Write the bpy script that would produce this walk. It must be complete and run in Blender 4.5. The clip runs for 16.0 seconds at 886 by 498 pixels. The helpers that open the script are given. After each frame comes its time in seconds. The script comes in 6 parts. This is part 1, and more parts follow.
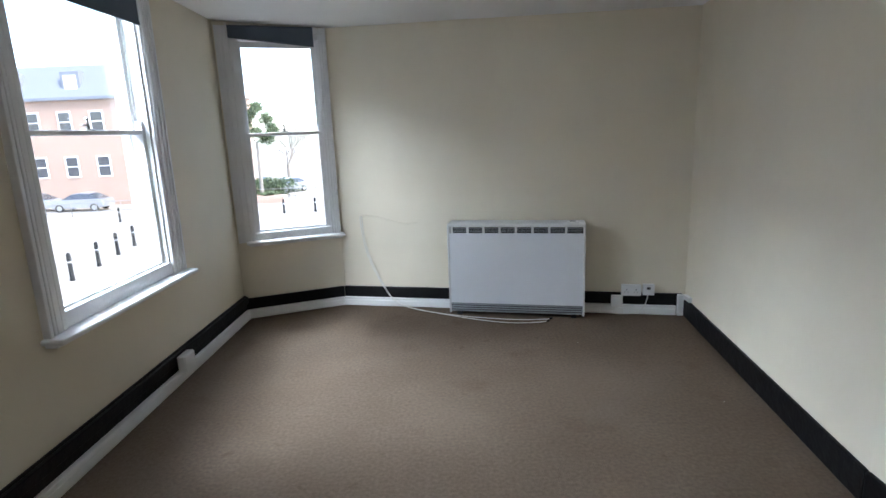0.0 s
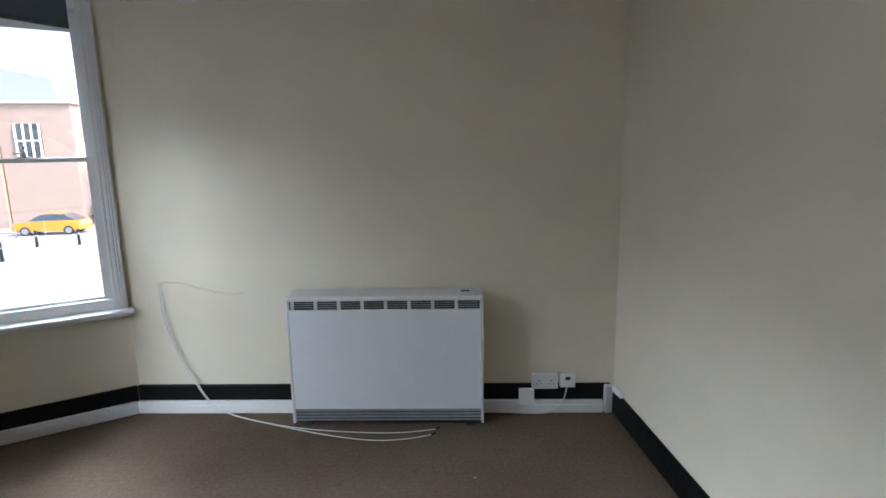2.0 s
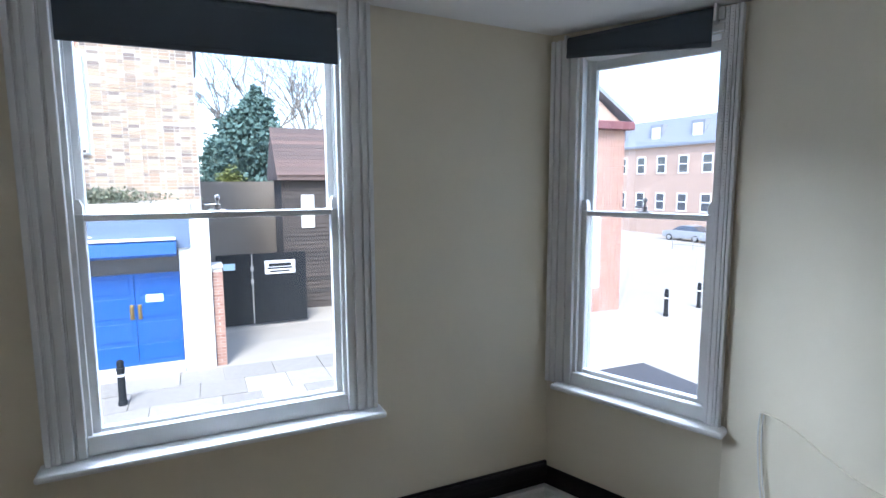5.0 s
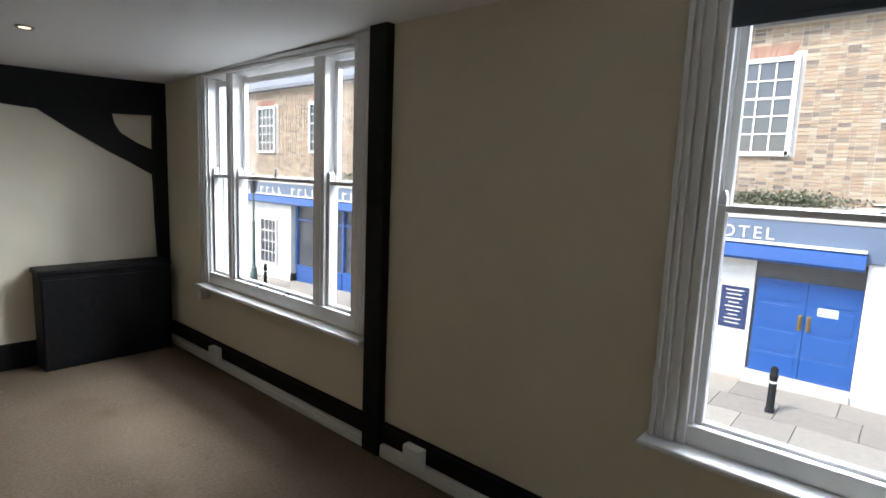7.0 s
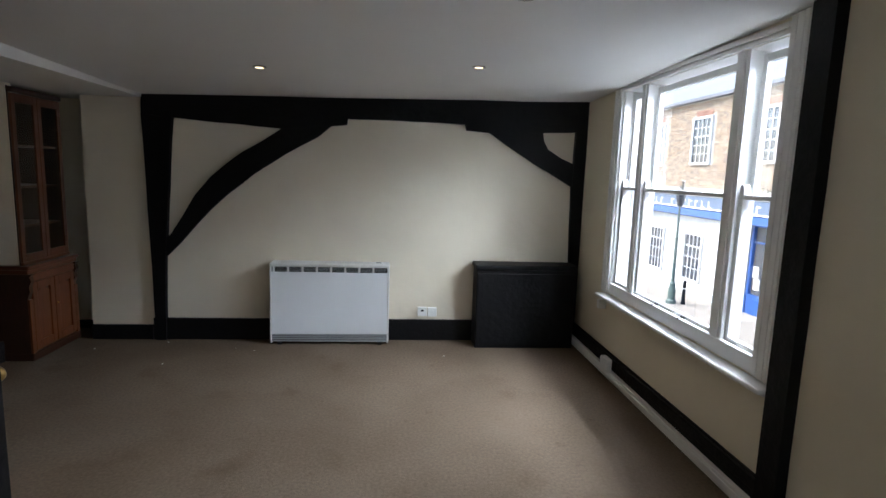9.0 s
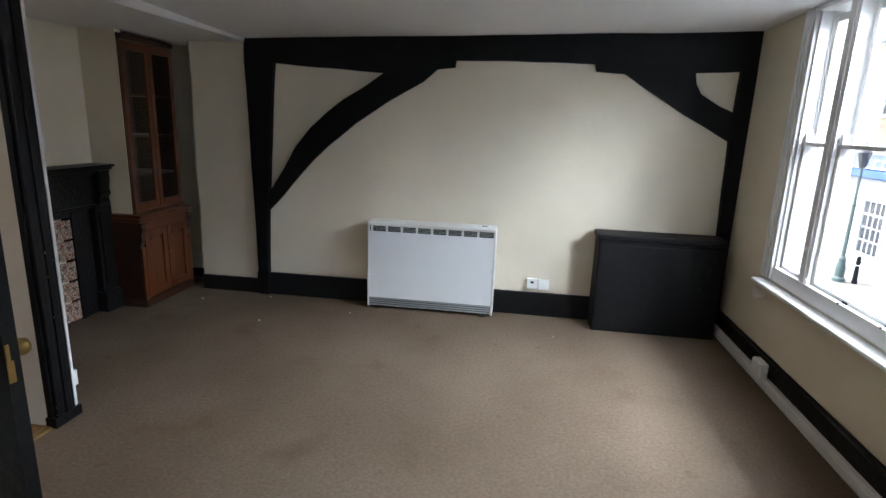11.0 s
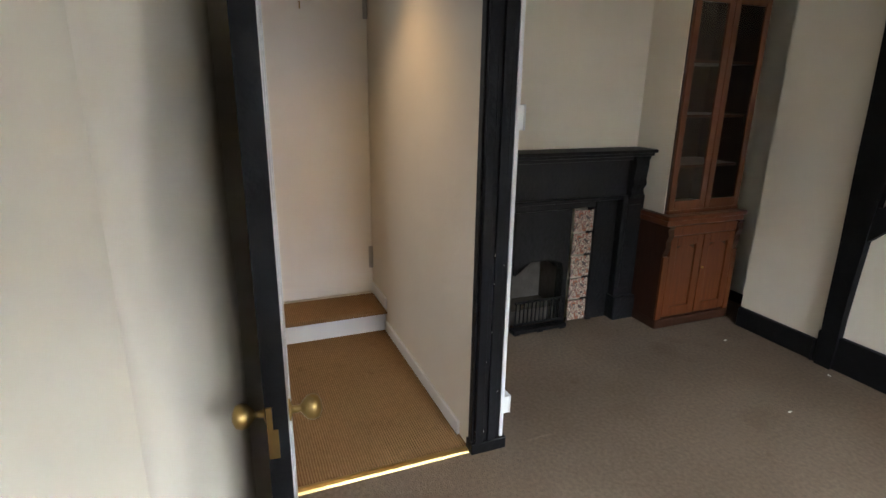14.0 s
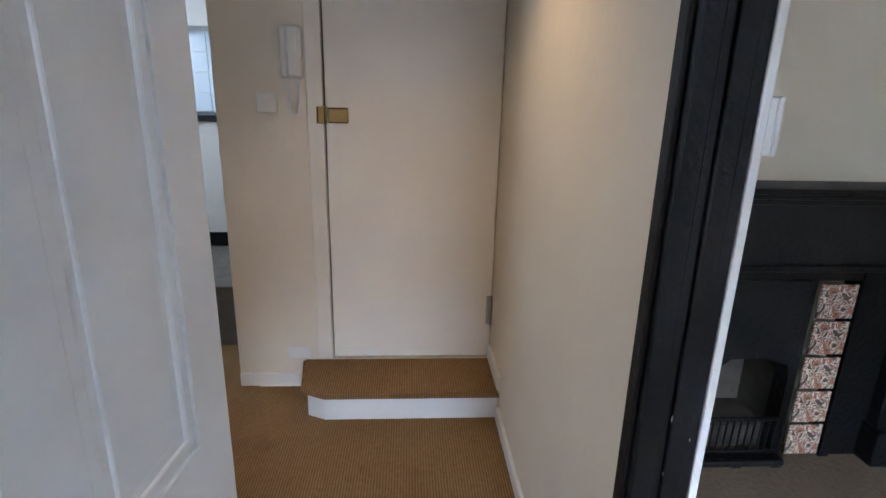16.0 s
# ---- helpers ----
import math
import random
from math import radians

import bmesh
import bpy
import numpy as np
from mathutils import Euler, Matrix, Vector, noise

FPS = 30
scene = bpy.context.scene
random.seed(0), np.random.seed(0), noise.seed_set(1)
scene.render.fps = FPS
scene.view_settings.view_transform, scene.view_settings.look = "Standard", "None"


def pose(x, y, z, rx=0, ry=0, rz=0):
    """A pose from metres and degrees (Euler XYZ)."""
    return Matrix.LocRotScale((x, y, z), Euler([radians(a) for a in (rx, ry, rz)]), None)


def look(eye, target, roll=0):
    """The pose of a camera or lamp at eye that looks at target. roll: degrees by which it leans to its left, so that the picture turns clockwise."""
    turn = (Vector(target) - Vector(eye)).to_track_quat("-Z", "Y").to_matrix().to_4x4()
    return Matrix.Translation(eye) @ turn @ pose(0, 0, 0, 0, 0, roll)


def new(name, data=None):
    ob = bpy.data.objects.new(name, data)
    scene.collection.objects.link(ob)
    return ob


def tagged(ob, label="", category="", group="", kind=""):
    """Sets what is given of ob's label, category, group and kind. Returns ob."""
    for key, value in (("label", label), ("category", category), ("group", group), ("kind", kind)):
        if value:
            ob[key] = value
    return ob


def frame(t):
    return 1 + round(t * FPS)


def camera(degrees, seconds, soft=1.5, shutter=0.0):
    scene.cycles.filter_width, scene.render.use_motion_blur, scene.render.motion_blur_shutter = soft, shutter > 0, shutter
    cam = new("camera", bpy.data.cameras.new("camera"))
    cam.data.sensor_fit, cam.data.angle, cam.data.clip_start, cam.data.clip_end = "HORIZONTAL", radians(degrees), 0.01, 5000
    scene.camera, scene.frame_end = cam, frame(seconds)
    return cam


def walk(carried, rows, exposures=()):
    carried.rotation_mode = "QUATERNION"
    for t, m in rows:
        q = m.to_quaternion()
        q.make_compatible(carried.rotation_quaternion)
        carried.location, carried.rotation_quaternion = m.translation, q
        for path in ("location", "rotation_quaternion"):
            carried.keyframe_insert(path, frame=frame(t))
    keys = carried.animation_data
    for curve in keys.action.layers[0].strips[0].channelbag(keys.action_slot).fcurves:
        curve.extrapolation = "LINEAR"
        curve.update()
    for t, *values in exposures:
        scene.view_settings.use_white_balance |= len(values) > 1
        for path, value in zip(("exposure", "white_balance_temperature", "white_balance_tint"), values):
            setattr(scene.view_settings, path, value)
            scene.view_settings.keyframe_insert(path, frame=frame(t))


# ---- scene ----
cam = camera(79.0, 16.0)
PATH = [
    (0, (-0.282, -0.079, 1.455), (-0.324, 1.875, 1.028), -2.2),
    (0.5, (-0.218, 0.269, 1.482), (-0.292, 2.237, 1.135), -0.8),
    (1, (-0.219, 0.62, 1.481), (-0.288, 2.591, 1.146), -0.5),
    (1.5, (-0.178, 0.93, 1.477), (0.111, 2.885, 1.168), -2.6),
    (2, (0.051, 1.206, 1.5), (0.372, 3.147, 1.139), -1.0),
    (2.5, (0.176, 1.49, 1.54), (0.275, 3.455, 1.179), -1.8),
    (3, (0.163, 1.794, 1.592), (-0.007, 3.767, 1.311), -0.4),
    (5.5, (0.167, 2.656, 1.632), (-1.817, 2.781, 1.413), -0.0),
    (6, (0.133, 2.714, 1.621), (-1.759, 2.101, 1.408), 1.0),
    (6.5, (0.081, 2.716, 1.584), (-1.61, 1.678, 1.331), 0.9),
    (7, (-0.037, 2.683, 1.592), (-1.533, 1.385, 1.319), 2.3),
    (7.5, (-0.102, 2.619, 1.604), (-1.247, 1.002, 1.335), 0.8),
    (8, (-0.191, 2.62, 1.582), (-0.873, 0.757, 1.328), 2.7),
    (8.5, (-0.253, 2.639, 1.584), (-0.66, 0.699, 1.321), 1.7),
    (9, (-0.25, 2.645, 1.593), (-0.439, 0.674, 1.31), 1.9),
    (11.5, (-0.406, 1.822, 1.569), (-0.037, -0.077, 1.063), 2.1),
    (12, (-0.392, 1.579, 1.567), (0.156, -0.267, 1.028), 2.1),
    (12.5, (-0.297, 1.358, 1.553), (0.635, -0.33, 1.021), 1.3),
    (13, (-0.192, 1.183, 1.553), (1.168, -0.167, 0.981), 0.3),
    (13.5, (-0.096, 0.972, 1.534), (1.586, 0.04, 0.985), 1.3),
    (14, (0.062, 0.816, 1.516), (1.835, 0.092, 0.94), 0.9),
    (14.5, (0.29, 0.664, 1.502), (2.108, 0.055, 0.931), 1.0),
    (15, (0.504, 0.518, 1.495), (2.369, 0.105, 0.904), 0.8),
    (15.5, (0.73, 0.404, 1.492), (2.637, 0.237, 0.913), 1.5),
    (16, (1.008, 0.353, 1.46), (2.92, 0.227, 0.887), 1.4),
]
walk(cam, [(t, look(eye, target, roll)) for t, eye, target, roll in PATH], [(0, 2.65, 5800, 10), (1, 2.3, 5800, 10), (1.5, 2.34, 5800, 10), (3, 2.62, 5900, 10), (5.5, 2.22, 5400, 10), (6, 2.02, 6100, 10), (6.5, 1.9, 6150, 10), (7.5, 1.95, 6500, 10), (9, 2.27, 6050, 10), (12, 2.85, 6150, 10), (13, 3.12, 6450, 10), (14, 3.5, 6350, 10), (15, 3.62, 5800, 10), (16, 3.68, 5550, 10)])

# ---- light ----
world = bpy.data.worlds.new("sky")
scene.world = world
world.use_nodes = True
wn = world.node_tree.nodes
sky = wn.new("ShaderNodeTexSky")
sky.sky_type = "NISHITA"
sky.sun_disc = False
sky.sun_elevation = radians(50)
sky.sun_rotation = radians(115)
sky.dust_density = 1.6
sky.ozone_density = 1.0
wbg = wn["Background"]
wbg.inputs["Strength"].default_value = 0.15
world.node_tree.links.new(sky.outputs[0], wbg.inputs["Color"])
sun = new("sun", bpy.data.lights.new("sun", "SUN"))
sun.data.energy = 1.5
sun.data.angle = radians(15)
sun.data.color = (1.0, 0.95, 0.88)
sun.matrix_world = look((40 * math.cos(radians(-25)), 40 * math.sin(radians(-25)), 47.7), (0, 0, 0))


# added area lamps outside, above the window heads, boosting the sky light indoors
for wx, wy_, nx_, ny_, ww, e_ in ((-2.03, 2.62, 1, 0, 1.3, 62.0), (-2.03, -0.6, 1, 0, 2.2, 102.0), (-1.64, 4.31, 0.367, -0.930, 0.9, 39.0)):
    wl = bpy.data.lights.new("window_sky_fill", "AREA")
    wl.shape = "RECTANGLE"
    wl.size, wl.size_y = ww, 1.4
    wl.energy = e_
    wl.color = (0.88, 0.94, 1.0)
    wo = new("window_sky_fill", wl)
    wo.matrix_world = look((wx - nx_ * 2.3, wy_ - ny_ * 2.3, 3.55), (wx + nx_ * 2.5, wy_ + ny_ * 2.5, 0.95))


# ---- materials ----
def mat(name, col, rough=0.6, metal=0.0, var=0.0, scale=8.0, bump=0.0, bscale=60.0, spec=0.5, second=None, stain=0.0, sscale=1.5, coat=0.0):
    """Painted or plain surface: base colour, two scales of variation, relief."""
    m = bpy.data.materials.new(name)
    m.use_nodes = True
    nt = m.node_tree
    b = nt.nodes["Principled BSDF"]
    b.inputs["Roughness"].default_value = rough
    b.inputs["Metallic"].default_value = metal
    b.inputs["Specular IOR Level"].default_value = spec
    b.inputs["Coat Weight"].default_value = coat
    b.inputs["Base Color"].default_value = (*col, 1)
    tc = nt.nodes.new("ShaderNodeTexCoord")
    if var or stain:
        n1 = nt.nodes.new("ShaderNodeTexNoise")
        n1.inputs["Scale"].default_value = scale
        n1.inputs["Detail"].default_value = 6
        nt.links.new(tc.outputs["Object"], n1.inputs["Vector"])
        n2 = nt.nodes.new("ShaderNodeTexNoise")
        n2.inputs["Scale"].default_value = sscale
        n2.inputs["Detail"].default_value = 3
        nt.links.new(tc.outputs["Object"], n2.inputs["Vector"])
        mx = nt.nodes.new("ShaderNodeMix")
        mx.data_type = "RGBA"
        dark = second or tuple(c * (1 - var) for c in col)
        mx.inputs[6].default_value = (*dark, 1)
        mx.inputs[7].default_value = (*[min(1, c * (1 + var * 0.5)) for c in col], 1)
        nt.links.new(n1.outputs["Fac"], mx.inputs[0])
        last = mx.outputs[2]
        if stain:
            mx2 = nt.nodes.new("ShaderNodeMix")
            mx2.data_type = "RGBA"
            mx2.blend_type = "MULTIPLY"
            rmp = nt.nodes.new("ShaderNodeMapRange")
            rmp.inputs["From Min"].default_value = 0.35
            rmp.inputs["From Max"].default_value = 0.65
            rmp.inputs["To Min"].default_value = 0.0
            rmp.inputs["To Max"].default_value = stain
            nt.links.new(n2.outputs["Fac"], rmp.inputs["Value"])
            nt.links.new(rmp.outputs[0], mx2.inputs[0])
            nt.links.new(last, mx2.inputs[6])
            mx2.inputs[7].default_value = (0.55, 0.5, 0.43, 1)
            last = mx2.outputs[2]
        nt.links.new(last, b.inputs["Base Color"])
    if bump:
        nb = nt.nodes.new("ShaderNodeTexNoise")
        nb.inputs["Scale"].default_value = bscale
        nb.inputs["Detail"].default_value = 5
        nt.links.new(tc.outputs["Object"], nb.inputs["Vector"])
        bp = nt.nodes.new("ShaderNodeBump")
        bp.inputs["Strength"].default_value = bump
        bp.inputs["Distance"].default_value = 0.02
        nt.links.new(nb.outputs["Fac"], bp.inputs["Height"])
        nt.links.new(bp.outputs[0], b.inputs["Normal"])
    return m


def glass_mat(name, tint=(1, 1, 1)):
    m = bpy.data.materials.new(name)
    m.use_nodes = True
    b = m.node_tree.nodes["Principled BSDF"]
    b.inputs["Base Color"].default_value = (*tint, 1)
    b.inputs["Roughness"].default_value = 0.0
    b.inputs["Transmission Weight"].default_value = 1.0
    b.inputs["IOR"].default_value = 1.45
    return m


def glow_mat(name, col, strength):
    m = bpy.data.materials.new(name)
    m.use_nodes = True
    b = m.node_tree.nodes["Principled BSDF"]
    b.inputs["Base Color"].default_value = (*col, 1)
    b.inputs["Emission Color"].default_value = (*col, 1)
    b.inputs["Emission Strength"].default_value = strength
    return m


def carpet_mat(name, col, col2, ribbed=0.0, stain=0.35, rib_y=True, groove_shade=1.0):
    """Looped carpet: speckle, worn traffic patches, fine ribs where ribbed."""
    m = mat(name, col, rough=0.95, var=0.25, scale=55, bump=0.0, second=col2, stain=stain, sscale=1.3, spec=0.1)
    nt = m.node_tree
    b = nt.nodes["Principled BSDF"]
    tc = nt.nodes["Texture Coordinate"]
    n = nt.nodes.new("ShaderNodeTexNoise")
    n.inputs["Scale"].default_value = 150
    n.inputs["Detail"].default_value = 3
    nt.links.new(tc.outputs["Object"], n.inputs["Vector"])
    bp = nt.nodes.new("ShaderNodeBump")
    bp.inputs["Strength"].default_value = 0.7
    bp.inputs["Distance"].default_value = 0.006
    h = n.outputs["Fac"]
    if ribbed:
        w = nt.nodes.new("ShaderNodeTexWave")
        w.inputs["Scale"].default_value = ribbed
        w.inputs["Distortion"].default_value = 0.6
        w.inputs["Detail"].default_value = 1.0
        w.bands_direction = "Y" if rib_y else "X"
        nt.links.new(tc.outputs["Object"], w.inputs["Vector"])
        ad = nt.nodes.new("ShaderNodeMath")
        ad.operation = "ADD"
        nt.links.new(w.outputs["Fac"], ad.inputs[0])
        nt.links.new(h, ad.inputs[1])
        h = ad.outputs[0]
        # shade between the ribs put into the colour: darker in the grooves
        old = b.inputs["Base Color"].links[0].from_socket
        mm = nt.nodes.new("ShaderNodeMix")
        mm.data_type = "RGBA"
        mm.blend_type = "MULTIPLY"
        mm.inputs[7].default_value = (0.62, 0.58, 0.52, 1)
        nt.links.new(old, mm.inputs[6])
        inv = nt.nodes.new("ShaderNodeMath")
        inv.operation = "SUBTRACT"
        inv.inputs[0].default_value = 1.0
        nt.links.new(w.outputs["Fac"], inv.inputs[1])
        sc_ = nt.nodes.new("ShaderNodeMath")
        sc_.operation = "MULTIPLY"
        sc_.inputs[1].default_value = groove_shade
        nt.links.new(inv.outputs[0], sc_.inputs[0])
        nt.links.new(sc_.outputs[0], mm.inputs[0])
        nt.links.new(mm.outputs[2], b.inputs["Base Color"])
    nt.links.new(h, bp.inputs["Height"])
    nt.links.new(bp.outputs[0], b.inputs["Normal"])
    for sc, lo, hi, shade in ((2.4, 0.60, 0.74, (0.79, 0.76, 0.73, 1)), (9.0, 0.66, 0.76, (0.78, 0.75, 0.72, 1))):
        ns = nt.nodes.new("ShaderNodeTexNoise")
        ns.inputs["Scale"].default_value = sc
        ns.inputs["Detail"].default_value = 4
        nt.links.new(tc.outputs["Object"], ns.inputs["Vector"])
        rm = nt.nodes.new("ShaderNodeMapRange")
        rm.inputs["From Min"].default_value = lo
        rm.inputs["From Max"].default_value = hi
        nt.links.new(ns.outputs["Fac"], rm.inputs["Value"])
        ms = nt.nodes.new("ShaderNodeMix")
        ms.data_type = "RGBA"
        ms.blend_type = "MULTIPLY"
        ms.inputs[7].default_value = shade
        nt.links.new(rm.outputs[0], ms.inputs[0])
        nt.links.new(b.inputs["Base Color"].links[0].from_socket, ms.inputs[6])
        nt.links.new(ms.outputs[2], b.inputs["Base Color"])
    return m


def wood_mat(name, c1, c2, rough=0.35, scale=3.0):
    m = bpy.data.materials.new(name)
    m.use_nodes = True
    nt = m.node_tree
    b = nt.nodes["Principled BSDF"]
    b.inputs["Roughness"].default_value = rough
    tc = nt.nodes.new("ShaderNodeTexCoord")
    mp = nt.nodes.new("ShaderNodeMapping")
    mp.inputs["Scale"].default_value = (14 * scale, 14 * scale, scale)
    nt.links.new(tc.outputs["Object"], mp.inputs["Vector"])
    n = nt.nodes.new("ShaderNodeTexNoise")
    n.inputs["Scale"].default_value = 1.4
    n.inputs["Detail"].default_value = 7
    n.inputs["Distortion"].default_value = 0.8
    nt.links.new(mp.outputs[0], n.inputs["Vector"])
    r = nt.nodes.new("ShaderNodeValToRGB")
    r.color_ramp.elements[0].position = 0.15
    r.color_ramp.elements[0].color = (*c1, 1)
    r.color_ramp.elements[1].position = 0.85
    r.color_ramp.elements[1].color = (*c2, 1)
    nt.links.new(n.outputs["Fac"], r.inputs[0])
    nt.links.new(r.outputs[0], b.inputs["Base Color"])
    bp = nt.nodes.new("ShaderNodeBump")
    bp.inputs["Strength"].default_value = 0.1
    bp.inputs["Distance"].default_value = 0.01
    nt.links.new(n.outputs["Fac"], bp.inputs["Height"])
    nt.links.new(bp.outputs[0], b.inputs["Normal"])
    return m


def piece_mat(name, cols, rough=0.85, bump=0.4, bscale=40):
    """Bricks and slabs: each piece takes its own shade."""
    m = bpy.data.materials.new(name)
    m.use_nodes = True
    nt = m.node_tree
    b = nt.nodes["Principled BSDF"]
    b.inputs["Roughness"].default_value = rough
    oi = nt.nodes.new("ShaderNodeObjectInfo")
    ge = nt.nodes.new("ShaderNodeNewGeometry")
    ad = nt.nodes.new("ShaderNodeMath")
    ad.operation = "ADD"
    nt.links.new(oi.outputs["Random"], ad.inputs[0])
    nt.links.new(ge.outputs["Random Per Island"], ad.inputs[1])
    fr = nt.nodes.new("ShaderNodeMath")
    fr.operation = "FRACT"
    nt.links.new(ad.outputs[0], fr.inputs[0])
    r = nt.nodes.new("ShaderNodeValToRGB")
    r.color_ramp.elements[0].color = (*cols[0], 1)
    r.color_ramp.elements[1].color = (*cols[-1], 1)
    for i, c in enumerate(cols[1:-1]):
        e = r.color_ramp.elements.new((i + 1) / (len(cols) - 1))
        e.color = (*c, 1)
    nt.links.new(fr.outputs[0], r.inputs[0])
    tc = nt.nodes.new("ShaderNodeTexCoord")
    n = nt.nodes.new("ShaderNodeTexNoise")
    n.inputs["Scale"].default_value = bscale
    n.inputs["Detail"].default_value = 5
    nt.links.new(tc.outputs["Object"], n.inputs["Vector"])
    mx = nt.nodes.new("ShaderNodeMix")
    mx.data_type = "RGBA"
    mx.blend_type = "MULTIPLY"
    mx.inputs[7].default_value = (0.6, 0.58, 0.56, 1)
    nt.links.new(n.outputs["Fac"], mx.inputs[0])
    nt.links.new(r.outputs[0], mx.inputs[6])
    nt.links.new(mx.outputs[2], b.inputs["Base Color"])
    bp = nt.nodes.new("ShaderNodeBump")
    bp.inputs["Strength"].default_value = bump
    bp.inputs["Distance"].default_value = 0.01
    nt.links.new(n.outputs["Fac"], bp.inputs["Height"])
    nt.links.new(bp.outputs[0], b.inputs["Normal"])
    return m


CREAM = mat("cream_wall_paint", (0.76, 0.695, 0.55), rough=0.75, var=0.07, scale=3.0, bump=0.12, bscale=14, stain=0.13, sscale=0.9)
LUMPY = mat("lumpy_cream_plaster", (0.76, 0.695, 0.56), rough=0.75, var=0.07, scale=3.0, bump=0.42, bscale=4.5, stain=0.12, sscale=1.1)
WARM = mat("hall_wall_paint", (0.78, 0.72, 0.61), rough=0.7, var=0.05, scale=4, bump=0.1, bscale=18)
CEIL = mat("white_ceiling_paint", (0.80, 0.79, 0.77), rough=0.85, var=0.04, scale=2, bump=0.08, bscale=9)
WHITE = mat("white_gloss_paint", (0.80, 0.80, 0.79), rough=0.28, var=0.05, scale=5, bump=0.05, bscale=30, stain=0.08, sscale=4)
# white gloss again, with the blue of the window daylight put into its colour
DOORWHITE_DAYLIT = mat("white_gloss_daylight_tint", (0.72, 0.76, 0.80), rough=0.30, var=0.05, scale=4, bump=0.08, bscale=10, stain=0.08, sscale=3)
CREAMGLOSS = mat("cream_gloss_paint", (0.80, 0.77, 0.70), rough=0.3, var=0.04, scale=4, bump=0.06, bscale=12)
BLACK = mat("black_paint", (0.006, 0.006, 0.007), rough=0.5, var=0.4, scale=14, bump=0.25, bscale=22, spec=0.22)
TIMBER = mat("black_painted_timber", (0.005, 0.005, 0.006), rough=0.6, var=0.5, scale=9, bump=0.5, bscale=12, spec=0.2)
CARPET = carpet_mat("beige_carpet", (0.195, 0.147, 0.106), (0.092, 0.069, 0.049), stain=0.4)
HALLCARPET = carpet_mat("ribbed_brown_carpet", (0.34, 0.21, 0.10), (0.24, 0.145, 0.065), ribbed=28.0, stain=0.25)
HEATER = mat("heater_enamel", (0.74, 0.76, 0.78), rough=0.4, var=0.03, scale=6, bump=0.03, bscale=200)
HEATERTRIM = mat("heater_trim", (0.70, 0.70, 0.68), rough=0.4, var=0.05, scale=8)
DARKVENT = mat("dark_vent", (0.03, 0.03, 0.03), rough=0.6)
GREYGRILLE = mat("grey_grille", (0.30, 0.32, 0.33), rough=0.45)
PLASTIC = mat("white_plastic", (0.78, 0.78, 0.76), rough=0.35, var=0.03, scale=20)
BLIND = mat("slate_blind_fabric", (0.075, 0.092, 0.112), rough=0.85, var=0.15, scale=300, bump=0.1, bscale=400)
BRASS = mat("worn_brass", (0.46, 0.32, 0.12), rough=0.33, metal=1.0, var=0.3, scale=30)
DARKBRASS = mat("tarnished_brass", (0.12, 0.085, 0.04), rough=0.4, metal=1.0, var=0.3, scale=40)
STEEL = mat("dull_steel", (0.45, 0.44, 0.42), rough=0.35, metal=1.0, var=0.2, scale=40)
IRON = mat("black_cast_iron", (0.008, 0.008, 0.009), rough=0.42, var=0.5, scale=25, bump=0.3, bscale=40, spec=0.3)
SOOT = mat("sooty_firebrick", (0.12, 0.105, 0.088), rough=0.9, var=0.5, scale=12, bump=0.4, bscale=30)
MAHOGANY = wood_mat("mahogany", (0.075, 0.020, 0.007), (0.18, 0.055, 0.018), rough=0.3)
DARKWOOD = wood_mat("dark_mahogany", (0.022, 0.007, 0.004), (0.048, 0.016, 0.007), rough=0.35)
GLASS = glass_mat("window_glass")
CABGLASS = glass_mat("cabinet_glass", (0.85, 0.85, 0.82))
DARK = mat("dark_gap", (0.01, 0.01, 0.01), rough=0.8)


# ---- building helpers ----
def box(bm, x0, x1, y0, y1, z0, z1, m=None, bevel=0.0):
    mm = Matrix.Translation(((x0 + x1) / 2, (y0 + y1) / 2, (z0 + z1) / 2)) @ Matrix.Diagonal((abs(x1 - x0), abs(y1 - y0), abs(z1 - z0), 1))
    r = bmesh.ops.create_cube(bm, size=1, matrix=mm)
    vs = r["verts"]
    if bevel:
        es = list({e for v in vs for e in v.link_edges})
        rb = bmesh.ops.bevel(bm, geom=es, offset=bevel, segments=2, affect="EDGES", profile=0.5)
        vs = list({v for f in rb["faces"] for v in f.verts} | {v for v in vs if v.is_valid})
    if m is not None:
        bmesh.ops.transform(bm, matrix=m, verts=vs)
    return vs


def cyl(bm, a, b, r0, r1=None, seg=16, caps=True):
    a, b = Vector(a), Vector(b)
    d = b - a
    m = Matrix.Translation((a + b) / 2) @ d.to_track_quat("Z", "Y").to_matrix().to_4x4()
    return bmesh.ops.create_cone(bm, cap_ends=caps, segments=seg, radius1=r0, radius2=r0 if r1 is None else r1, depth=d.length, matrix=m)["verts"]


def ball(bm, c, r, sx=1, sy=1, sz=1, seg=16):
    return bmesh.ops.create_uvsphere(bm, u_segments=seg, v_segments=max(6, seg // 2), radius=r, matrix=Matrix.Translation(c) @ Matrix.Diagonal((sx, sy, sz, 1)))["verts"]


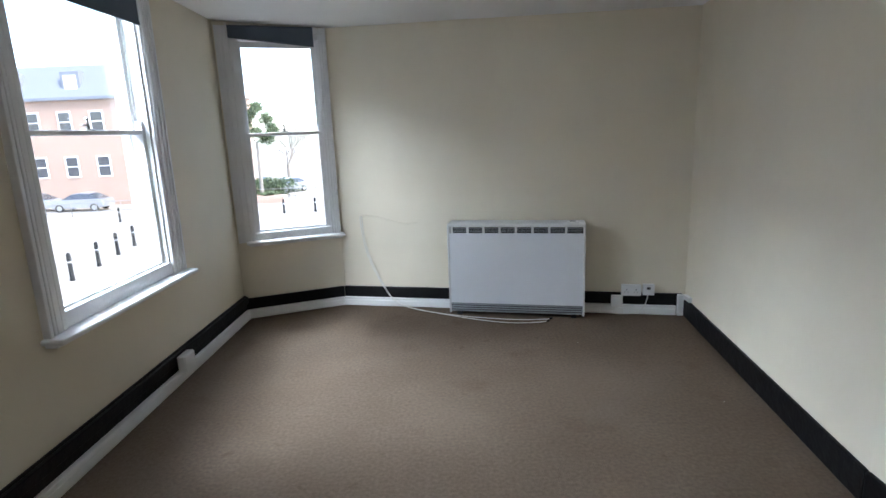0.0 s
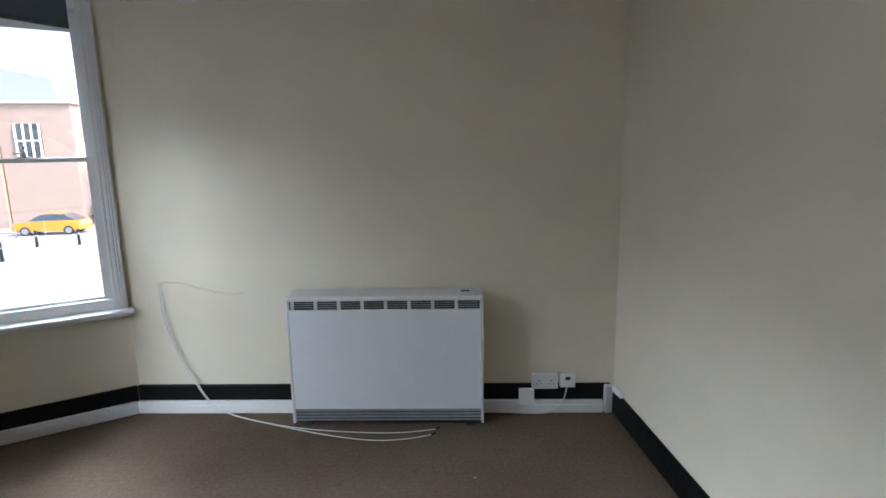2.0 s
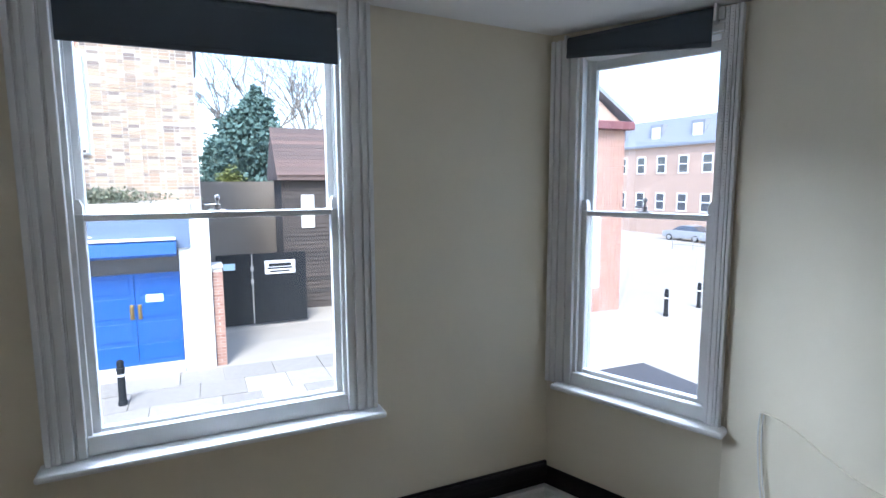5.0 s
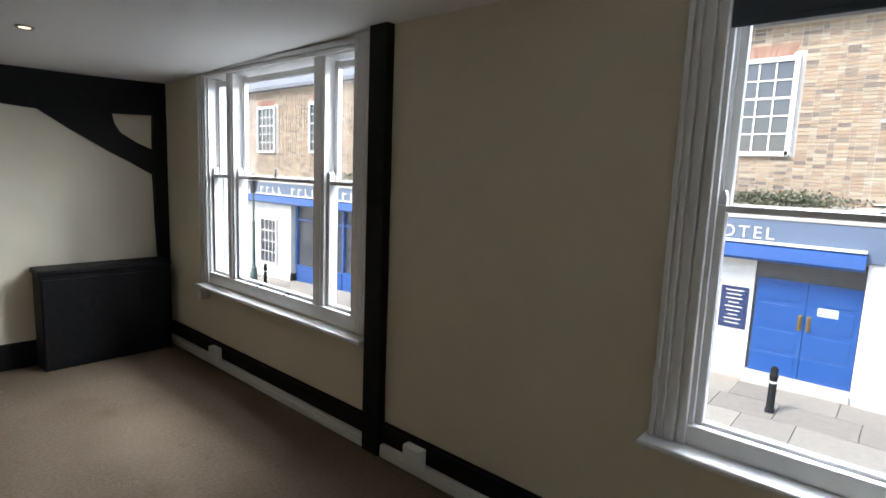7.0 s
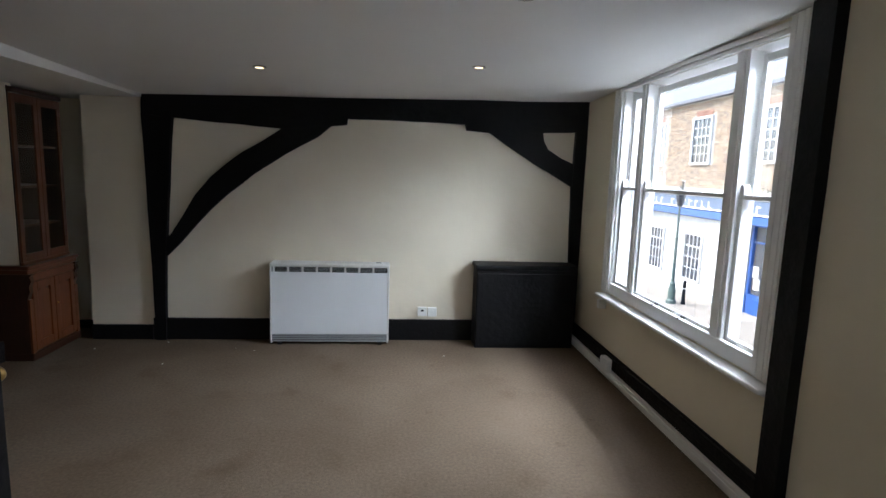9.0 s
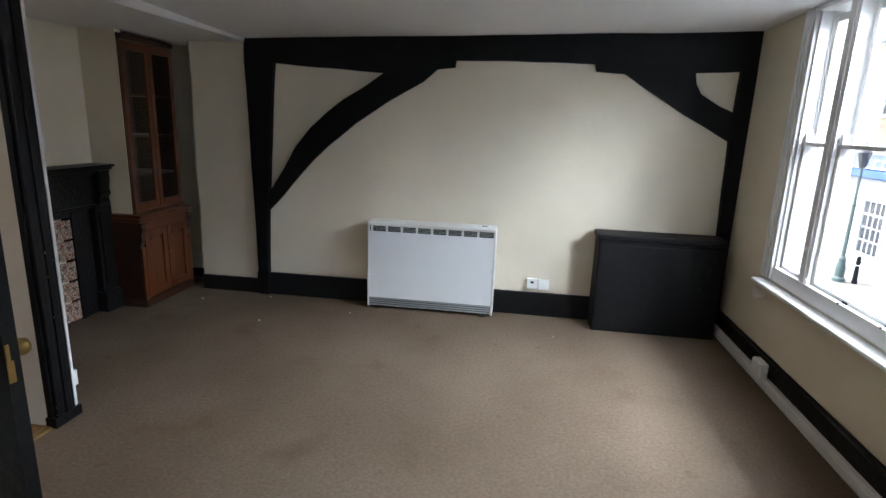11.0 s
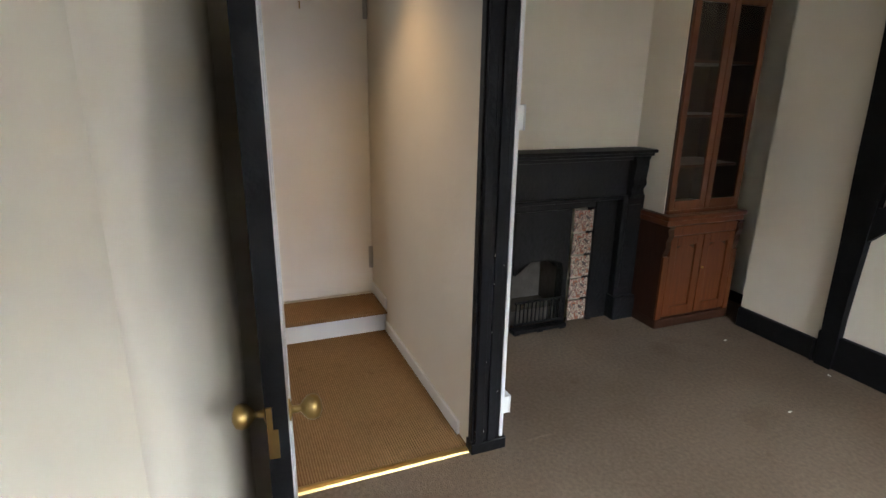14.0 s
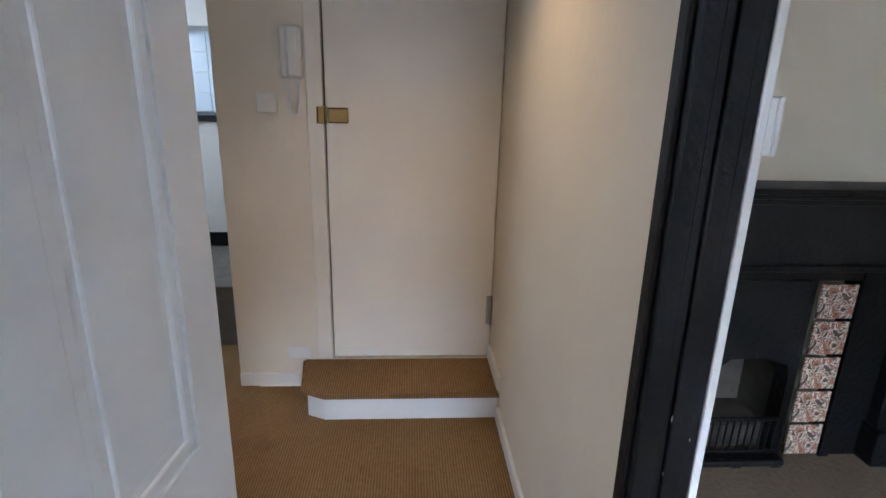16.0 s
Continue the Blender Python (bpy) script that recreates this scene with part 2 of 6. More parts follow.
def prism(bm, pts, y0, y1, axis="y"):
    """A polygon in x, z (or y, z / x, y) pushed from y0 to y1 along the axis."""
    def p3(p, d):
        return (p[0], d, p[1]) if axis == "y" else ((d, p[0], p[1]) if axis == "x" else (p[0], p[1], d))
    va = [bm.verts.new(p3(p, y0)) for p in pts]
    vb = [bm.verts.new(p3(p, y1)) for p in pts]
    n = len(pts)
    bm.faces.new(va)
    bm.faces.new(vb[::-1])
    for i in range(n):
        bm.faces.new((va[i], vb[i], vb[(i + 1) % n], va[(i + 1) % n]))
    return va + vb


def lathe(bm, profile, c=(0, 0, 0), seg=20):
    """Turned shape round the z axis from (radius, height) pairs."""
    rings = []
    for r, z in profile:
        rings.append([bm.verts.new((c[0] + r * math.cos(2 * math.pi * k / seg), c[1] + r * math.sin(2 * math.pi * k / seg), c[2] + z)) for k in range(seg)])
    for ra, rb in zip(rings, rings[1:]):
        for k in range(seg):
            bm.faces.new((ra[k], ra[(k + 1) % seg], rb[(k + 1) % seg], rb[k]))
    bm.faces.new(rings[0][::-1])
    bm.faces.new(rings[-1])
    return [v for r in rings for v in r]


def mesh_of(name, bm, material, smooth=False):
    bmesh.ops.recalc_face_normals(bm, faces=bm.faces[:])
    me = bpy.data.meshes.new(name)
    bm.to_mesh(me)
    bm.free()
    me.materials.append(material)
    if smooth:
        for p in me.polygons:
            p.use_smooth = True
    return me


def part(name, bm, material, parent=None, label="", smooth=False):
    """Link a bmesh as one mesh object under a thing or under a part."""
    ob = new(name, mesh_of(name, bm, material, smooth))
    if parent is not None:
        ob.parent = parent
    if label:
        ob["label"] = label
    return ob


def thing(name, m, label="", category="", group="", kind=""):
    e = new(name)
    e.empty_display_size = 0.1
    e.matrix_world = m
    return tagged(e, label, category, group, kind)


def basis(x, y, z, nx, ny):
    """Frame on a wall: local y points into the room along (nx, ny), local x along the wall."""
    n = Vector((nx, ny, 0)).normalized()
    s = n.cross(Vector((0, 0, 1)))
    return Matrix(((s.x, n.x, 0, x), (s.y, n.y, 0, y), (0, 0, 1, z), (0, 0, 0, 1)))


def wall(name, p0, p1, thick, z0, z1, openings, material, label):
    """A straight wall from p0 to p1, its thickness to the left of that way, with openings (s0, s1, za, zb)."""
    d = Vector((p1[0] - p0[0], p1[1] - p0[1], 0))
    ln = d.length
    d.normalize()
    m = Matrix(((d.x, -d.y, 0, p0[0]), (d.y, d.x, 0, p0[1]), (0, 0, 1, 0), (0, 0, 0, 1)))
    bm = bmesh.new()
    ss = sorted({0, ln, *[o[0] for o in openings], *[o[1] for o in openings]})
    for a, b in zip(ss, ss[1:]):
        zs = [(z0, z1)]
        for o in openings:
            if o[0] <= a + 1e-6 and o[1] >= b - 1e-6:
                zs = [q for p in zs for q in ((p[0], min(p[1], o[2])), (max(p[0], o[3]), p[1])) if q[1] - q[0] > 1e-6]
        for za, zb in zs:
            box(bm, a, b, 0, thick, za, zb)
    bmesh.ops.remove_doubles(bm, verts=bm.verts[:], dist=1e-5)
    ob = part(name, bm, material)
    ob.matrix_world = m
    return tagged(ob, label, "wall", kind="structure")


def g_ceil(y):
    return float(np.interp(y, (-2.7, -2.3, 0.5, 3.0, 4.2, 4.8), (2.21, 2.216, 2.295, 2.305, 2.27, 2.25)))


def ceil_z(x, y):
    return g_ceil(y) - 0.026 * x


# plan: corners of the room
XS = -2.03                       # street wall, inner face
P1 = (-2.03, 4.15)               # street wall meets corner wall
P2 = (-1.25, 4.458)               # corner wall meets end wall
P3 = (1.485, 3.92)               # end wall meets side wall
YB = -2.33                       # timber-framed wall
TOP = 2.55

# ---- structure ----
bm = bmesh.new()
box(bm, -2.3, 3.2, -2.9, 5.0, -0.2, 0.0)
tagged(part("floor", bm, CARPET), "worn beige carpet with faint stains and creases", "floor", kind="structure")
bm = bmesh.new()
box(bm, 1.86, 3.44, -0.07, 1.35, 0.0, 0.006)
box(bm, 3.44, 5.2, 1.1, 2.6, 0.0, 0.006)
box(bm, 1.86, 3.44, 1.35, 2.6, 0.0, 0.006)
tagged(part("hall_floor", bm, HALLCARPET), "ribbed brown hall carpet", "floor", kind="structure")

# ceiling, a little uneven
bm = bmesh.new()
nx, ny = 14, 24
grid = [[bm.verts.new((-2.3 + 4.2 * i / nx, -2.7 + 7.6 * j / ny, ceil_z(-2.3 + 4.2 * i / nx, -2.7 + 7.6 * j / ny) + 0.006 * noise.noise((i * 0.5, j * 0.5, 0)))) for j in range(ny + 1)] for i in range(nx + 1)]
for i in range(nx):
    for j in range(ny):
        bm.faces.new((grid[i][j], grid[i][j + 1], grid[i + 1][j + 1], grid[i + 1][j]))
r = bmesh.ops.extrude_face_region(bm, geom=bm.faces[:])
bmesh.ops.translate(bm, verts=[v for v in r["geom"] if isinstance(v, bmesh.types.BMVert)], vec=(0, 0, 0.3))
tagged(part("ceiling", bm, CEIL, smooth=False), "white painted plaster ceiling", "ceiling", kind="structure")
bm = bmesh.new()
box(bm, 1.9, 3.4, -2.9, -0.07, 2.145, 2.5)
tagged(part("ceiling_fireplace_bay", bm, CEIL), "lower white ceiling over the fireplace bay", "ceiling", kind="structure")
bm = bmesh.new()
box(bm, 1.86, 5.2, -0.06, 2.7, 2.25, 2.5)
tagged(part("ceiling_hall", bm, CEIL), "white hall ceiling", "ceiling", kind="structure")

# street wall with two windows
A0, A1, AZ0, AZ1 = 2.16, 3.11, 0.66, 2.235
B0, B1, BZ0, BZ1 = -1.52, 0.27, 0.66, 2.26
wall("wall_street", (XS, -2.65), (XS, P1[1]), 0.18, -0.2, TOP, [(A0 + 2.65, A1 + 2.65, AZ0, AZ1), (B0 + 2.65, B1 + 2.65, BZ0, BZ1)], CREAM, "cream painted street wall with two sash windows")
cl = math.hypot(P2[0] - P1[0], P2[1] - P1[1])
CZ0, CZ1 = 0.635, 2.20
C0, C1 = 0.145, 0.765
wall("wall_corner", P1, P2, 0.17, -0.2, TOP, [(C0, C1, CZ0, CZ1)], CREAM, "cream painted splayed corner wall with a sash window")
wall("wall_end", P2, P3, 0.25, -0.2, TOP, [], CREAM, "cream painted end wall with scuffs")
PS = (1.262, 1.75)                # side wall bends a little
wall("wall_side", P3, PS, 0.25, -0.2, TOP, [], CREAM, "cream painted side wall")
wall("wall_side_low", PS, (1.262, 1.05), 0.25, -0.2, TOP, [], CREAM, "cream painted side wall beside the door")
wall("wall_timber_frame", (1.92, YB), (-2.3, YB), 0.25, -0.2, TOP, [], LUMPY, "cream plaster panels between black timbers")
# pillar, alcove and chimney side
bm = bmesh.new()
box(bm, 1.89, 2.42, -2.7, -2.325, -0.1, 2.4)
tagged(part("wall_pillar", bm, CREAM), "cream painted boxed pier", "wall", kind="structure")
wall("wall_alcove_back", (3.2, -2.66), (2.44, -2.66), 0.2, -0.2, 2.4, [], CREAM, "cream alcove wall beside the bookcase")
wall("wall_alcove_side", (3.02, -1.78), (3.02, -2.9), 0.2, -0.2, 2.4, [], CREAM, "cream alcove wall behind the bookcase")
wall("wall_chimney_breast", (2.93, -0.22), (2.93, -1.78), 0.3, 0.0, 2.4, [(0.55, 0.98, 0.0, 0.60)], CREAM, "cream painted chimney breast")
# partition between fireplace bay and hall
wall("wall_partition", (1.872, -0.203), (3.6, -0.203), 0.143, -0.1, 2.45, [], WARM, "cream hall partition wall")
# hall
wall("wall_hall_end", (3.46, -0.06), (3.46, 1.19), -0.12, -0.1, 2.45, [(0.0, 0.795, 0.15, 2.12)], WARM, "cream hall end wall with entrance door")
wall("wall_kitchen_far", (5.1, 0.9), (5.1, 2.7), -0.15, -0.1, 2.45, [], WHITE, "white kitchen wall")
wall("wall_hall_rear", (5.2, 2.6), (1.75, 2.6), -0.15, -0.1, 2.45, [], WARM, "cream wall closing the hall")
wall("wall_kitchen_side", (3.58, 1.0), (5.2, 1.0), -0.15, -0.1, 2.45, [], WHITE, "white kitchen side wall")
wall("wall_hall_left", (1.76, 0.75), (1.76, 2.6), -0.1, -0.1, 2.45, [], WARM, "cream hall wall")
wall("wall_door_head", (1.86, -0.06), (1.86, 0.74), 0.10, 2.06, 2.45, [], CREAM, "cream wall above the doorway")
# soft uneven plaster corner from the side wall round to the door
bm = bmesh.new()
plan = [(1.2625, 1.055), (1.261, 1.02), (1.264, 0.990), (1.278, 0.962), (1.306, 0.932), (1.336, 0.900), (1.364, 0.868), (1.392, 0.838), (1.43, 0.822), (1.87, 0.82)]
nz = 26
cols_ = []
for k in range(nz + 1):
    z = -0.1 + 2.6 * k / nz
    row = []
    for i, (x, y) in enumerate(plan):
        amp = 0.014 * min(1, i / 2) * (1 if i < 8 else 0.2)
        row.append(bm.verts.new((x + amp * noise.noise((i * 0.35, z * 2.4, 5)), y + 2.0 * amp * noise.noise((i * 0.3, z * 2.0, 11)) - 0.02 * (z - 1.1) * min(1, i / 3) * (0.5 if i < 8 else 0.0), z)))
    row.append(bm.verts.new((1.87, 1.1, z)))
    row.append(bm.verts.new((1.40, 1.1, z)))
    cols_.append(row)
n_ = len(plan) + 2
for a, b in zip(cols_, cols_[1:]):
    for i in range(n_):
        bm.faces.new((a[i], a[(i + 1) % n_], b[(i + 1) % n_], b[i]))
bm.faces.new(cols_[0][::-1])
bm.faces.new(cols_[-1])
tagged(part("wall_door_return", bm, LUMPY, smooth=True), "lumpy cream plaster corner beside the open door", "wall", kind="structure")


# ---- windows ----
def pane_off_shadow(ob):
    ob.visible_shadow = False
    return ob


def sash(win, name, x0, x1, z0, z1, y0, y1, stile, top, bottom, horns=0):
    """One sliding sash with its glass; horns: +1 below, -1 above the meeting rail."""
    bm = bmesh.new()
    box(bm, x0, x0 + stile, y0, y1, z0, z1, bevel=0.004)
    box(bm, x1 - stile, x1, y0, y1, z0, z1, bevel=0.004)
    box(bm, x0 + stile - 0.004, x1 - stile + 0.004, y0 + 0.003, y1 - 0.003, z1 - top, z1 - 0.002, bevel=0.004)
    box(bm, x0 + stile - 0.004, x1 - stile + 0.004, y0 + 0.003, y1 - 0.003, z0 + 0.002, z0 + bottom, bevel=0.004)
    s = part(name, bm, WHITE, win)
    bm = bmesh.new()
    ym = (y0 + y1) / 2
    box(bm, x0 + stile - 0.008, x1 - stile + 0.008, ym - 0.002, ym + 0.002, z0 + bottom - 0.008, z1 - top + 0.008)
    g = part("pane", bm, GLASS, s, "clear window glass")
    pane_off_shadow(g)
    return s


def horn(win, x, y0, y1, z, up):
    bm = bmesh.new()
    w = 0.034
    pts = [(x - w / 2, z), (x + w / 2, z), (x + w / 2, z + up * 0.03), (x + w * 0.25, z + up * 0.052), (x - w * 0.25, z + up * 0.052), (x - w / 2, z + up * 0.03)]
    prism(bm, pts, y0, y1)
    part("sash_horn", bm, WHITE, win)


def fastener(win, x, y, z):
    bm = bmesh.new()
    box(bm, x - 0.03, x + 0.03, y - 0.012, y + 0.012, z, z + 0.006, bevel=0.002)
    cyl(bm, (x, y, z), (x, y, z + 0.022), 0.011)
    box(bm, x - 0.012, x + 0.045, y - 0.006, y + 0.006, z + 0.018, z + 0.026, bevel=0.002)
    cyl(bm, (x, y, z + 0.02), (x, y, z + 0.045), 0.005)
    ball(bm, (x, y, z + 0.052), 0.011, seg=10)
    part("sash_fastener", bm, STEEL, win, "tarnished metal sash fastener", smooth=False)


def architrave(win, name, x0, x1, z0, z1, upright=True, outer=0):
    """Moulded window casing in stepped strips; outer is the side away from the opening."""
    bm = bmesh.new()
    if upright:
        w = x1 - x0
        steps = ((0.0, 0.16, 0.036), (0.16, 0.24, 0.026), (0.24, 0.38, 0.032), (0.38, 0.44, 0.022), (0.44, 0.70, 0.027), (0.70, 0.76, 0.016), (0.76, 1.0, 0.021))
        for a, b, d in steps:
            aa, bb = (a, b) if outer < 0 else (1 - b, 1 - a)
            box(bm, x0 + aa * w, x0 + bb * w, -0.002, d, z0, z1, bevel=0.004)
    else:
        h = z1 - z0
        for a, b, d in ((0.0, 0.35, 0.020), (0.35, 0.5, 0.014), (0.5, 1.0, 0.030)):
            box(bm, x0, x1, -0.002, d, z0 + a * h, z0 + b * h, bevel=0.004)
    return part(name, bm, WHITE, win)


def window_sill(win, x0, x1, z, proud=0.10):
    bm = bmesh.new()
    box(bm, x0, x1, -0.06, proud, z - 0.026, z, bevel=0.010)
    box(bm, x0 + 0.02, x1 - 0.02, -0.01, proud - 0.045, z - 0.045, z - 0.026, bevel=0.006)
    part("window_sill", bm, WHITE, win)


def frame_lining(win, x0, x1, z0, z1, depth=0.17):
    """Linings of the box frame and the outer stone sill."""
    bm = bmesh.new()
    t = 0.03
    box(bm, x0 - t, x0 + 0.003, -depth, -0.003, z0, z1)
    box(bm, x1 - 0.003, x1 + t, -depth, -0.003, z0, z1)
    box(bm, x0 - t, x1 + t, -depth, -0.004, z1 - 0.003, z1 + t)
    box(bm, x0 - t, x1 + t, -depth - 0.05, -0.03, z0 - 0.06, z0 + 0.012)
    for x, d in ((x0, 1), (x1, -1)):
        xa, xb = sorted((x, x + d * 0.016))
        box(bm, xa, xb, -0.022, -0.001, z0, z1 - 0.004)          # inner staff bead
        box(bm, xa, xb, -0.078, -0.070, z0, z1)         # parting bead
        box(bm, xa, xb, -0.145, -0.122, z0, z1)         # outer bead
    part("box_frame", bm, WHITE, win)


def pair_of_sashes(win, x0, x1, z0, zm, z1, with_fastener=True, horns=True, stile=0.036):
    sash(win, "upper_sash", x0 + 0.006, x1 - 0.006, zm - 0.014, z1, -0.116, -0.080, stile, 0.045, 0.026)
    sash(win, "lower_sash", x0 + 0.006, x1 - 0.006, z0 + 0.012, zm + 0.014, -0.068, -0.026, stile, 0.026, 0.062)
    if horns:
        for x in (x0 + 0.022, x1 - 0.022):
            horn(win, x, -0.066, -0.030, zm + 0.012, 1)
    if with_fastener:
        fastener(win, (x0 + x1) / 2, -0.05, zm + 0.014)


def roller_blind(name, m, x0, x1, ztop, zbot, y, label, chain_x=None, sag=0.0):
    b = thing(name, m, label, "blind", "roller blinds")
    bm = bmesh.new()
    cyl(bm, (x0, y, ztop - 0.025), (x1, y, ztop - 0.025), 0.022, seg=18)
    part("roller", bm, BLIND, b)
    bm = bmesh.new()
    n = 10
    row = []
    for i in range(n + 1):
        x = x0 + (x1 - x0) * i / n
        row.append([bm.verts.new((x, y + 0.021 + 0.0015 * math.sin(i * 1.3), z)) for z in (ztop - 0.03, (ztop + zbot) / 2, zbot + sag * (2 * i / n - 1))])
    for a, c in zip(row, row[1:]):
        for k in range(2):
            bm.faces.new((a[k], c[k], c[k + 1], a[k + 1]))
    r = bmesh.ops.extrude_face_region(bm, geom=bm.faces[:])
    bmesh.ops.translate(bm, verts=[v for v in r["geom"] if isinstance(v, bmesh.types.BMVert)], vec=(0, -0.0015, 0))
    part("fabric", bm, BLIND, b)
    bm = bmesh.new()
    box(bm, x0, x1, y + 0.015, y + 0.026, zbot - 0.018, zbot + 0.002, bevel=0.003)
    for v in bm.verts:
        v.co.z += sag * (2 * (v.co.x - x0) / (x1 - x0) - 1)
    part("bottom_bar", bm, BLIND, b)
    for x in (x0 - 0.008, x1 + 0.008):
        bm = bmesh.new()
        box(bm, x - 0.006, x + 0.006, y - 0.025, y + 0.025, ztop - 0.06, ztop + 0.005, bevel=0.003)
        part("bracket", bm, PLASTIC, b)
    if chain_x is not None:
        bm = bmesh.new()
        for k in range(60):
            for dx in (0, 0.018):
                ball(bm, (chain_x + dx, y + 0.02, ztop - 0.03 - k * 0.012), 0.0032, seg=6)
        part("bead_chain", bm, PLASTIC, b, "white bead chain")
    return b


# window beside the post, facing the street
win_a = thing("window_1", basis(XS, (A0 + A1) / 2, 0, 1, 0), "white painted sash window with moulded casing", "window", kind="structure")
hw = (A1 - A0) / 2
frame_lining(win_a, -hw, hw, AZ0, AZ1)
pair_of_sashes(win_a, -hw, hw, AZ0 + 0.012, 1.515, AZ1 - 0.005)
architrave(win_a, "casing", -hw - 0.125, -hw, AZ0, ceil_z(XS, 2.6) - 0.004, outer=-1)
architrave(win_a, "casing", hw, hw + 0.125, AZ0, ceil_z(XS, 2.6) - 0.004, outer=1)
architrave(win_a, "head_casing", -hw, hw, AZ1, ceil_z(XS, 2.6) - 0.004, upright=False)
bm = bmesh.new()
box(bm, -hw, hw, -0.024, 0.008, AZ0, AZ0 + 0.075, bevel=0.004)
part("bottom_rail_board", bm, WHITE, win_a)
window_sill(win_a, -hw - 0.145, hw + 0.145, AZ0)
roller_blind("roller_blind", basis(XS, (A0 + A1) / 2, 0, 1, 0), -hw + 0.012, hw - 0.012, AZ1 + 0.06, 2.115, 0.012, "slate grey roller blind drawn a little way down a sash window", chain_x=-hw - 0.03)

# splayed corner window
cn = Vector((P2[1] - P1[1], -(P2[0] - P1[0]))).normalized()
cm = (C0 + C1) / 2 / cl
win_c = thing("window_2", basis(P1[0] + (P2[0] - P1[0]) * cm, P1[1] + (P2[1] - P1[1]) * cm, 0, cn.x, cn.y), "white painted sash window in the splayed corner", "window", kind="structure")
hc = (C1 - C0) / 2
frame_lining(win_c, -hc, hc, CZ0, CZ1, depth=0.16)
pair_of_sashes(win_c, -hc, hc, CZ0 + 0.012, 1.485, CZ1 - 0.005)
architrave(win_c, "casing", -hc - 0.066, -hc, CZ0, 2.288, outer=-1)
architrave(win_c, "casing", hc, hc + 0.135, CZ0, 2.288, outer=1)
architrave(win_c, "head_casing", -hc, hc, CZ1, 2.288, upright=False)
bm = bmesh.new()
box(bm, -hc, hc, -0.024, 0.008, CZ0, CZ0 + 0.07, bevel=0.004)
part("bottom_rail_board", bm, WHITE, win_c)
window_sill(win_c, -hc - 0.095, hc + 0.075, CZ0 + 0.010, proud=0.085)
roller_blind("roller_blind", win_c.matrix_world.copy(), -hc + 0.035, hc + 0.04, 2.294, 2.186, 0.03, "slate grey roller blind almost fully rolled up on a sash window", chain_x=-hc - 0.035, sag=0.028)

# three-light window
win_b = thing("window_3", basis(XS, (B0 + B1) / 2, 0, 1, 0), "white painted three-light sash window", "window", kind="structure")
hb = (B1 - B0) / 2
frame_lining(win_b, -hb, hb, BZ0, BZ1)
lights = ((-hb, -hb + 0.31), (-hb + 0.39, -hb + 1.41), (-hb + 1.48, hb))
for i, (a, b) in enumerate(lights):
    pair_of_sashes(win_b, a, b, BZ0 + 0.03, 1.515, BZ1 - 0.02, with_fastener=(i == 1), stile=0.034)
for a, b in ((lights[0][1], lights[1][0]), (lights[1][1], lights[2][0])):
    bm = bmesh.new()
    box(bm, a, b, -0.125, -0.002, BZ0, BZ1, bevel=0.004)
    box(bm, a + 0.012, b - 0.012, -0.004, 0.006, BZ0, BZ1, bevel=0.004)
    for x, d in ((a, -1), (b, 1)):
        xa, xb = sorted((x, x + d * 0.014))
        box(bm, xa, xb, -0.022, -0.004, BZ0, BZ1)
    part("mullion", bm, WHITE, win_b)
for x in (-0.18, 0.16):
    bm = bmesh.new()
    cyl(bm, (x, -0.022, BZ0 + 0.078), (x, 0.012, BZ0 + 0.085), 0.006, seg=8)
    box(bm, x - 0.022, x + 0.022, -0.026, -0.018, BZ0 + 0.070, BZ0 + 0.094, bevel=0.003)
    part("sash_lift", bm, IRON, win_b, "dark metal sash lift")
architrave(win_b, "casing", -hb - 0.16, -hb, BZ0, ceil_z(XS, 0.3) - 0.004, outer=-1)
architrave(win_b, "casing", hb, hb + 0.10, BZ0, ceil_z(XS, -1.6) - 0.004, outer=1)
architrave(win_b, "head_casing", -hb, hb, BZ1, ceil_z(XS, -0.6) - 0.002, upright=False)
bm = bmesh.new()
box(bm, -hb, hb, -0.024, 0.008, BZ0, BZ0 + 0.085, bevel=0.004)
part("bottom_rail_board", bm, WHITE, win_b)
window_sill(win_b, -hb - 0.166, hb + 0.085, BZ0 - 0.012, proud=0.095)

# ---- black timbers ----
post = thing("timber_post", pose(XS, 0.5, 0), "black painted timber wall post", "post", kind="structure")
bm = bmesh.new()
n = 12
ring = []
for k in range(n + 1):
    z = (ceil_z(XS, 0.5) + 0.02) * k / n
    w = 0.006 * noise.noise((k * 0.7, 0, 3))
    ring.append([bm.verts.new(v) for v in ((0.0, -0.064 + w, z), (0.055 + w * 0.6, -0.064 + w, z), (0.055 + w * 0.6, 0.066 + w, z), (0.0, 0.066 + w, z))])
for a, b in zip(ring, ring[1:]):
    for k in range(4):
        bm.faces.new((a[k], a[(k + 1) % 4], b[(k + 1) % 4], b[k]))
bm.faces.new(ring[0][::-1])
bm.faces.new(ring[-1])
part("upright", bm, TIMBER, post)

tf = thing("timber_frame", pose(0, 0, 0), "black painted oak tie beam with curved braces", "timber frame", kind="structure")


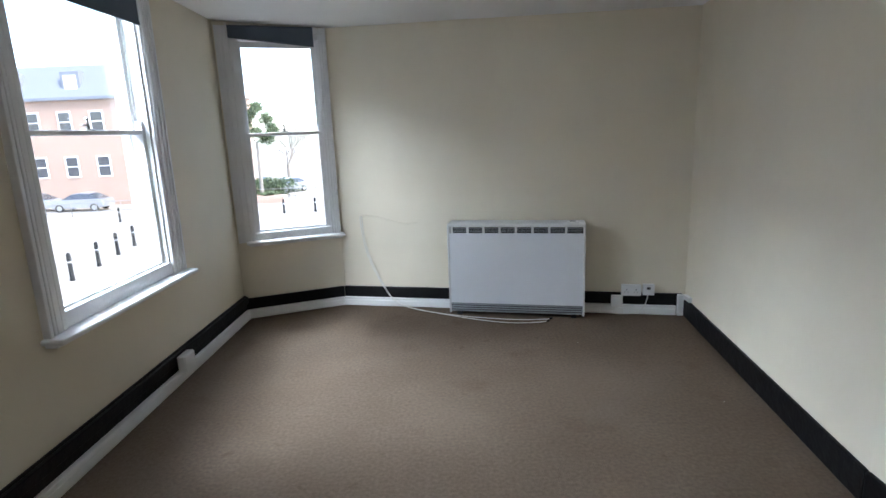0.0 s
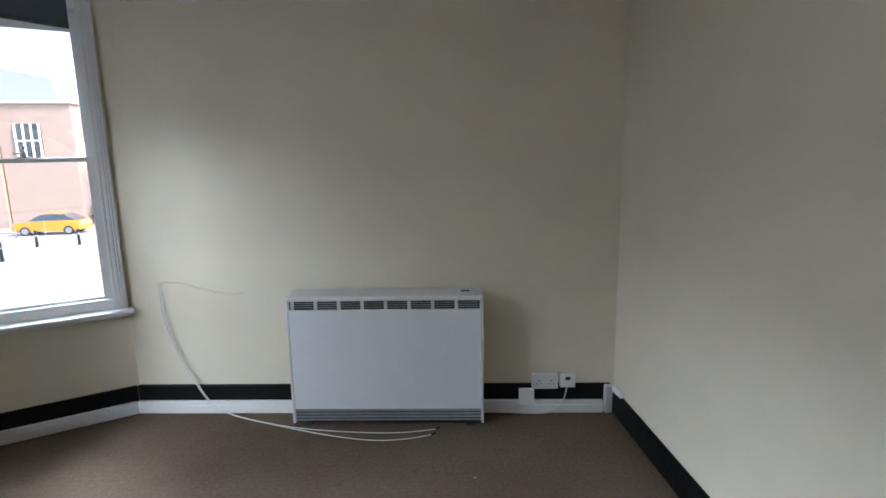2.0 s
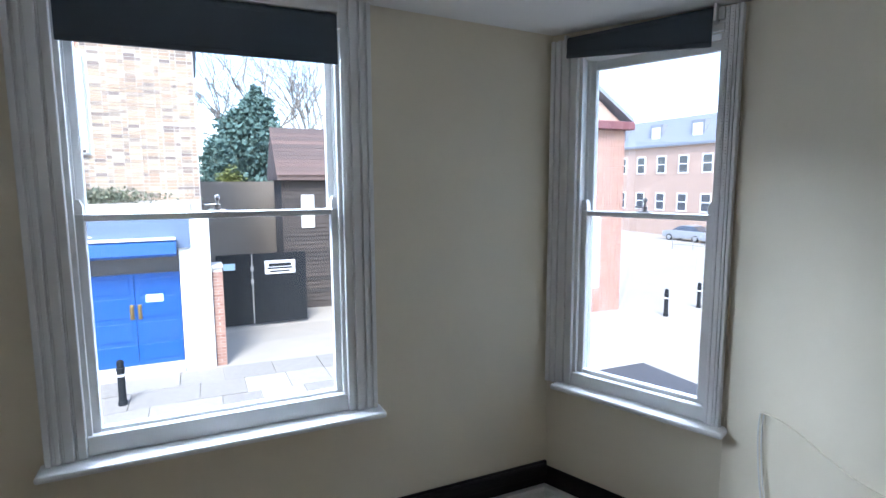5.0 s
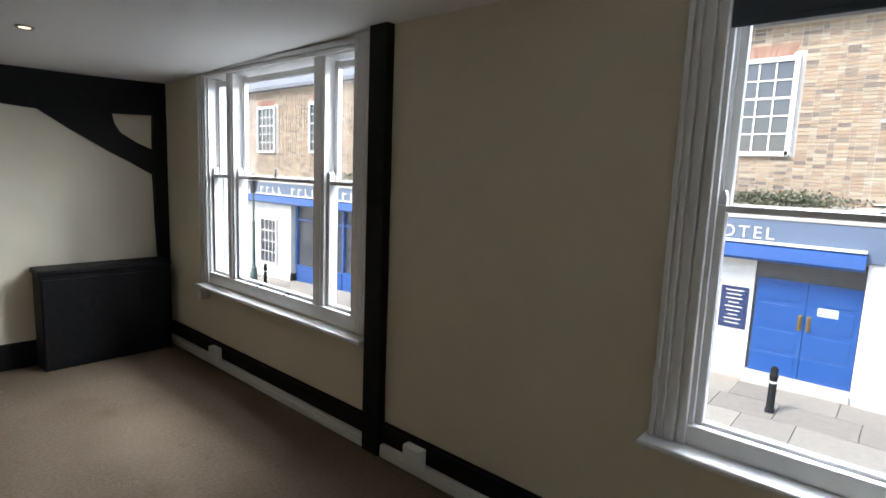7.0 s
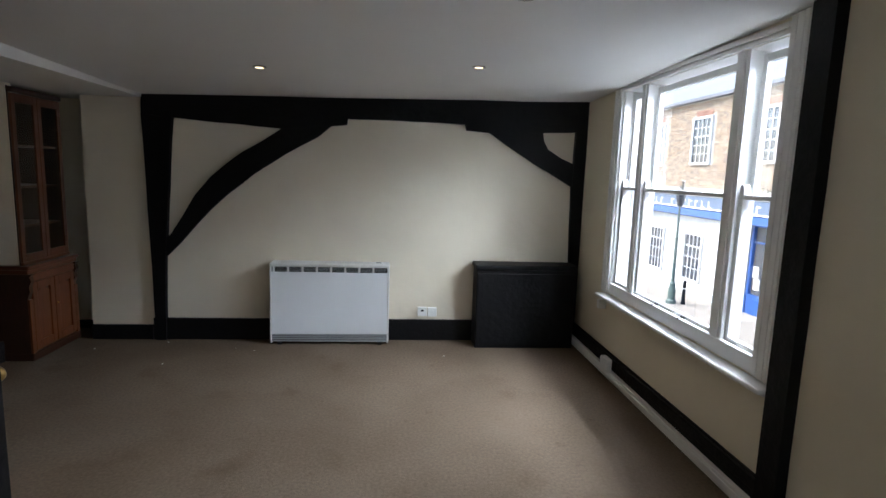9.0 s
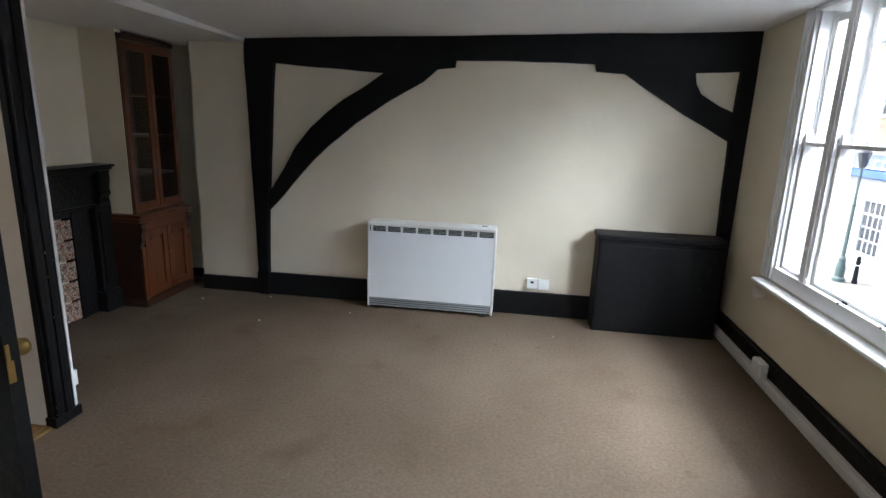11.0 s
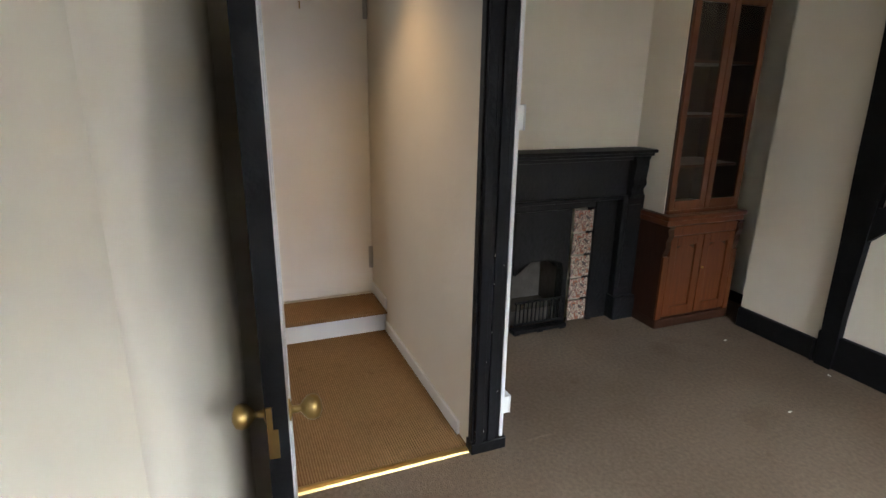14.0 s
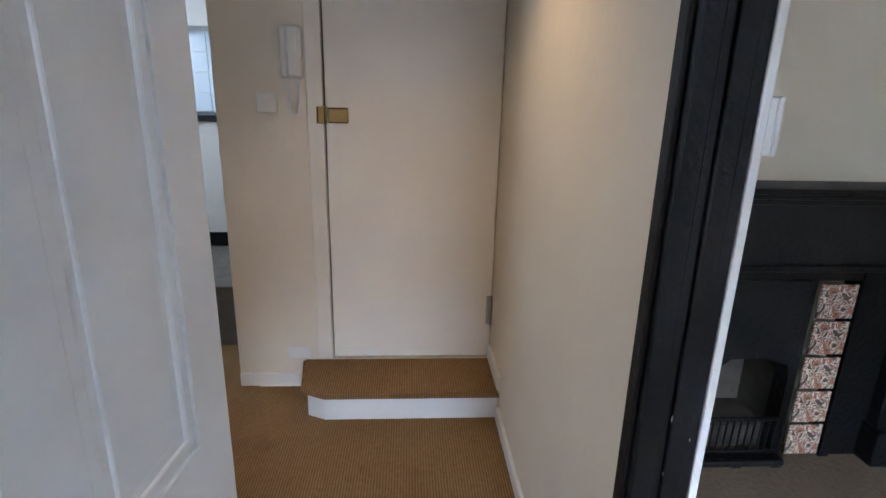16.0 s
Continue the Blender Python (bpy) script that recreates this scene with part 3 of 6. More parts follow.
def timber(name, pts, y1=-2.285):
    bm = bmesh.new()
    prism(bm, pts, YB - 0.02, y1)
    bmesh.ops.subdivide_edges(bm, edges=[e for e in bm.edges if e.calc_length() > 0.25], cuts=3)
    for v in bm.verts:
        o = noise.noise((v.co.x * 4, v.co.z * 4, 1.7)) * 0.007
        v.co.x += o
        v.co.z += noise.noise((v.co.x * 4, v.co.z * 4, 7.7)) * 0.006
        if v.co.y > YB:
            v.co.y += 0.006 * noise.noise((v.co.x * 3, v.co.z * 3, 4.1))
    bmesh.ops.triangulate(bm, faces=[f for f in bm.faces if len(f.verts) > 4])
    return part(name, bm, TIMBER, tf)


timber("tie_beam", [(1.905, 2.30), (1.91, 2.0), (1.66, 1.985), (1.2, 1.955), (0.73, 1.925), (0.30, 1.965), (0.17, 1.978), (0.165, 2.03), (-0.3, 2.035), (-0.89, 2.03), (-0.905, 1.978), (-1.11, 1.962), (-1.61, 1.978), (-2.035, 2.0), (-2.035, 2.40), (0, 2.36)])
timber("post_left", [(1.91, 2.0), (1.89, 1.3), (1.872, 0.7), (1.868, 0.0), (1.775, 0.0), (1.762, 0.6), (1.735, 1.0), (1.675, 1.8), (1.662, 1.985)], -2.280)
timber("post_right", [(-2.03, 0.0), (-2.03, 2.0), (-1.925, 2.0), (-1.915, 1.5), (-1.93, 1.0), (-1.945, 0.0)], -2.280)
timber("brace_left", [(0.73, 1.93), (0.90, 1.815), (1.08, 1.71), (1.21, 1.61), (1.36, 1.48), (1.49, 1.32), (1.60, 1.14), (1.715, 0.955), (1.75, 0.95), (1.755, 0.76), (1.64, 0.88), (1.50, 1.05), (1.36, 1.20), (1.22, 1.33), (0.98, 1.52), (0.72, 1.70), (0.42, 1.87), (0.30, 1.97)], -2.288)
timber("brace_right", [(-1.11, 1.968), (-1.30, 1.845), (-1.48, 1.735), (-1.70, 1.61), (-1.92, 1.49), (-1.93, 1.70), (-1.80, 1.755), (-1.67, 1.83), (-1.625, 1.90), (-1.61, 1.985)], -2.288)


# ---- skirting, trunking ----
def strip(name, p0, p1, out, h0, h1, material, label, cat, bevel=0.006):
    """A board along a wall from p0 to p1, standing out into the room on the left of that way."""
    d = Vector((p1[0] - p0[0], p1[1] - p0[1], 0))
    ln = d.length
    d.normalize()
    bm = bmesh.new()
    box(bm, 0, ln, 0.0, out, h0, h1, bevel=bevel)
    if cat == "trunking" and h0 < 0.05:
        box(bm, 0.002, ln - 0.002, out - 0.004, out + 0.004, h0 + 0.012, h1 - 0.022, bevel=0.003)
    ob = part(name, bm, material)
    ob.matrix_world = Matrix(((d.x, -d.y, 0, p0[0]), (d.y, d.x, 0, p0[1]), (0, 0, 1, 0), (0, 0, 0, 1)))
    return tagged(ob, label, cat, kind="structure")


def inset(p, q, d):
    """The line p, q moved d to its left."""
    v = Vector((q[0] - p[0], q[1] - p[1])).normalized()
    return (p[0] - v.y * d, p[1] + v.x * d), (q[0] - v.y * d, q[1] + v.x * d)


SK = "black painted skirting board"
strip("baseboard_side", (PS[0], PS[1]), (1.484, 3.905), 0.020, 0.0, 0.142, BLACK, SK, "skirting")
strip("baseboard_side_low", (1.262, 1.06), (PS[0], PS[1] - 0.002), 0.020, 0.0, 0.142, BLACK, SK, "skirting")
strip("baseboard_end", (P3[0] - 0.02, P3[1] + 0.003), (P2[0], P2[1]), 0.020, 0.0, 0.168, BLACK, SK, "skirting")
strip("baseboard_corner", (P2[0] - 0.01, P2[1] - 0.005), P1, 0.020, 0.0, 0.168, BLACK, SK, "skirting")
strip("baseboard_street", (XS, P1[1]), (XS, 0.566), 0.020, 0.0, 0.195, BLACK, SK, "skirting")
strip("baseboard_street_low", (XS, 0.436), (XS, YB), 0.020, 0.0, 0.195, BLACK, SK, "skirting")
strip("baseboard_timber_wall", (-2.0, YB), (1.89, YB), 0.030, 0.0, 0.20, BLACK, SK, "skirting")
strip("baseboard_pier", (1.885, -2.325), (2.42, -2.325), 0.026, 0.0, 0.135, BLACK, SK, "skirting")
strip("baseboard_pier_side", (1.89, -2.285), (1.89, -2.325), 0.012, 0.0, 0.135, BLACK, SK, "skirting")
strip("baseboard_alcove", (2.46, -2.66), (3.0, -2.66), 0.015, 0.0, 0.08, BLACK, SK, "skirting")
TR = "white plastic cable trunking along the skirting"
strip("trunking_end", (P3[0] - 0.075, P3[1] - 0.012), (P2[0] - 0.0, P2[1] - 0.022), 0.028, 0.004, 0.078, PLASTIC, TR, "trunking", 0.004)
strip("trunking_corner", (P2[0] - 0.012, P2[1] - 0.028), (P1[0] + 0.02, P1[1] - 0.018), 0.028, 0.004, 0.078, PLASTIC, TR, "trunking", 0.004)
strip("trunking_street", (XS + 0.021, P1[1] - 0.03), (XS + 0.021, 0.585), 0.030, 0.004, 0.078, PLASTIC, TR, "trunking", 0.004)
strip("trunking_street_low", (XS + 0.021, 0.43), (XS + 0.021, YB + 0.03), 0.030, 0.004, 0.078, PLASTIC, TR, "trunking", 0.004)
strip("trunking_street_cap", (XS + 0.021, P1[1] - 0.02), (XS + 0.021, 0.585), 0.024, 0.135, 0.19, BLACK, "black painted cable trunking on the skirting", "trunking", 0.004)
strip("trunking_street_cap_low", (XS + 0.021, 0.43), (XS + 0.021, YB + 0.03), 0.024, 0.135, 0.19, BLACK, "black painted cable trunking on the skirting", "trunking", 0.004)
bm = bmesh.new()
box(bm, 1.42, 1.462, P3[1] - 0.04, P3[1] + 0.0, 0.0, 0.165, bevel=0.004)
tagged(part("trunking_riser", bm, PLASTIC), "short white plastic trunking riser in the corner", "trunking", kind="structure")
bm = bmesh.new()
box(bm, 1.444, 1.475, P3[1] - 0.16, P3[1] - 0.06, 0.143, 0.18, bevel=0.004)
tagged(part("junction_box", bm, PLASTIC), "small white plastic junction box on the skirting", "junction box")


# ---- storage heaters ----
def storage_heater(m, label):
    """Local: x along the wall, y out of the wall, z up."""
    h = thing("storage_heater", m, label, "heater", "storage heaters")
    w, d, t = 1.06, 0.175, 0.748
    x0, x1 = -w / 2, w / 2
    bm = bmesh.new()
    box(bm, x0 + 0.012, x1 - 0.012, 0.004, d - 0.012, 0.025, t - 0.004, bevel=0.008)
    part("body", bm, HEATERTRIM, h)
    bm = bmesh.new()
    box(bm, x0 + 0.014, x1 - 0.014, d - 0.014, d - 0.002, 0.100, 0.671, bevel=0.005)
    part("front_panel", bm, HEATER, h)
    for xa, xb in ((x0, x0 + 0.016), (x1 - 0.016, x1)):
        bm = bmesh.new()
        box(bm, xa, xb, 0.004, d + 0.003, 0.018, t - 0.012, bevel=0.006)
        part("side_trim", bm, HEATERTRIM, h)
    bm = bmesh.new()
    box(bm, x0 + 0.002, x1 - 0.002, 0.004, d + 0.004, t - 0.030, t, bevel=0.009)
    part("top_cap", bm, HEATERTRIM, h)
    bm = bmesh.new()
    box(bm, x0 + 0.02, x1 - 0.02, d - 0.03, d - 0.011, 0.671, 0.719)
    part("outlet_recess", bm, DARKVENT, h)
    for k in range(8):
        a = x0 + 0.028 + k * (w - 0.056) / 8
        b = a + (w - 0.056) / 8
        bm = bmesh.new()
        box(bm, b - 0.018, b, d - 0.012, d - 0.002, 0.671, 0.719, bevel=0.002)
        part("outlet_divider", bm, HEATERTRIM, h)
        bm = bmesh.new()
        for zz in (0.683, 0.695, 0.707):
            box(bm, a, b - 0.018, d - 0.016, d - 0.008, zz - 0.0016, zz + 0.0016)
        part("outlet_grille", bm, GREYGRILLE, h)
    bm = bmesh.new()
    box(bm, x0 + 0.016, x1 - 0.016, d - 0.03, d - 0.011, 0.03, 0.1)
    part("inlet_recess", bm, DARKVENT, h)
    for zz in (0.038, 0.056, 0.074, 0.092):
        bm = bmesh.new()
        box(bm, x0 + 0.016, x1 - 0.016, d - 0.018, d - 0.004, zz - 0.006, zz + 0.004, bevel=0.002)
        part("inlet_slat", bm, GREYGRILLE, h, "grey grille slat")
    bm = bmesh.new()
    box(bm, x0 + 0.05, x0 + 0.14, d - 0.075, d - 0.02, t - 0.002, t + 0.010, bevel=0.004)
    c = part("control_cover", bm, PLASTIC, h)
    bm = bmesh.new()
    box(bm, x0 + 0.075, x0 + 0.12, d - 0.06, d - 0.035, t + 0.009, t + 0.012)
    part("control_dial", bm, DARKVENT, c)
    for xa in (x0 + 0.06, x1 - 0.10):
        bm = bmesh.new()
        box(bm, xa, xa + 0.04, 0.02, d - 0.01, 0.0, 0.028, bevel=0.003)
        part("foot", bm, DARKVENT, h)
    return h


wn2 = Vector((P3[1] - P2[1], -(P3[0] - P2[0]))).normalized()      # into the room from the end wall
tdir = Vector((P3[0] - P2[0], P3[1] - P2[1])).normalized()


def on_end(x, off=0.0):
    """A point on the end wall at that x."""
    k = (x - P2[0]) / (P3[0] - P2[0])
    return (x + wn2.x * off, P2[1] + (P3[1] - P2[1]) * k + wn2.y * off)


ex, ey = on_end(0.222, 0.02)
storage_heater(basis(ex, ey, 0, wn2.x, wn2.y), "white metal storage heater standing against a cream wall below scuffed plaster")
storage_heater(basis(0.298, YB + 0.004, 0, 0, 1), "white metal storage heater standing against the timber-framed wall")

# ---- black boxed cupboard in the corner ----
bx = thing("boxed_cupboard", pose(0, 0, 0), "low black painted boxed cupboard in a room corner", "cupboard")
bm = bmesh.new()
box(bm, -1.94, -1.02, YB + 0.03, -2.075, 0.0, 0.735, bevel=0.006)
part("carcass", bm, BLACK, bx)
bm = bmesh.new()
box(bm, -1.95, -1.005, YB + 0.03, -2.055, 0.735, 0.778, bevel=0.010)
part("top", bm, BLACK, bx)
bm = bmesh.new()
box(bm, -1.93, -1.03, -2.077, -2.066, 0.03, 0.70, bevel=0.004)
part("front_panel", bm, BLACK, bx)


# ---- electrical fittings ----
def double_socket(m, label, spur=False, cat="socket"):
    s = thing("wall_socket", m, label, cat, "wall sockets")
    bm = bmesh.new()
    box(bm, -0.073, 0.073, 0.0, 0.030, -0.043, 0.043, bevel=0.004)
    part("back_box", bm, PLASTIC, s)
    bm = bmesh.new()
    box(bm, -0.074, 0.074, 0.030, 0.037, -0.044, 0.044, bevel=0.003)
    p = part("face_plate", bm, PLASTIC, s)
    for cx in (-0.036, 0.036):
        bm = bmesh.new()
        box(bm, cx - 0.005, cx + 0.005, 0.037, 0.041, 0.018, 0.032, bevel=0.001)
        part("rocker", bm, PLASTIC, p)
        bm = bmesh.new()
        box(bm, cx - 0.0035, cx + 0.0035, 0.0365, 0.0376, 0.002, 0.010)
        for dx in (-0.011, 0.011):
            box(bm, cx + dx - 0.0035, cx + dx + 0.0035, 0.0365, 0.0376, -0.014, -0.010)
        part("pin_holes", bm, DARK, p, "dark pin holes")
    return s


def fused_spur(m, label, dark=True, name="fused_switch"):
    s = thing(name, m, label, "switch", "wall switches")
    bm = bmesh.new()
    box(bm, -0.042, 0.042, 0.0, 0.030, -0.042, 0.042, bevel=0.004)
    part("back_box", bm, PLASTIC, s)
    bm = bmesh.new()
    box(bm, -0.043, 0.043, 0.030, 0.037, -0.043, 0.043, bevel=0.003)
    p = part("face_plate", bm, PLASTIC, s)
    bm = bmesh.new()
    box(bm, -0.014, 0.014, 0.037, 0.042, 0.004, 0.022, bevel=0.002)
    part("rocker", bm, DARKVENT if dark else PLASTIC, p)
    return s


def at_end(x, z, off):
    a, b = on_end(x, off)
    return basis(a, b, z, wn2.x, wn2.y)


double_socket(at_end(1.09, 0.196, 0.018), "white plastic double socket above the trunking")
fused_spur(at_end(1.215, 0.203, 0.018), "white plastic fused switch with a dark rocker")
fused_spur(at_end(0.985, 0.115, 0.046), "white plastic cable outlet box on the trunking", dark=False, name="cable_outlet")
fused_spur(basis(-0.545, YB + 0.001, 0.280, 0, 1), "white plastic fused switch beside a storage heater")
s = fused_spur(basis(-0.64, YB + 0.001, 0.277, 0, 1), "white plastic cable outlet plate beside a storage heater", dark=False, name="cable_outlet")


def dado_box(y, label):
    s = thing("trunking_socket", basis(XS + 0.045, y, 0.125, 1, 0), label, "socket", "trunking sockets")
    bm = bmesh.new()
    box(bm, -0.065, 0.065, 0.0, 0.045, -0.05, 0.055, bevel=0.006)
    part("back_box", bm, PLASTIC, s)
    bm = bmesh.new()
    box(bm, -0.06, 0.06, 0.045, 0.051, -0.045, 0.05, bevel=0.003)
    part("face_plate", bm, PLASTIC, s)


dado_box(0.87, "white plastic socket box on the street wall trunking")
dado_box(-1.32, "white plastic socket box on the street wall trunking")
dado_box(3.0, "white plastic socket box on the street wall trunking")
bm = bmesh.new()
box(bm, -2.028, -1.965, -1.61, -1.555, 0.515, 0.590, bevel=0.005)
tagged(part("telephone_socket", bm, PLASTIC), "small white plastic telephone socket under a sill", "socket")


# ---- loose cables at the end wall ----
def cable(name, pts, r, material, label, cat="cable"):
    cu = bpy.data.curves.new(name, "CURVE")
    cu.dimensions = "3D"
    cu.bevel_depth = r
    cu.bevel_resolution = 2
    sp = cu.splines.new("NURBS")
    sp.points.add(len(pts) - 1)
    for p, q in zip(sp.points, pts):
        p.co = (*q, 1)
    sp.use_endpoint_u = True
    sp.order_u = 4
    cu.materials.append(material)
    return tagged(new(name, cu), label, cat)


def ew(x, off, z):
    a, b = on_end(x, off)
    return (a, b, z)


CABLE = mat("white_cable", (0.72, 0.71, 0.67), rough=0.5)
cable("loose_cable", [ew(-1.055, 0.004, 0.780), ew(-1.053, 0.015, 0.74), ew(-1.045, 0.015, 0.62), ew(-1.02, 0.02, 0.48), ew(-0.97, 0.02, 0.34), ew(-0.90, 0.03, 0.21), ew(-0.84, 0.05, 0.10), ew(-0.74, 0.075, 0.025), ew(-0.56, 0.13, 0.006), ew(-0.26, 0.235, 0.006), ew(0.08, 0.275, 0.006), ew(0.32, 0.285, 0.006), ew(0.48, 0.24, 0.008)], 0.0028, CABLE, "loose white cable hanging from the wall onto the carpet")
cable("loose_cable", [ew(-1.07, 0.004, 0.778), ew(-1.068, 0.018, 0.73), ew(-1.055, 0.018, 0.60), ew(-1.028, 0.022, 0.46), ew(-0.975, 0.024, 0.32), ew(-0.895, 0.036, 0.18), ew(-0.83, 0.055, 0.08), ew(-0.71, 0.085, 0.012), ew(-0.48, 0.16, 0.006), ew(-0.20, 0.265, 0.006), ew(0.06, 0.345, 0.006), ew(0.28, 0.37, 0.006), ew(0.46, 0.30, 0.008)], 0.0028, CABLE, "second loose white cable trailing across the carpet")
for x, o in ((0.485, 0.236), (0.465, 0.296)):
    a = ew(x, o, 0.009)
    bm = bmesh.new()
    cyl(bm, a, (a[0] + 0.02, a[1] + 0.012, 0.010), 0.006, seg=8)
    tagged(part("cable_end", bm, DARK), "black taped end of a loose cable on carpet", "cable")
cable("spur_cable", [ew(1.215, 0.04, 0.19), ew(1.21, 0.055, 0.12), ew(1.17, 0.07, 0.03), ew(1.08, 0.075, 0.008), ew(0.96, 0.07, 0.012), ew(0.80, 0.06, 0.02)], 0.004, CABLE, "white flex from the fused switch to the heater")
cable("spur_cable", [ew(0.985, 0.06, 0.08), ew(0.97, 0.07, 0.03), ew(0.90, 0.07, 0.01), ew(0.78, 0.06, 0.02)], 0.004, CABLE, "white flex from the outlet box to the heater")
cable("surface_wire", [ew(-1.06, 0.003, 0.785), ew(-0.96, 0.004, 0.790), ew(-0.86, 0.003, 0.757), ew(-0.74, 0.004, 0.722), ew(-0.66, 0.003, 0.712), ew(-0.58, 0.003, 0.722)], 0.0045, CREAM, "painted-over wire along the plaster")


# ---- recessed spotlights ----
LAMPGLOW = glow_mat("lamp_glow", (1.0, 0.72, 0.42), 1.0)


def downlight(x, y, z, lit=True, power=2.5, col=(1.0, 0.74, 0.45)):
    d = thing("downlight", pose(x, y, z), "small lit brass-rimmed ceiling downlight", "downlight", "ceiling downlights")
    bm = bmesh.new()
    lathe(bm, [(0.041, 0.004), (0.045, -0.004), (0.040, -0.007), (0.033, -0.004), (0.030, 0.002)], seg=24)
    part("rim", bm, STEEL, d, smooth=True)
    bm = bmesh.new()
    lathe(bm, [(0.024, 0.0015), (0.026, -0.0035), (0.010, -0.0045)], seg=20)
    part("lamp", bm, LAMPGLOW, d, "glowing lamp")
    li = bpy.data.lights.new("downlight_beam", "SPOT")
    li.energy = power
    li.color = col
    li.spot_size = radians(120)
    li.spot_blend = 1.0
    li.shadow_soft_size = 0.03
    lo = new("downlight_beam", li)
    lo.matrix_world = look((x, y, z - 0.02), (x, y, 0))


for x, y in ((0.635, -1.095), (-0.79, -0.94), (-0.773, 0.375)):
    downlight(x, y, ceil_z(x, y) - 0.001, power=1.1)
downlight(2.56, 0.34, 2.249, power=2.1, col=(1.0, 0.62, 0.29))

# ---- doorway: frame, open door ----
bm = bmesh.new()
dj = thing("door_frame", pose(0, 0, 0), "black painted moulded door frame", "door frame", kind="structure")
for a, b, c in ((-0.186, -0.162, 0.0), (-0.162, -0.125, 0.010), (-0.125, -0.105, 0.003), (-0.105, -0.066, 0.012)):
    box(bm, 1.835 - c, 1.868, a, b, 0.0, 2.12, bevel=0.004)
box(bm, 1.842, 1.876, -0.066, -0.056, 0.0, 2.06, bevel=0.003)
part("jamb_right", bm, BLACK, dj, "black moulded casing with chipped paint")
bm = bmesh.new()
box(bm, 1.835, 1.868, -0.186, 0.74, 2.06, 2.16, bevel=0.005)
part("head", bm, BLACK, dj)
bm = bmesh.new()
box(bm, 1.86, 1.96, 0.715, 0.75, 0.0, 2.06, bevel=0.003)
part("jamb_left", bm, WHITE, dj)
bm = bmesh.new()
box(bm, 1.835, 1.870, -0.205, -0.188, 0.0, 2.14, bevel=0.003)
tagged(part("wall_end_strip", bm, WHITE), "white painted end of the partition wall", "wall", kind="structure")
bm = bmesh.new()
box(bm, 1.822, 1.885, -0.215, -0.05, 0.0, 0.055, bevel=0.005)
tagged(part("baseboard_post_foot", bm, BLACK), "black painted foot block of the door frame", "skirting", kind="structure")
bm = bmesh.new()
prism(bm, [(1.845, 0.0), (1.852, 0.009), (1.868, 0.012), (1.884, 0.009), (1.892, 0.0)], -0.05, 0.70)
tagged(part("threshold_bar", bm, BRASS), "worn brass carpet threshold bar", "threshold", kind="structure")
# fittings on the far side of the partition
fused_spur(basis(1.911, -0.204, 1.412, 0, -1) @ Matrix.Diagonal((1, 1.25, 1.12, 1)), "white plastic light switch box on the partition", dark=False, name="light_switch")
fused_spur(basis(1.905, -0.2155, 0.185, 0, -1), "white plastic socket box near the door frame foot", dark=False, name="spur_outlet")


def panelled_door(m, w, h, label):
    """Hinge at the origin, the leaf along +x, hall side towards +y. Four raised panels."""
    d = thing("door_1", m, label, "door", kind="structure")
    t = 0.04
    st = 0.105
    mid = w / 2
    mun = 0.05
    zr = ((0.0, 0.20), (0.72, 0.90), (h - 0.11, h))
    bm = bmesh.new()
    box(bm, 0, st, -t / 2, t / 2, 0, h)
    box(bm, w - st, w, -t / 2, t / 2, 0, h)
    for a, b in zr:
        box(bm, st, w - st, -t / 2, t / 2, a, b)
    for a, b in ((zr[0][1], zr[1][0]), (zr[1][1], zr[2][0])):
        box(bm, mid - mun, mid + mun, -t / 2, t / 2, a, b)
    bmesh.ops.remove_doubles(bm, verts=bm.verts[:], dist=1e-5)
    part("leaf", bm, DOORWHITE_DAYLIT, d)
    for a, b in ((zr[0][1], zr[1][0]), (zr[1][1], zr[2][0])):
        for xa, xb in ((st, mid - mun), (mid + mun, w - st)):
            bm = bmesh.new()
            box(bm, xa, xb, -0.007, 0.011, a, b)
            for ya, yb in ((0.006, t / 2 - 0.003),):
                for (p, q, r_, s_) in ((xa, xa + 0.028, a, b), (xb - 0.028, xb, a, b), (xa, xb, a, a + 0.028), (xa, xb, b - 0.028, b)):
                    box(bm, p, q, ya, yb, r_, s_, bevel=0.0055)
            box(bm, xa + 0.045, xb - 0.045, 0.0, 0.015, a + 0.045, b - 0.045, bevel=0.004)
            part("panel", bm, DOORWHITE_DAYLIT, d)
    bm = bmesh.new()
    box(bm, w, w + 0.004, -t / 2 - 0.004, t / 2 + 0.001, 0.002, h - 0.002)
    box(bm, 0.0, w, -t / 2 - 0.004, -t / 2 - 0.0005, 0.002, h - 0.002)
    part("room_face", bm, BLACK, d, "black painted edge and room face")
    zk = 0.822
    bm = bmesh.new()
    box(bm, w + 0.003, w + 0.006, -0.022, 0.000, zk - 0.075, zk - 0.005, bevel=0.001)
    box(bm, w + 0.003, w + 0.009, -0.022, -0.010, zk - 0.005, zk + 0.05, bevel=0.001)
    part("latch_plate", bm, BRASS, d, "worn brass latch plate")
    for sgn in (1, -1):
        bm = bmesh.new()
        lathe(bm, [(0.024, 0), (0.024, 0.004), (0.009, 0.007), (0.008, 0.025), (0.016, 0.030), (0.026, 0.040), (0.029, 0.052), (0.025, 0.064), (0.012, 0.071)], seg=20)
        bmesh.ops.transform(bm, matrix=pose(w - 0.055, sgn * (t / 2 + 0.003), zk, -90 * sgn, 0, 0), verts=bm.verts[:])
        part("knob", bm, BRASS, d, "round brass door knob", smooth=True)
    return d


panelled_door(pose(1.862, 0.692, 0.008, 0, 0, 180 - 5.3), 0.775, 2.03, "open panelled door, white hall face and black room edge")

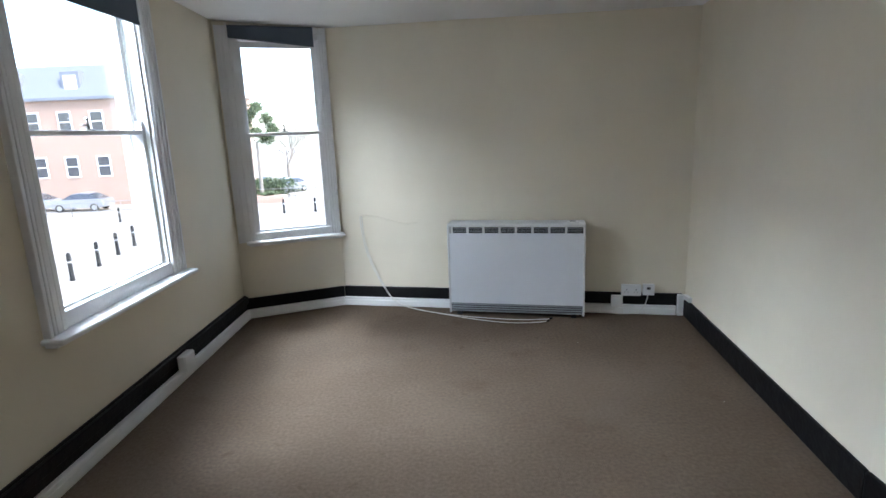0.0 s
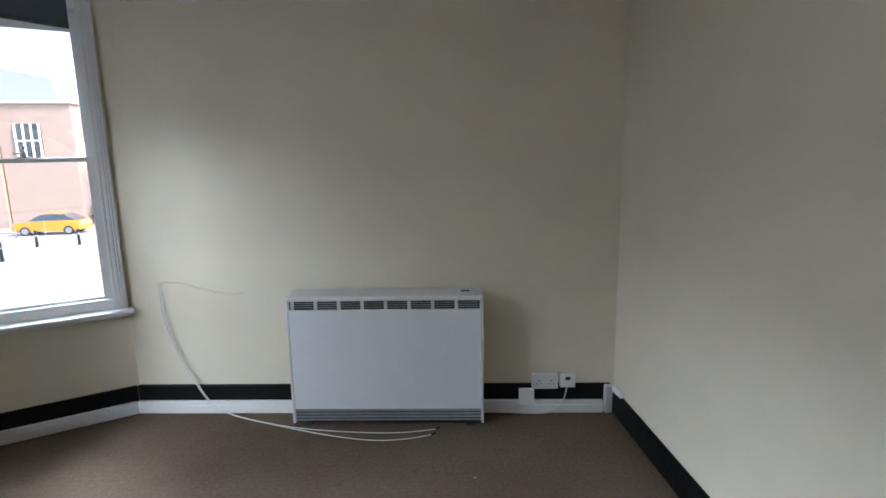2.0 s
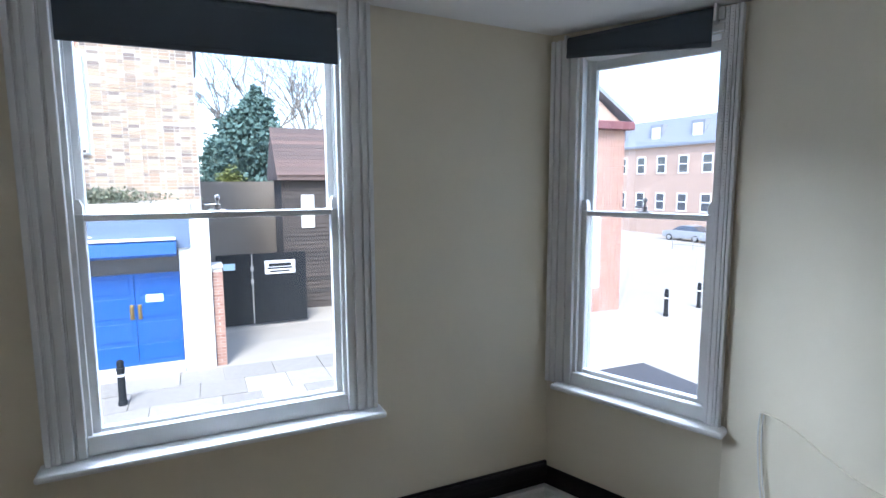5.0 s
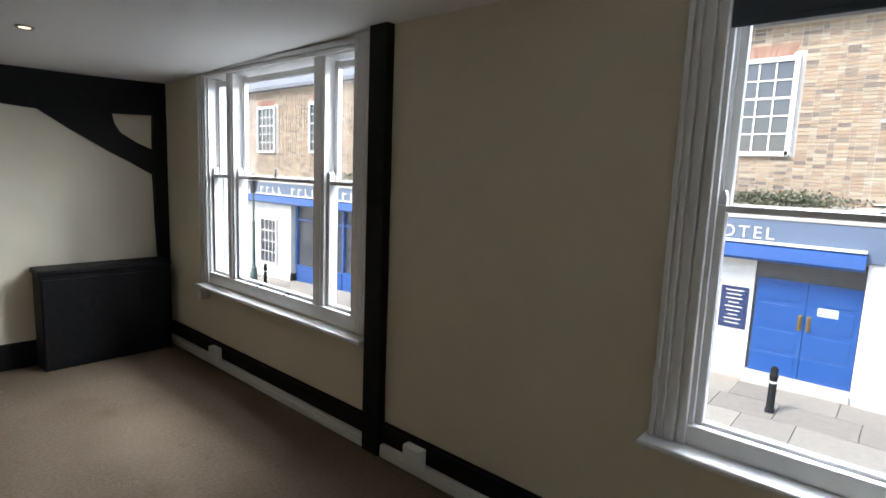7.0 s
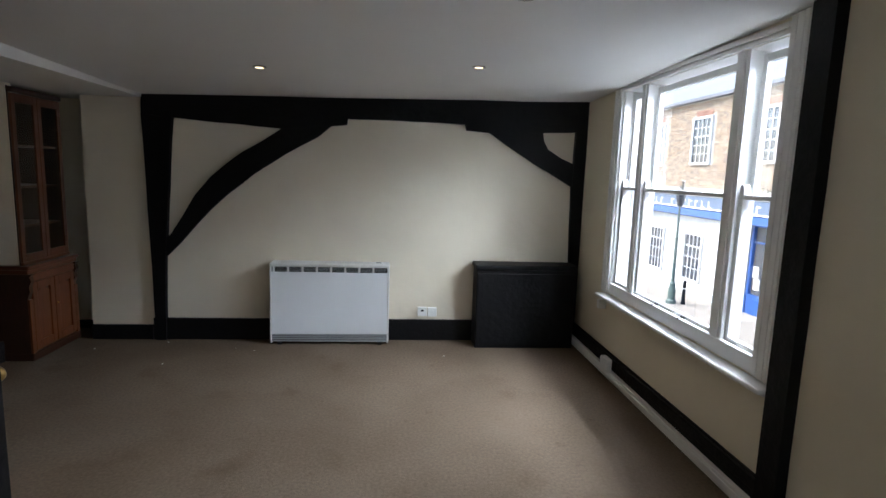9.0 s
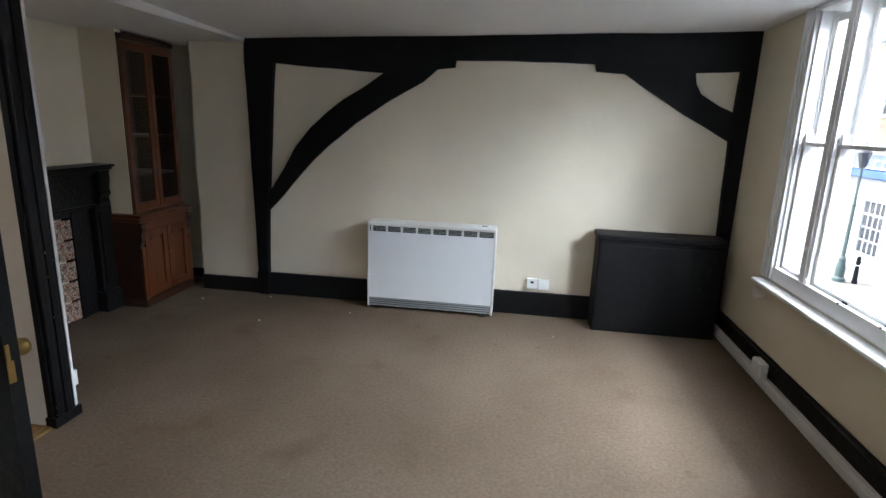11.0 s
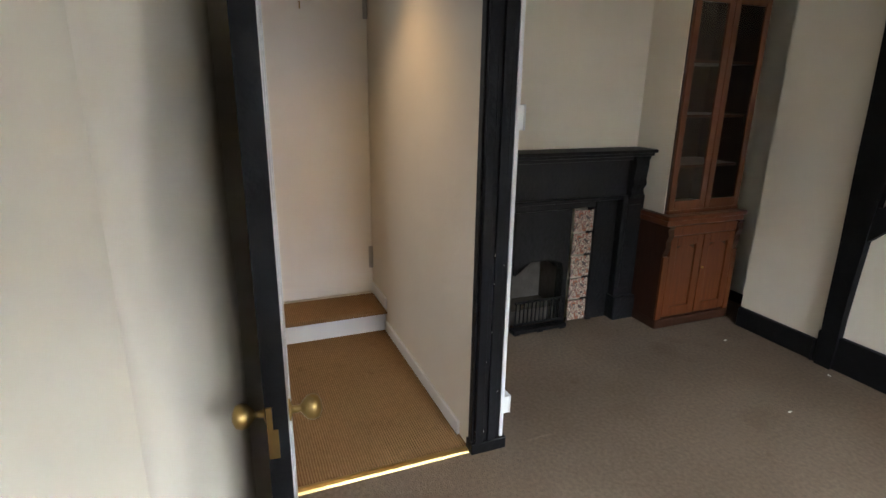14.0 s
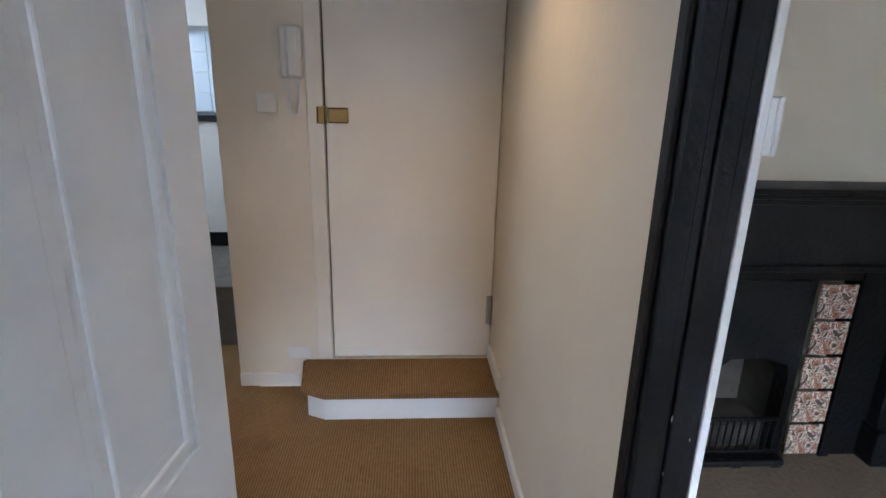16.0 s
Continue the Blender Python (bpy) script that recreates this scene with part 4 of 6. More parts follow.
# ---- hall: entrance door, step, entry phone ----
HS = 0.155
st = thing("entrance_step", pose(0, 0, 0), "low step with ribbed brown carpet and white riser", "step", kind="structure")
bm = bmesh.new()
prism(bm, [(3.15, -0.055), (3.15, 0.73), (3.19, 0.81), (3.45, 0.83), (3.45, -0.055)], 0.0, HS - 0.024, axis="z")
part("riser", bm, WHITE, st, "white painted riser")
bm = bmesh.new()
prism(bm, [(3.115, -0.055), (3.115, 0.725), (3.17, 0.835), (3.452, 0.875), (3.452, -0.055)], HS - 0.024, HS, axis="z")
bmesh.ops.bevel(bm, geom=[e for e in bm.edges if all(abs(v.co.z - HS) < 1e-4 for v in e.verts)], offset=0.012, segments=2, affect="EDGES")
part("tread", bm, HALLCARPET, st, "ribbed brown carpet tread")
ed = thing("door_2", pose(0, 0, 0), "plain cream flush entrance door with a brass rim lock", "door", kind="structure")
bm = bmesh.new()
box(bm, 3.462, 3.505, -0.0545, 0.722, HS + 0.006, 2.10, bevel=0.003)
part("leaf", bm, CREAMGLOSS, ed)
# black sheet added behind the leaf to give the shade in its gap
bm = bmesh.new()
box(bm, 3.50, 3.54, -0.06, 0.80, 0.0, 2.14)
part("gap_shade_sheet", bm, DARK, ed, "black sheet for the shade in the door gap")
bm = bmesh.new()
box(bm, 3.448, 3.50, 0.730, 0.800, HS, 2.12, bevel=0.004)
box(bm, 3.448, 3.50, -0.06, 0.800, 2.112, 2.19, bevel=0.004)
part("casing", bm, CREAMGLOSS, ed)
bm = bmesh.new()
box(bm, 3.440, 3.462, 0.622, 0.708, 1.303, 1.368, bevel=0.004)
box(bm, 3.436, 3.450, 0.714, 0.758, 1.300, 1.372, bevel=0.003)
box(bm, 3.434, 3.442, 0.646, 0.700, 1.320, 1.350, bevel=0.003)
lk = part("rim_lock", bm, BRASS, ed, "worn brass rim lock")
bm = bmesh.new()
cyl(bm, (3.442, 0.655, 1.335), (3.426, 0.655, 1.335), 0.012, seg=14)
part("lock_knob", bm, BRASS, lk)
for za, zb in ((1.303, 1.309), (1.362, 1.368)):
    bm = bmesh.new()
    box(bm, 3.436, 3.441, 0.622, 0.708, za, zb, bevel=0.0015)
    part("lock_rim", bm, DARKBRASS, lk, "dark tarnished edge")
for ya in (0.719, 0.749):
    bm = bmesh.new()
    box(bm, 3.432, 3.437, ya, ya + 0.006, 1.300, 1.372, bevel=0.0015)
    part("keeper_rim", bm, DARKBRASS, lk, "dark tarnished edge")
for za, zb in ((0.335, 0.485), (1.90, 2.02)):
    bm = bmesh.new()
    cyl(bm, (3.456, -0.050, za), (3.456, -0.050, zb), 0.008, seg=10)
    box(bm, 3.458, 3.464, -0.050, -0.030, za, zb)
    part("hinge", bm, STEEL, ed, "dull metal hinge")
bm = bmesh.new()
cyl(bm, (3.462, 0.34, 1.97), (3.425, 0.34, 1.965), 0.004, seg=8)
cyl(bm, (3.427, 0.34, 1.967), (3.427, 0.34, 1.93), 0.004, seg=8)
part("coat_hook", bm, BRASS, ed, "small brass hook")
strip("baseboard_hall", (3.13, -0.060), (1.97, -0.060), -0.016, 0.006, 0.075, WHITE, "white painted hall skirting", "skirting")
strip("baseboard_hall_step", (3.45, -0.060), (3.13, -0.060), -0.016, HS, HS + 0.075, WHITE, "white painted hall skirting", "skirting")
strip("baseboard_hall_end", (3.46, 0.83), (3.46, 1.19), 0.016, 0.006, 0.075, WHITE, "white painted hall skirting", "skirting")
strip("baseboard_hall_end_step", (3.46, 0.84), (3.46, 0.95), 0.014, HS + 0.002, HS + 0.065, WHITE, "white painted hall skirting", "skirting")
ph = thing("entry_phone", basis(3.459, 0.855, 1.59, -1, 0), "white wall-mounted entry phone with coiled cord", "entry phone")
bm = bmesh.new()
box(bm, -0.045, 0.045, 0.0, 0.03, -0.105, 0.105, bevel=0.010)
part("base", bm, PLASTIC, ph)
bm = bmesh.new()
box(bm, -0.038, 0.014, 0.03, 0.06, -0.10, 0.105, bevel=0.012)
part("handset", bm, PLASTIC, ph)
bm = bmesh.new()
for k in range(140):
    a = k * 0.5
    u = k / 139
    cx = 0.0 + 0.022 * math.cos(math.pi * (1 + u))
    cz = -0.10 - 0.15 * math.sin(math.pi * u)
    box(bm, cx - 0.006 + 0.004 * math.cos(a), cx + 0.002 + 0.004 * math.cos(a), 0.012 + 0.004 * math.sin(a), 0.018 + 0.004 * math.sin(a), cz - 0.003, cz + 0.003)
part("coiled_cord", bm, PLASTIC, ph)
fused_spur(basis(3.459, 0.965, 1.385, -1, 0), "white double light switch beside the entry phone", dark=False, name="light_switch")

# ---- kitchen glimpse ----
KITCH = mat("beige_kitchen_front", (0.52, 0.50, 0.46), rough=0.4, var=0.05, scale=6)
KTILE = mat("pale_blue_wall_tile", (0.62, 0.70, 0.76), rough=0.2, var=0.05, scale=7)
kc = thing("kitchen_base_unit", pose(0, 0, 0), "pale beige kitchen base unit with a dark plinth", "kitchen unit")
bm = bmesh.new()
box(bm, 4.65, 5.04, 1.02, 2.2, 0.48, 1.22, bevel=0.004)
part("body", bm, KITCH, kc)
bm = bmesh.new()
box(bm, 4.70, 5.04, 1.03, 2.2, 0.37, 0.48)
part("plinth", bm, BLACK, kc, "dark plinth")
bm = bmesh.new()
box(bm, 4.62, 5.05, 1.01, 2.22, 1.22, 1.26, bevel=0.005)
tagged(part("worktop", bm, BLACK), "dark worktop on a white kitchen unit", "worktop")
bm = bmesh.new()
box(bm, 4.75, 5.05, 1.02, 2.2, 1.80, 2.24, bevel=0.004)
tagged(part("kitchen_wall_unit", bm, KITCH), "pale beige kitchen wall unit above a worktop", "kitchen unit")
ks = thing("splashback", pose(0, 0, 0), "pale blue tiled splashback above a dark worktop", "splashback", kind="structure")
for ky in range(8):
    for kz in range(4):
        bm = bmesh.new()
        box(bm, 5.088, 5.098, 1.022 + ky * 0.15, 1.168 + ky * 0.15, 1.263 + kz * 0.134, 1.393 + kz * 0.134, bevel=0.002)
        part("tile", bm, KTILE, ks)
# added area lamp, out of view, to brighten the kitchen; no window stands here
li = bpy.data.lights.new("kitchen_fill", "AREA")
li.energy = 2.2
li.size = 0.8
li.color = (0.85, 0.92, 1.0)
lo = new("kitchen_fill", li)
lo.matrix_world = look((4.1, 2.55, 1.6), (4.5, 1.2, 0.9))

bm = bmesh.new()
box(bm, 3.90, 5.08, 1.02, 2.58, 0.0, 0.365, bevel=0.004)
tagged(part("kitchen_floor", bm, SOOT), "dark raised kitchen floor", "floor", kind="structure")

# ---- fireplace ----
fp = thing("fireplace", pose(0, 0, 0), "black cast iron fireplace with floral tiles and mantelshelf", "fireplace")
FC = -0.985                                     # centre line
bm = bmesh.new()
box(bm, 2.735, 2.93, FC - 0.85, FC + 0.735, 1.138, 1.160, bevel=0.007)
box(bm, 2.762, 2.93, FC - 0.83, FC + 0.735, 1.116, 1.138, bevel=0.010)
box(bm, 2.790, 2.93, FC - 0.81, FC + 0.735, 1.092, 1.116, bevel=0.006)
part("mantelshelf", bm, IRON, fp)
bm = bmesh.new()
box(bm, 2.825, 2.93, FC - 0.78, FC + 0.735, 0.86, 1.092, bevel=0.004)
box(bm, 2.810, 2.93, FC - 0.78, FC + 0.735, 0.835, 0.862, bevel=0.006)
part("frieze", bm, IRON, fp)
for sg in (-1, 1):
    yc = FC + sg * 0.665
    bm = bmesh.new()
    box(bm, 2.80, 2.93, yc - 0.085, yc + 0.085, 0.16, 0.86, bevel=0.006)
    box(bm, 2.787, 2.80, yc - 0.055, yc + 0.055, 0.22, 0.80, bevel=0.004)
    p = part("pilaster", bm, IRON, fp)
    bm = bmesh.new()
    box(bm, 2.765, 2.93, yc - 0.10, yc + 0.10, 0.0, 0.165, bevel=0.008)
    part("plinth_block", bm, IRON, p)
    bm = bmesh.new()
    prof = [(2.80, 0.80), (2.795, 0.84), (2.775, 0.87), (2.785, 0.90), (2.760, 0.94), (2.770, 0.97), (2.765, 1.01), (2.758, 1.06), (2.764, 1.115), (2.93, 1.115), (2.93, 0.80)]
    prism(bm, prof, yc - 0.05, yc + 0.05)
    part("scroll_bracket", bm, IRON, p)
# iron insert with hood, fire opening and tiles
bm = bmesh.new()
box(bm, 2.842, 2.93, FC - 0.44, FC - 0.40, 0.0, 0.84)
box(bm, 2.842, 2.93, FC + 0.40, FC + 0.44, 0.0, 0.84)
box(bm, 2.850, 2.93, FC - 0.40, FC + 0.40, 0.79, 0.84)
box(bm, 2.850, 2.93, FC - 0.225, FC - 0.19, 0.0, 0.79)
box(bm, 2.850, 2.93, FC + 0.19, FC + 0.225, 0.0, 0.79)
box(bm, 2.856, 2.93, FC - 0.58, FC - 0.44, 0.0, 0.84)
box(bm, 2.856, 2.93, FC + 0.44, FC + 0.58, 0.0, 0.84)
part("insert_frame", bm, IRON, fp)
bm = bmesh.new()
arch = [(FC - 0.19, 0.79), (FC - 0.19, 0.44)]
for k in range(9):
    a = math.pi * k / 8
    arch.append((FC - 0.178 * math.cos(a), 0.385 + 0.085 * math.sin(a) ** 0.5))
arch += [(FC + 0.19, 0.44), (FC + 0.19, 0.79)]
prism(bm, arch, 2.835, 2.93, axis="x")
bmesh.ops.triangulate(bm, faces=[f for f in bm.faces if len(f.verts) > 4])
part("hood", bm, IRON, fp)
bm = bmesh.new()
box(bm, 2.93, 3.16, FC - 0.25, FC - 0.20, 0.0, 0.64)
box(bm, 2.93, 3.16, FC + 0.20, FC + 0.25, 0.0, 0.64)
box(bm, 3.14, 3.18, FC - 0.20, FC + 0.20, 0.0, 0.64)
box(bm, 2.93, 3.14, FC - 0.20, FC + 0.20, 0.60, 0.64)
box(bm, 2.93, 3.14, FC - 0.20, FC + 0.20, 0.0, 0.10)
part("firebox", bm, SOOT, fp, "sooty firebrick firebox")
bm = bmesh.new()
box(bm, 2.80, 2.815, FC - 0.185, FC + 0.185, 0.205, 0.22, bevel=0.003)
box(bm, 2.80, 2.815, FC - 0.185, FC + 0.185, 0.055, 0.07, bevel=0.003)
grate = part("fire_grate", bm, IRON, fp, "black iron fire grate")
for k in range(13):
    yy = FC - 0.175 + k * 0.35 / 12
    bm = bmesh.new()
    cyl(bm, (2.807, yy, 0.06), (2.802, yy, 0.215), 0.005, seg=8)
    part("bar", bm, IRON, grate)
bm = bmesh.new()
box(bm, 2.775, 2.84, FC - 0.20, FC + 0.20, 0.008, 0.034, bevel=0.006)
for yy in (FC - 0.17, FC, FC + 0.17):
    box(bm, 2.780, 2.80, yy - 0.02, yy + 0.02, 0.0, 0.012)
part("ash_pan_cover", bm, IRON, fp)

# floral tiles: cream scrolls on brown and pink
TILE = bpy.data.materials.new("floral_tile")
TILE.use_nodes = True
nt = TILE.node_tree
b = nt.nodes["Principled BSDF"]
b.inputs["Roughness"].default_value = 0.18
tc = nt.nodes.new("ShaderNodeTexCoord")
n1 = nt.nodes.new("ShaderNodeTexNoise")
n1.inputs["Scale"].default_value = 16
n1.inputs["Detail"].default_value = 1.5
n1.inputs["Distortion"].default_value = 2.2
nt.links.new(tc.outputs["Object"], n1.inputs["Vector"])
r1 = nt.nodes.new("ShaderNodeValToRGB")
r1.color_ramp.interpolation = "CONSTANT"
els = r1.color_ramp.elements
els[0].color = (0.10, 0.075, 0.07, 1)
els[1].position = 0.40
els[1].color = (0.60, 0.52, 0.40, 1)
for pos, col in ((0.455, (0.26, 0.11, 0.09)), (0.52, (0.62, 0.54, 0.43)), (0.56, (0.11, 0.10, 0.09)), (0.62, (0.36, 0.14, 0.08))):
    e = els.new(pos)
    e.color = (*col, 1)
nt.links.new(n1.outputs["Fac"], r1.inputs[0])
nt.links.new(r1.outputs[0], b.inputs["Base Color"])
for sg in (-1, 1):
    yc = FC + sg * 0.3125
    for k in range(5):
        bm = bmesh.new()
        box(bm, -0.006, 0.006, -0.072, 0.072, -0.070, 0.070, bevel=0.002)
        t = part("tile", bm, TILE, fp)
        t.matrix_local = pose(2.845, yc, 0.012 + 0.0765 + k * 0.1545)

# ---- mahogany bookcase ----
bm = bmesh.new()
box(bm, 2.625, 3.05, -1.80, -1.738, 0.768, 2.146)
tagged(part("wall_alcove_return", bm, CREAM), "cream wall return beside the bookcase", "wall", kind="structure")
bc = thing("bookcase_cabinet", pose(0, 0, 0), "tall mahogany bookcase with glazed doors above a cupboard", "bookcase")
y0, y1 = -2.36, -1.72
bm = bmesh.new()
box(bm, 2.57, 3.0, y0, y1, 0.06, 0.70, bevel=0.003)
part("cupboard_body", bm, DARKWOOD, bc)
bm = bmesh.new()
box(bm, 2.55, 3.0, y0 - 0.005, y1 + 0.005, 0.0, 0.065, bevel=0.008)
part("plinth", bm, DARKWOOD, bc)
bm = bmesh.new()
box(bm, 2.55, 3.0, y0 - 0.01, y1 + 0.01, 0.70, 0.735, bevel=0.008)
box(bm, 2.535, 3.0, y0 - 0.02, y1 + 0.02, 0.735, 0.765, bevel=0.010)
part("cupboard_top", bm, MAHOGANY, bc)
ym = (y0 + y1) / 2
for a, b_ in ((y0 + 0.045, ym - 0.003), (ym + 0.003, y1 - 0.045)):
    bm = bmesh.new()
    f = 0.055
    box(bm, 2.553, 2.571, a, a + f, 0.08, 0.63, bevel=0.003)
    box(bm, 2.553, 2.571, b_ - f, b_, 0.08, 0.63, bevel=0.003)
    box(bm, 2.553, 2.571, a + f, b_ - f, 0.08, 0.145, bevel=0.003)
    box(bm, 2.553, 2.571, a + f, b_ - f, 0.565, 0.63, bevel=0.003)
    d = part("cupboard_door", bm, MAHOGANY, bc)
    bm = bmesh.new()
    pts = [(a + f, 0.145), (b_ - f, 0.145), (b_ - f, 0.53)]
    for k in range(7):
        u = k / 6
        pts.append((b_ - f - (b_ - a - 2 * f) * u, 0.53 + 0.035 * math.sin(math.pi * u)))
    prism(bm, [p for i, p in enumerate(pts) if i != 3], 2.5655, 2.574, axis="x")
    part("door_panel", bm, MAHOGANY, d)
bm = bmesh.new()
ball(bm, (2.548, ym - 0.02, 0.40), 0.008, seg=10)
cyl(bm, (2.555, ym - 0.02, 0.40), (2.548, ym - 0.02, 0.40), 0.004, seg=8)
part("key_escutcheon", bm, BRASS, bc)
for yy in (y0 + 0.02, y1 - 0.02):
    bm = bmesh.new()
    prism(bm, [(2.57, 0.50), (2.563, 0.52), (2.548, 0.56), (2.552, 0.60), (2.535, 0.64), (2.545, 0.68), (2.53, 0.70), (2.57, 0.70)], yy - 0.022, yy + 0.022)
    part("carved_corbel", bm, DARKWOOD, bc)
    bm = bmesh.new()
    box(bm, 2.553, 2.571, yy - 0.022, yy + 0.022, 0.065, 0.50, bevel=0.003)
    part("stile", bm, MAHOGANY, bc)
bm = bmesh.new()
box(bm, 2.548, 2.571, y0 + 0.045, y1 - 0.045, 0.635, 0.698, bevel=0.005)
part("drawer_rail", bm, MAHOGANY, bc)
u0, u1, ut = -2.355, -1.745, 2.125
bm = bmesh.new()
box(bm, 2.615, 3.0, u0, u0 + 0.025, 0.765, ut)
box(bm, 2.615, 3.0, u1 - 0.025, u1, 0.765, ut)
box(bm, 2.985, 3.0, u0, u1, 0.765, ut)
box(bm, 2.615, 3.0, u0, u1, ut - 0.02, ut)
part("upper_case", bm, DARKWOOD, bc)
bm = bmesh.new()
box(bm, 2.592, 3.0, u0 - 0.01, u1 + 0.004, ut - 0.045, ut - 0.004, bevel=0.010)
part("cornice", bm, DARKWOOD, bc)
for zz in (1.05, 1.36, 1.68):
    bm = bmesh.new()
    box(bm, 2.65, 2.985, u0 + 0.025, u1 - 0.025, zz, zz + 0.018, bevel=0.002)
    part("shelf", bm, MAHOGANY, bc)
um = (u0 + u1) / 2
for a, b_ in ((u0 + 0.005, um - 0.002), (um + 0.002, u1 - 0.005)):
    bm = bmesh.new()
    f = 0.045
    box(bm, 2.600, 2.618, a, a + f, 0.79, ut - 0.05, bevel=0.003)
    box(bm, 2.600, 2.618, b_ - f, b_, 0.79, ut - 0.05, bevel=0.003)
    box(bm, 2.600, 2.618, a + f, b_ - f, 0.79, 0.85, bevel=0.003)
    box(bm, 2.600, 2.618, a + f, b_ - f, ut - 0.115, ut - 0.05, bevel=0.003)
    d = part("glazed_door", bm, MAHOGANY, bc)
    bm = bmesh.new()
    box(bm, 2.607, 2.611, a + f - 0.005, b_ - f + 0.005, 0.845, ut - 0.11)
    g = part("pane", bm, CABGLASS, d, "clear cabinet glass")
    pane_off_shadow(g)
bm = bmesh.new()
box(bm, 2.594, 2.620, u0, u1, 0.765, 0.792, bevel=0.006)
part("base_moulding", bm, MAHOGANY, bc)

# ---- outside: street, buildings, trees ----
BRICK = piece_mat("yellow_stock_brick", [(0.44, 0.345, 0.235), (0.36, 0.255, 0.175), (0.47, 0.385, 0.27), (0.20, 0.16, 0.135), (0.42, 0.31, 0.205), (0.50, 0.43, 0.32)])
REDBRICK = piece_mat("red_brick", [(0.38, 0.21, 0.15), (0.31, 0.165, 0.12), (0.42, 0.26, 0.19), (0.34, 0.19, 0.14)])
MORTAR = mat("lime_mortar", (0.46, 0.43, 0.38), rough=0.95, var=0.2, scale=20, bump=0.3)
# far brick: red paled so that its colour carries the glare haze
REDWALL = mat("far_red_brick_hazed", (0.44, 0.31, 0.235), rough=0.9, var=0.3, scale=30, bump=0.2, stain=0.2)
RENDERW = mat("white_render", (0.70, 0.69, 0.66), rough=0.8, var=0.08, scale=6, bump=0.15, stain=0.2, sscale=2)
BLUE = mat("blue_gloss_paint", (0.016, 0.075, 0.27), rough=0.3, var=0.12, scale=5, bump=0.05)
BLUEPALE = mat("blue_fascia_paint", (0.11, 0.15, 0.22), rough=0.45, var=0.15, scale=4, stain=0.15)
NAVY = mat("navy_notice", (0.015, 0.03, 0.10), rough=0.4, var=0.1)
GOLD = mat("pale_lettering", (0.62, 0.60, 0.48), rough=0.5, var=0.05)
PAVE = piece_mat("paving_slab", [(0.27, 0.25, 0.215), (0.36, 0.335, 0.28), (0.22, 0.205, 0.175), (0.42, 0.395, 0.33)], bscale=12, bump=0.2)
ASPHALT = mat("asphalt", (0.06, 0.06, 0.062), rough=0.9, var=0.25, scale=40, bump=0.3, bscale=120, stain=0.2, sscale=0.4)
GROUND = mat("street_ground", (0.32, 0.29, 0.24), rough=0.92, var=0.2, scale=3, bump=0.15, bscale=40, stain=0.2, sscale=0.3)
# slate grey lightened to paint in the haze over the far roofs
SLATE = mat("grey_slate_hazed", (0.20, 0.21, 0.23), rough=0.7, var=0.25, scale=9)
ROOFTILE = piece_mat("clay_roof_tile", [(0.14, 0.095, 0.08), (0.10, 0.075, 0.065), (0.17, 0.11, 0.09)])
BOARD = piece_mat("dark_weatherboard", [(0.06, 0.05, 0.043), (0.08, 0.065, 0.055), (0.045, 0.04, 0.036)])
FLINT = mat("old_garden_wall", (0.24, 0.205, 0.165), rough=0.95, var=0.45, scale=8, bump=0.5, bscale=15, stain=0.35, sscale=1.0)
GATE = mat("black_gate_paint", (0.016, 0.018, 0.020), rough=0.75, var=0.3, scale=8, spec=0.15)
BARK = mat("bark", (0.24, 0.21, 0.17), rough=0.95, var=0.4, scale=14, bump=0.4)
# conifer green with haze mixed into its colour: lighter and bluer
LEAFDARK = piece_mat("conifer_leaf_hazed", [(0.09, 0.155, 0.125), (0.115, 0.185, 0.155), (0.07, 0.12, 0.09)], bump=0.0)
LEAF = piece_mat("green_leaf", [(0.11, 0.15, 0.065), (0.09, 0.13, 0.06), (0.14, 0.17, 0.08)], bump=0.0)
LEAFY = piece_mat("yellow_green_leaf", [(0.16, 0.18, 0.03), (0.12, 0.15, 0.03), (0.2, 0.2, 0.05)], bump=0.0)
IVY = piece_mat("ivy_leaf", [(0.10, 0.13, 0.08), (0.15, 0.17, 0.11), (0.22, 0.22, 0.14), (0.08, 0.10, 0.06)], bump=0.0)
DARKPANE = mat("dark_window_pane", (0.05, 0.055, 0.065), rough=0.08, var=0.2, scale=2, spec=0.8)


def gz(y):
    """Height of the street, which falls away on both sides of the hotel door."""
    return float(np.interp(y, (-300, -60, -18, 2, 16, 50, 120, 400), (-5.5, -4.6, -3.35, -2.70, -2.9, -3.9, -4.8, -5.5)))


ysteps = [-300, -60, -40, -18, -8, 2, 9, 16, 30, 50, 80, 120, 400]
bm = bmesh.new()
rows_ = [[bm.verts.new((x, y, gz(y))) for x in (-420, -60, -12, -3, 60, 420)] for y in ysteps]
for a, b in zip(rows_, rows_[1:]):
    for k in range(5):
        bm.faces.new((a[k], a[k + 1], b[k + 1], b[k]))
tagged(part("ground", bm, GROUND), "pale worn street ground falling away from the hotel", "ground", kind="structure")
# carriageway of our street, kerbs and the crossing road
bm = bmesh.new()
ry = [-60, -40, -18, -8, 2, 9, 12.5]
for a, b in zip(ry, ry[1:]):
    bm.faces.new([bm.verts.new(v) for v in ((-9.6, a, gz(a) + 0.012), (-4.6, a, gz(a) + 0.012), (-4.6, b, gz(b) + 0.012), (-9.6, b, gz(b) + 0.012))])
tagged(part("road", bm, ASPHALT), "dark asphalt street", "road", kind="structure")
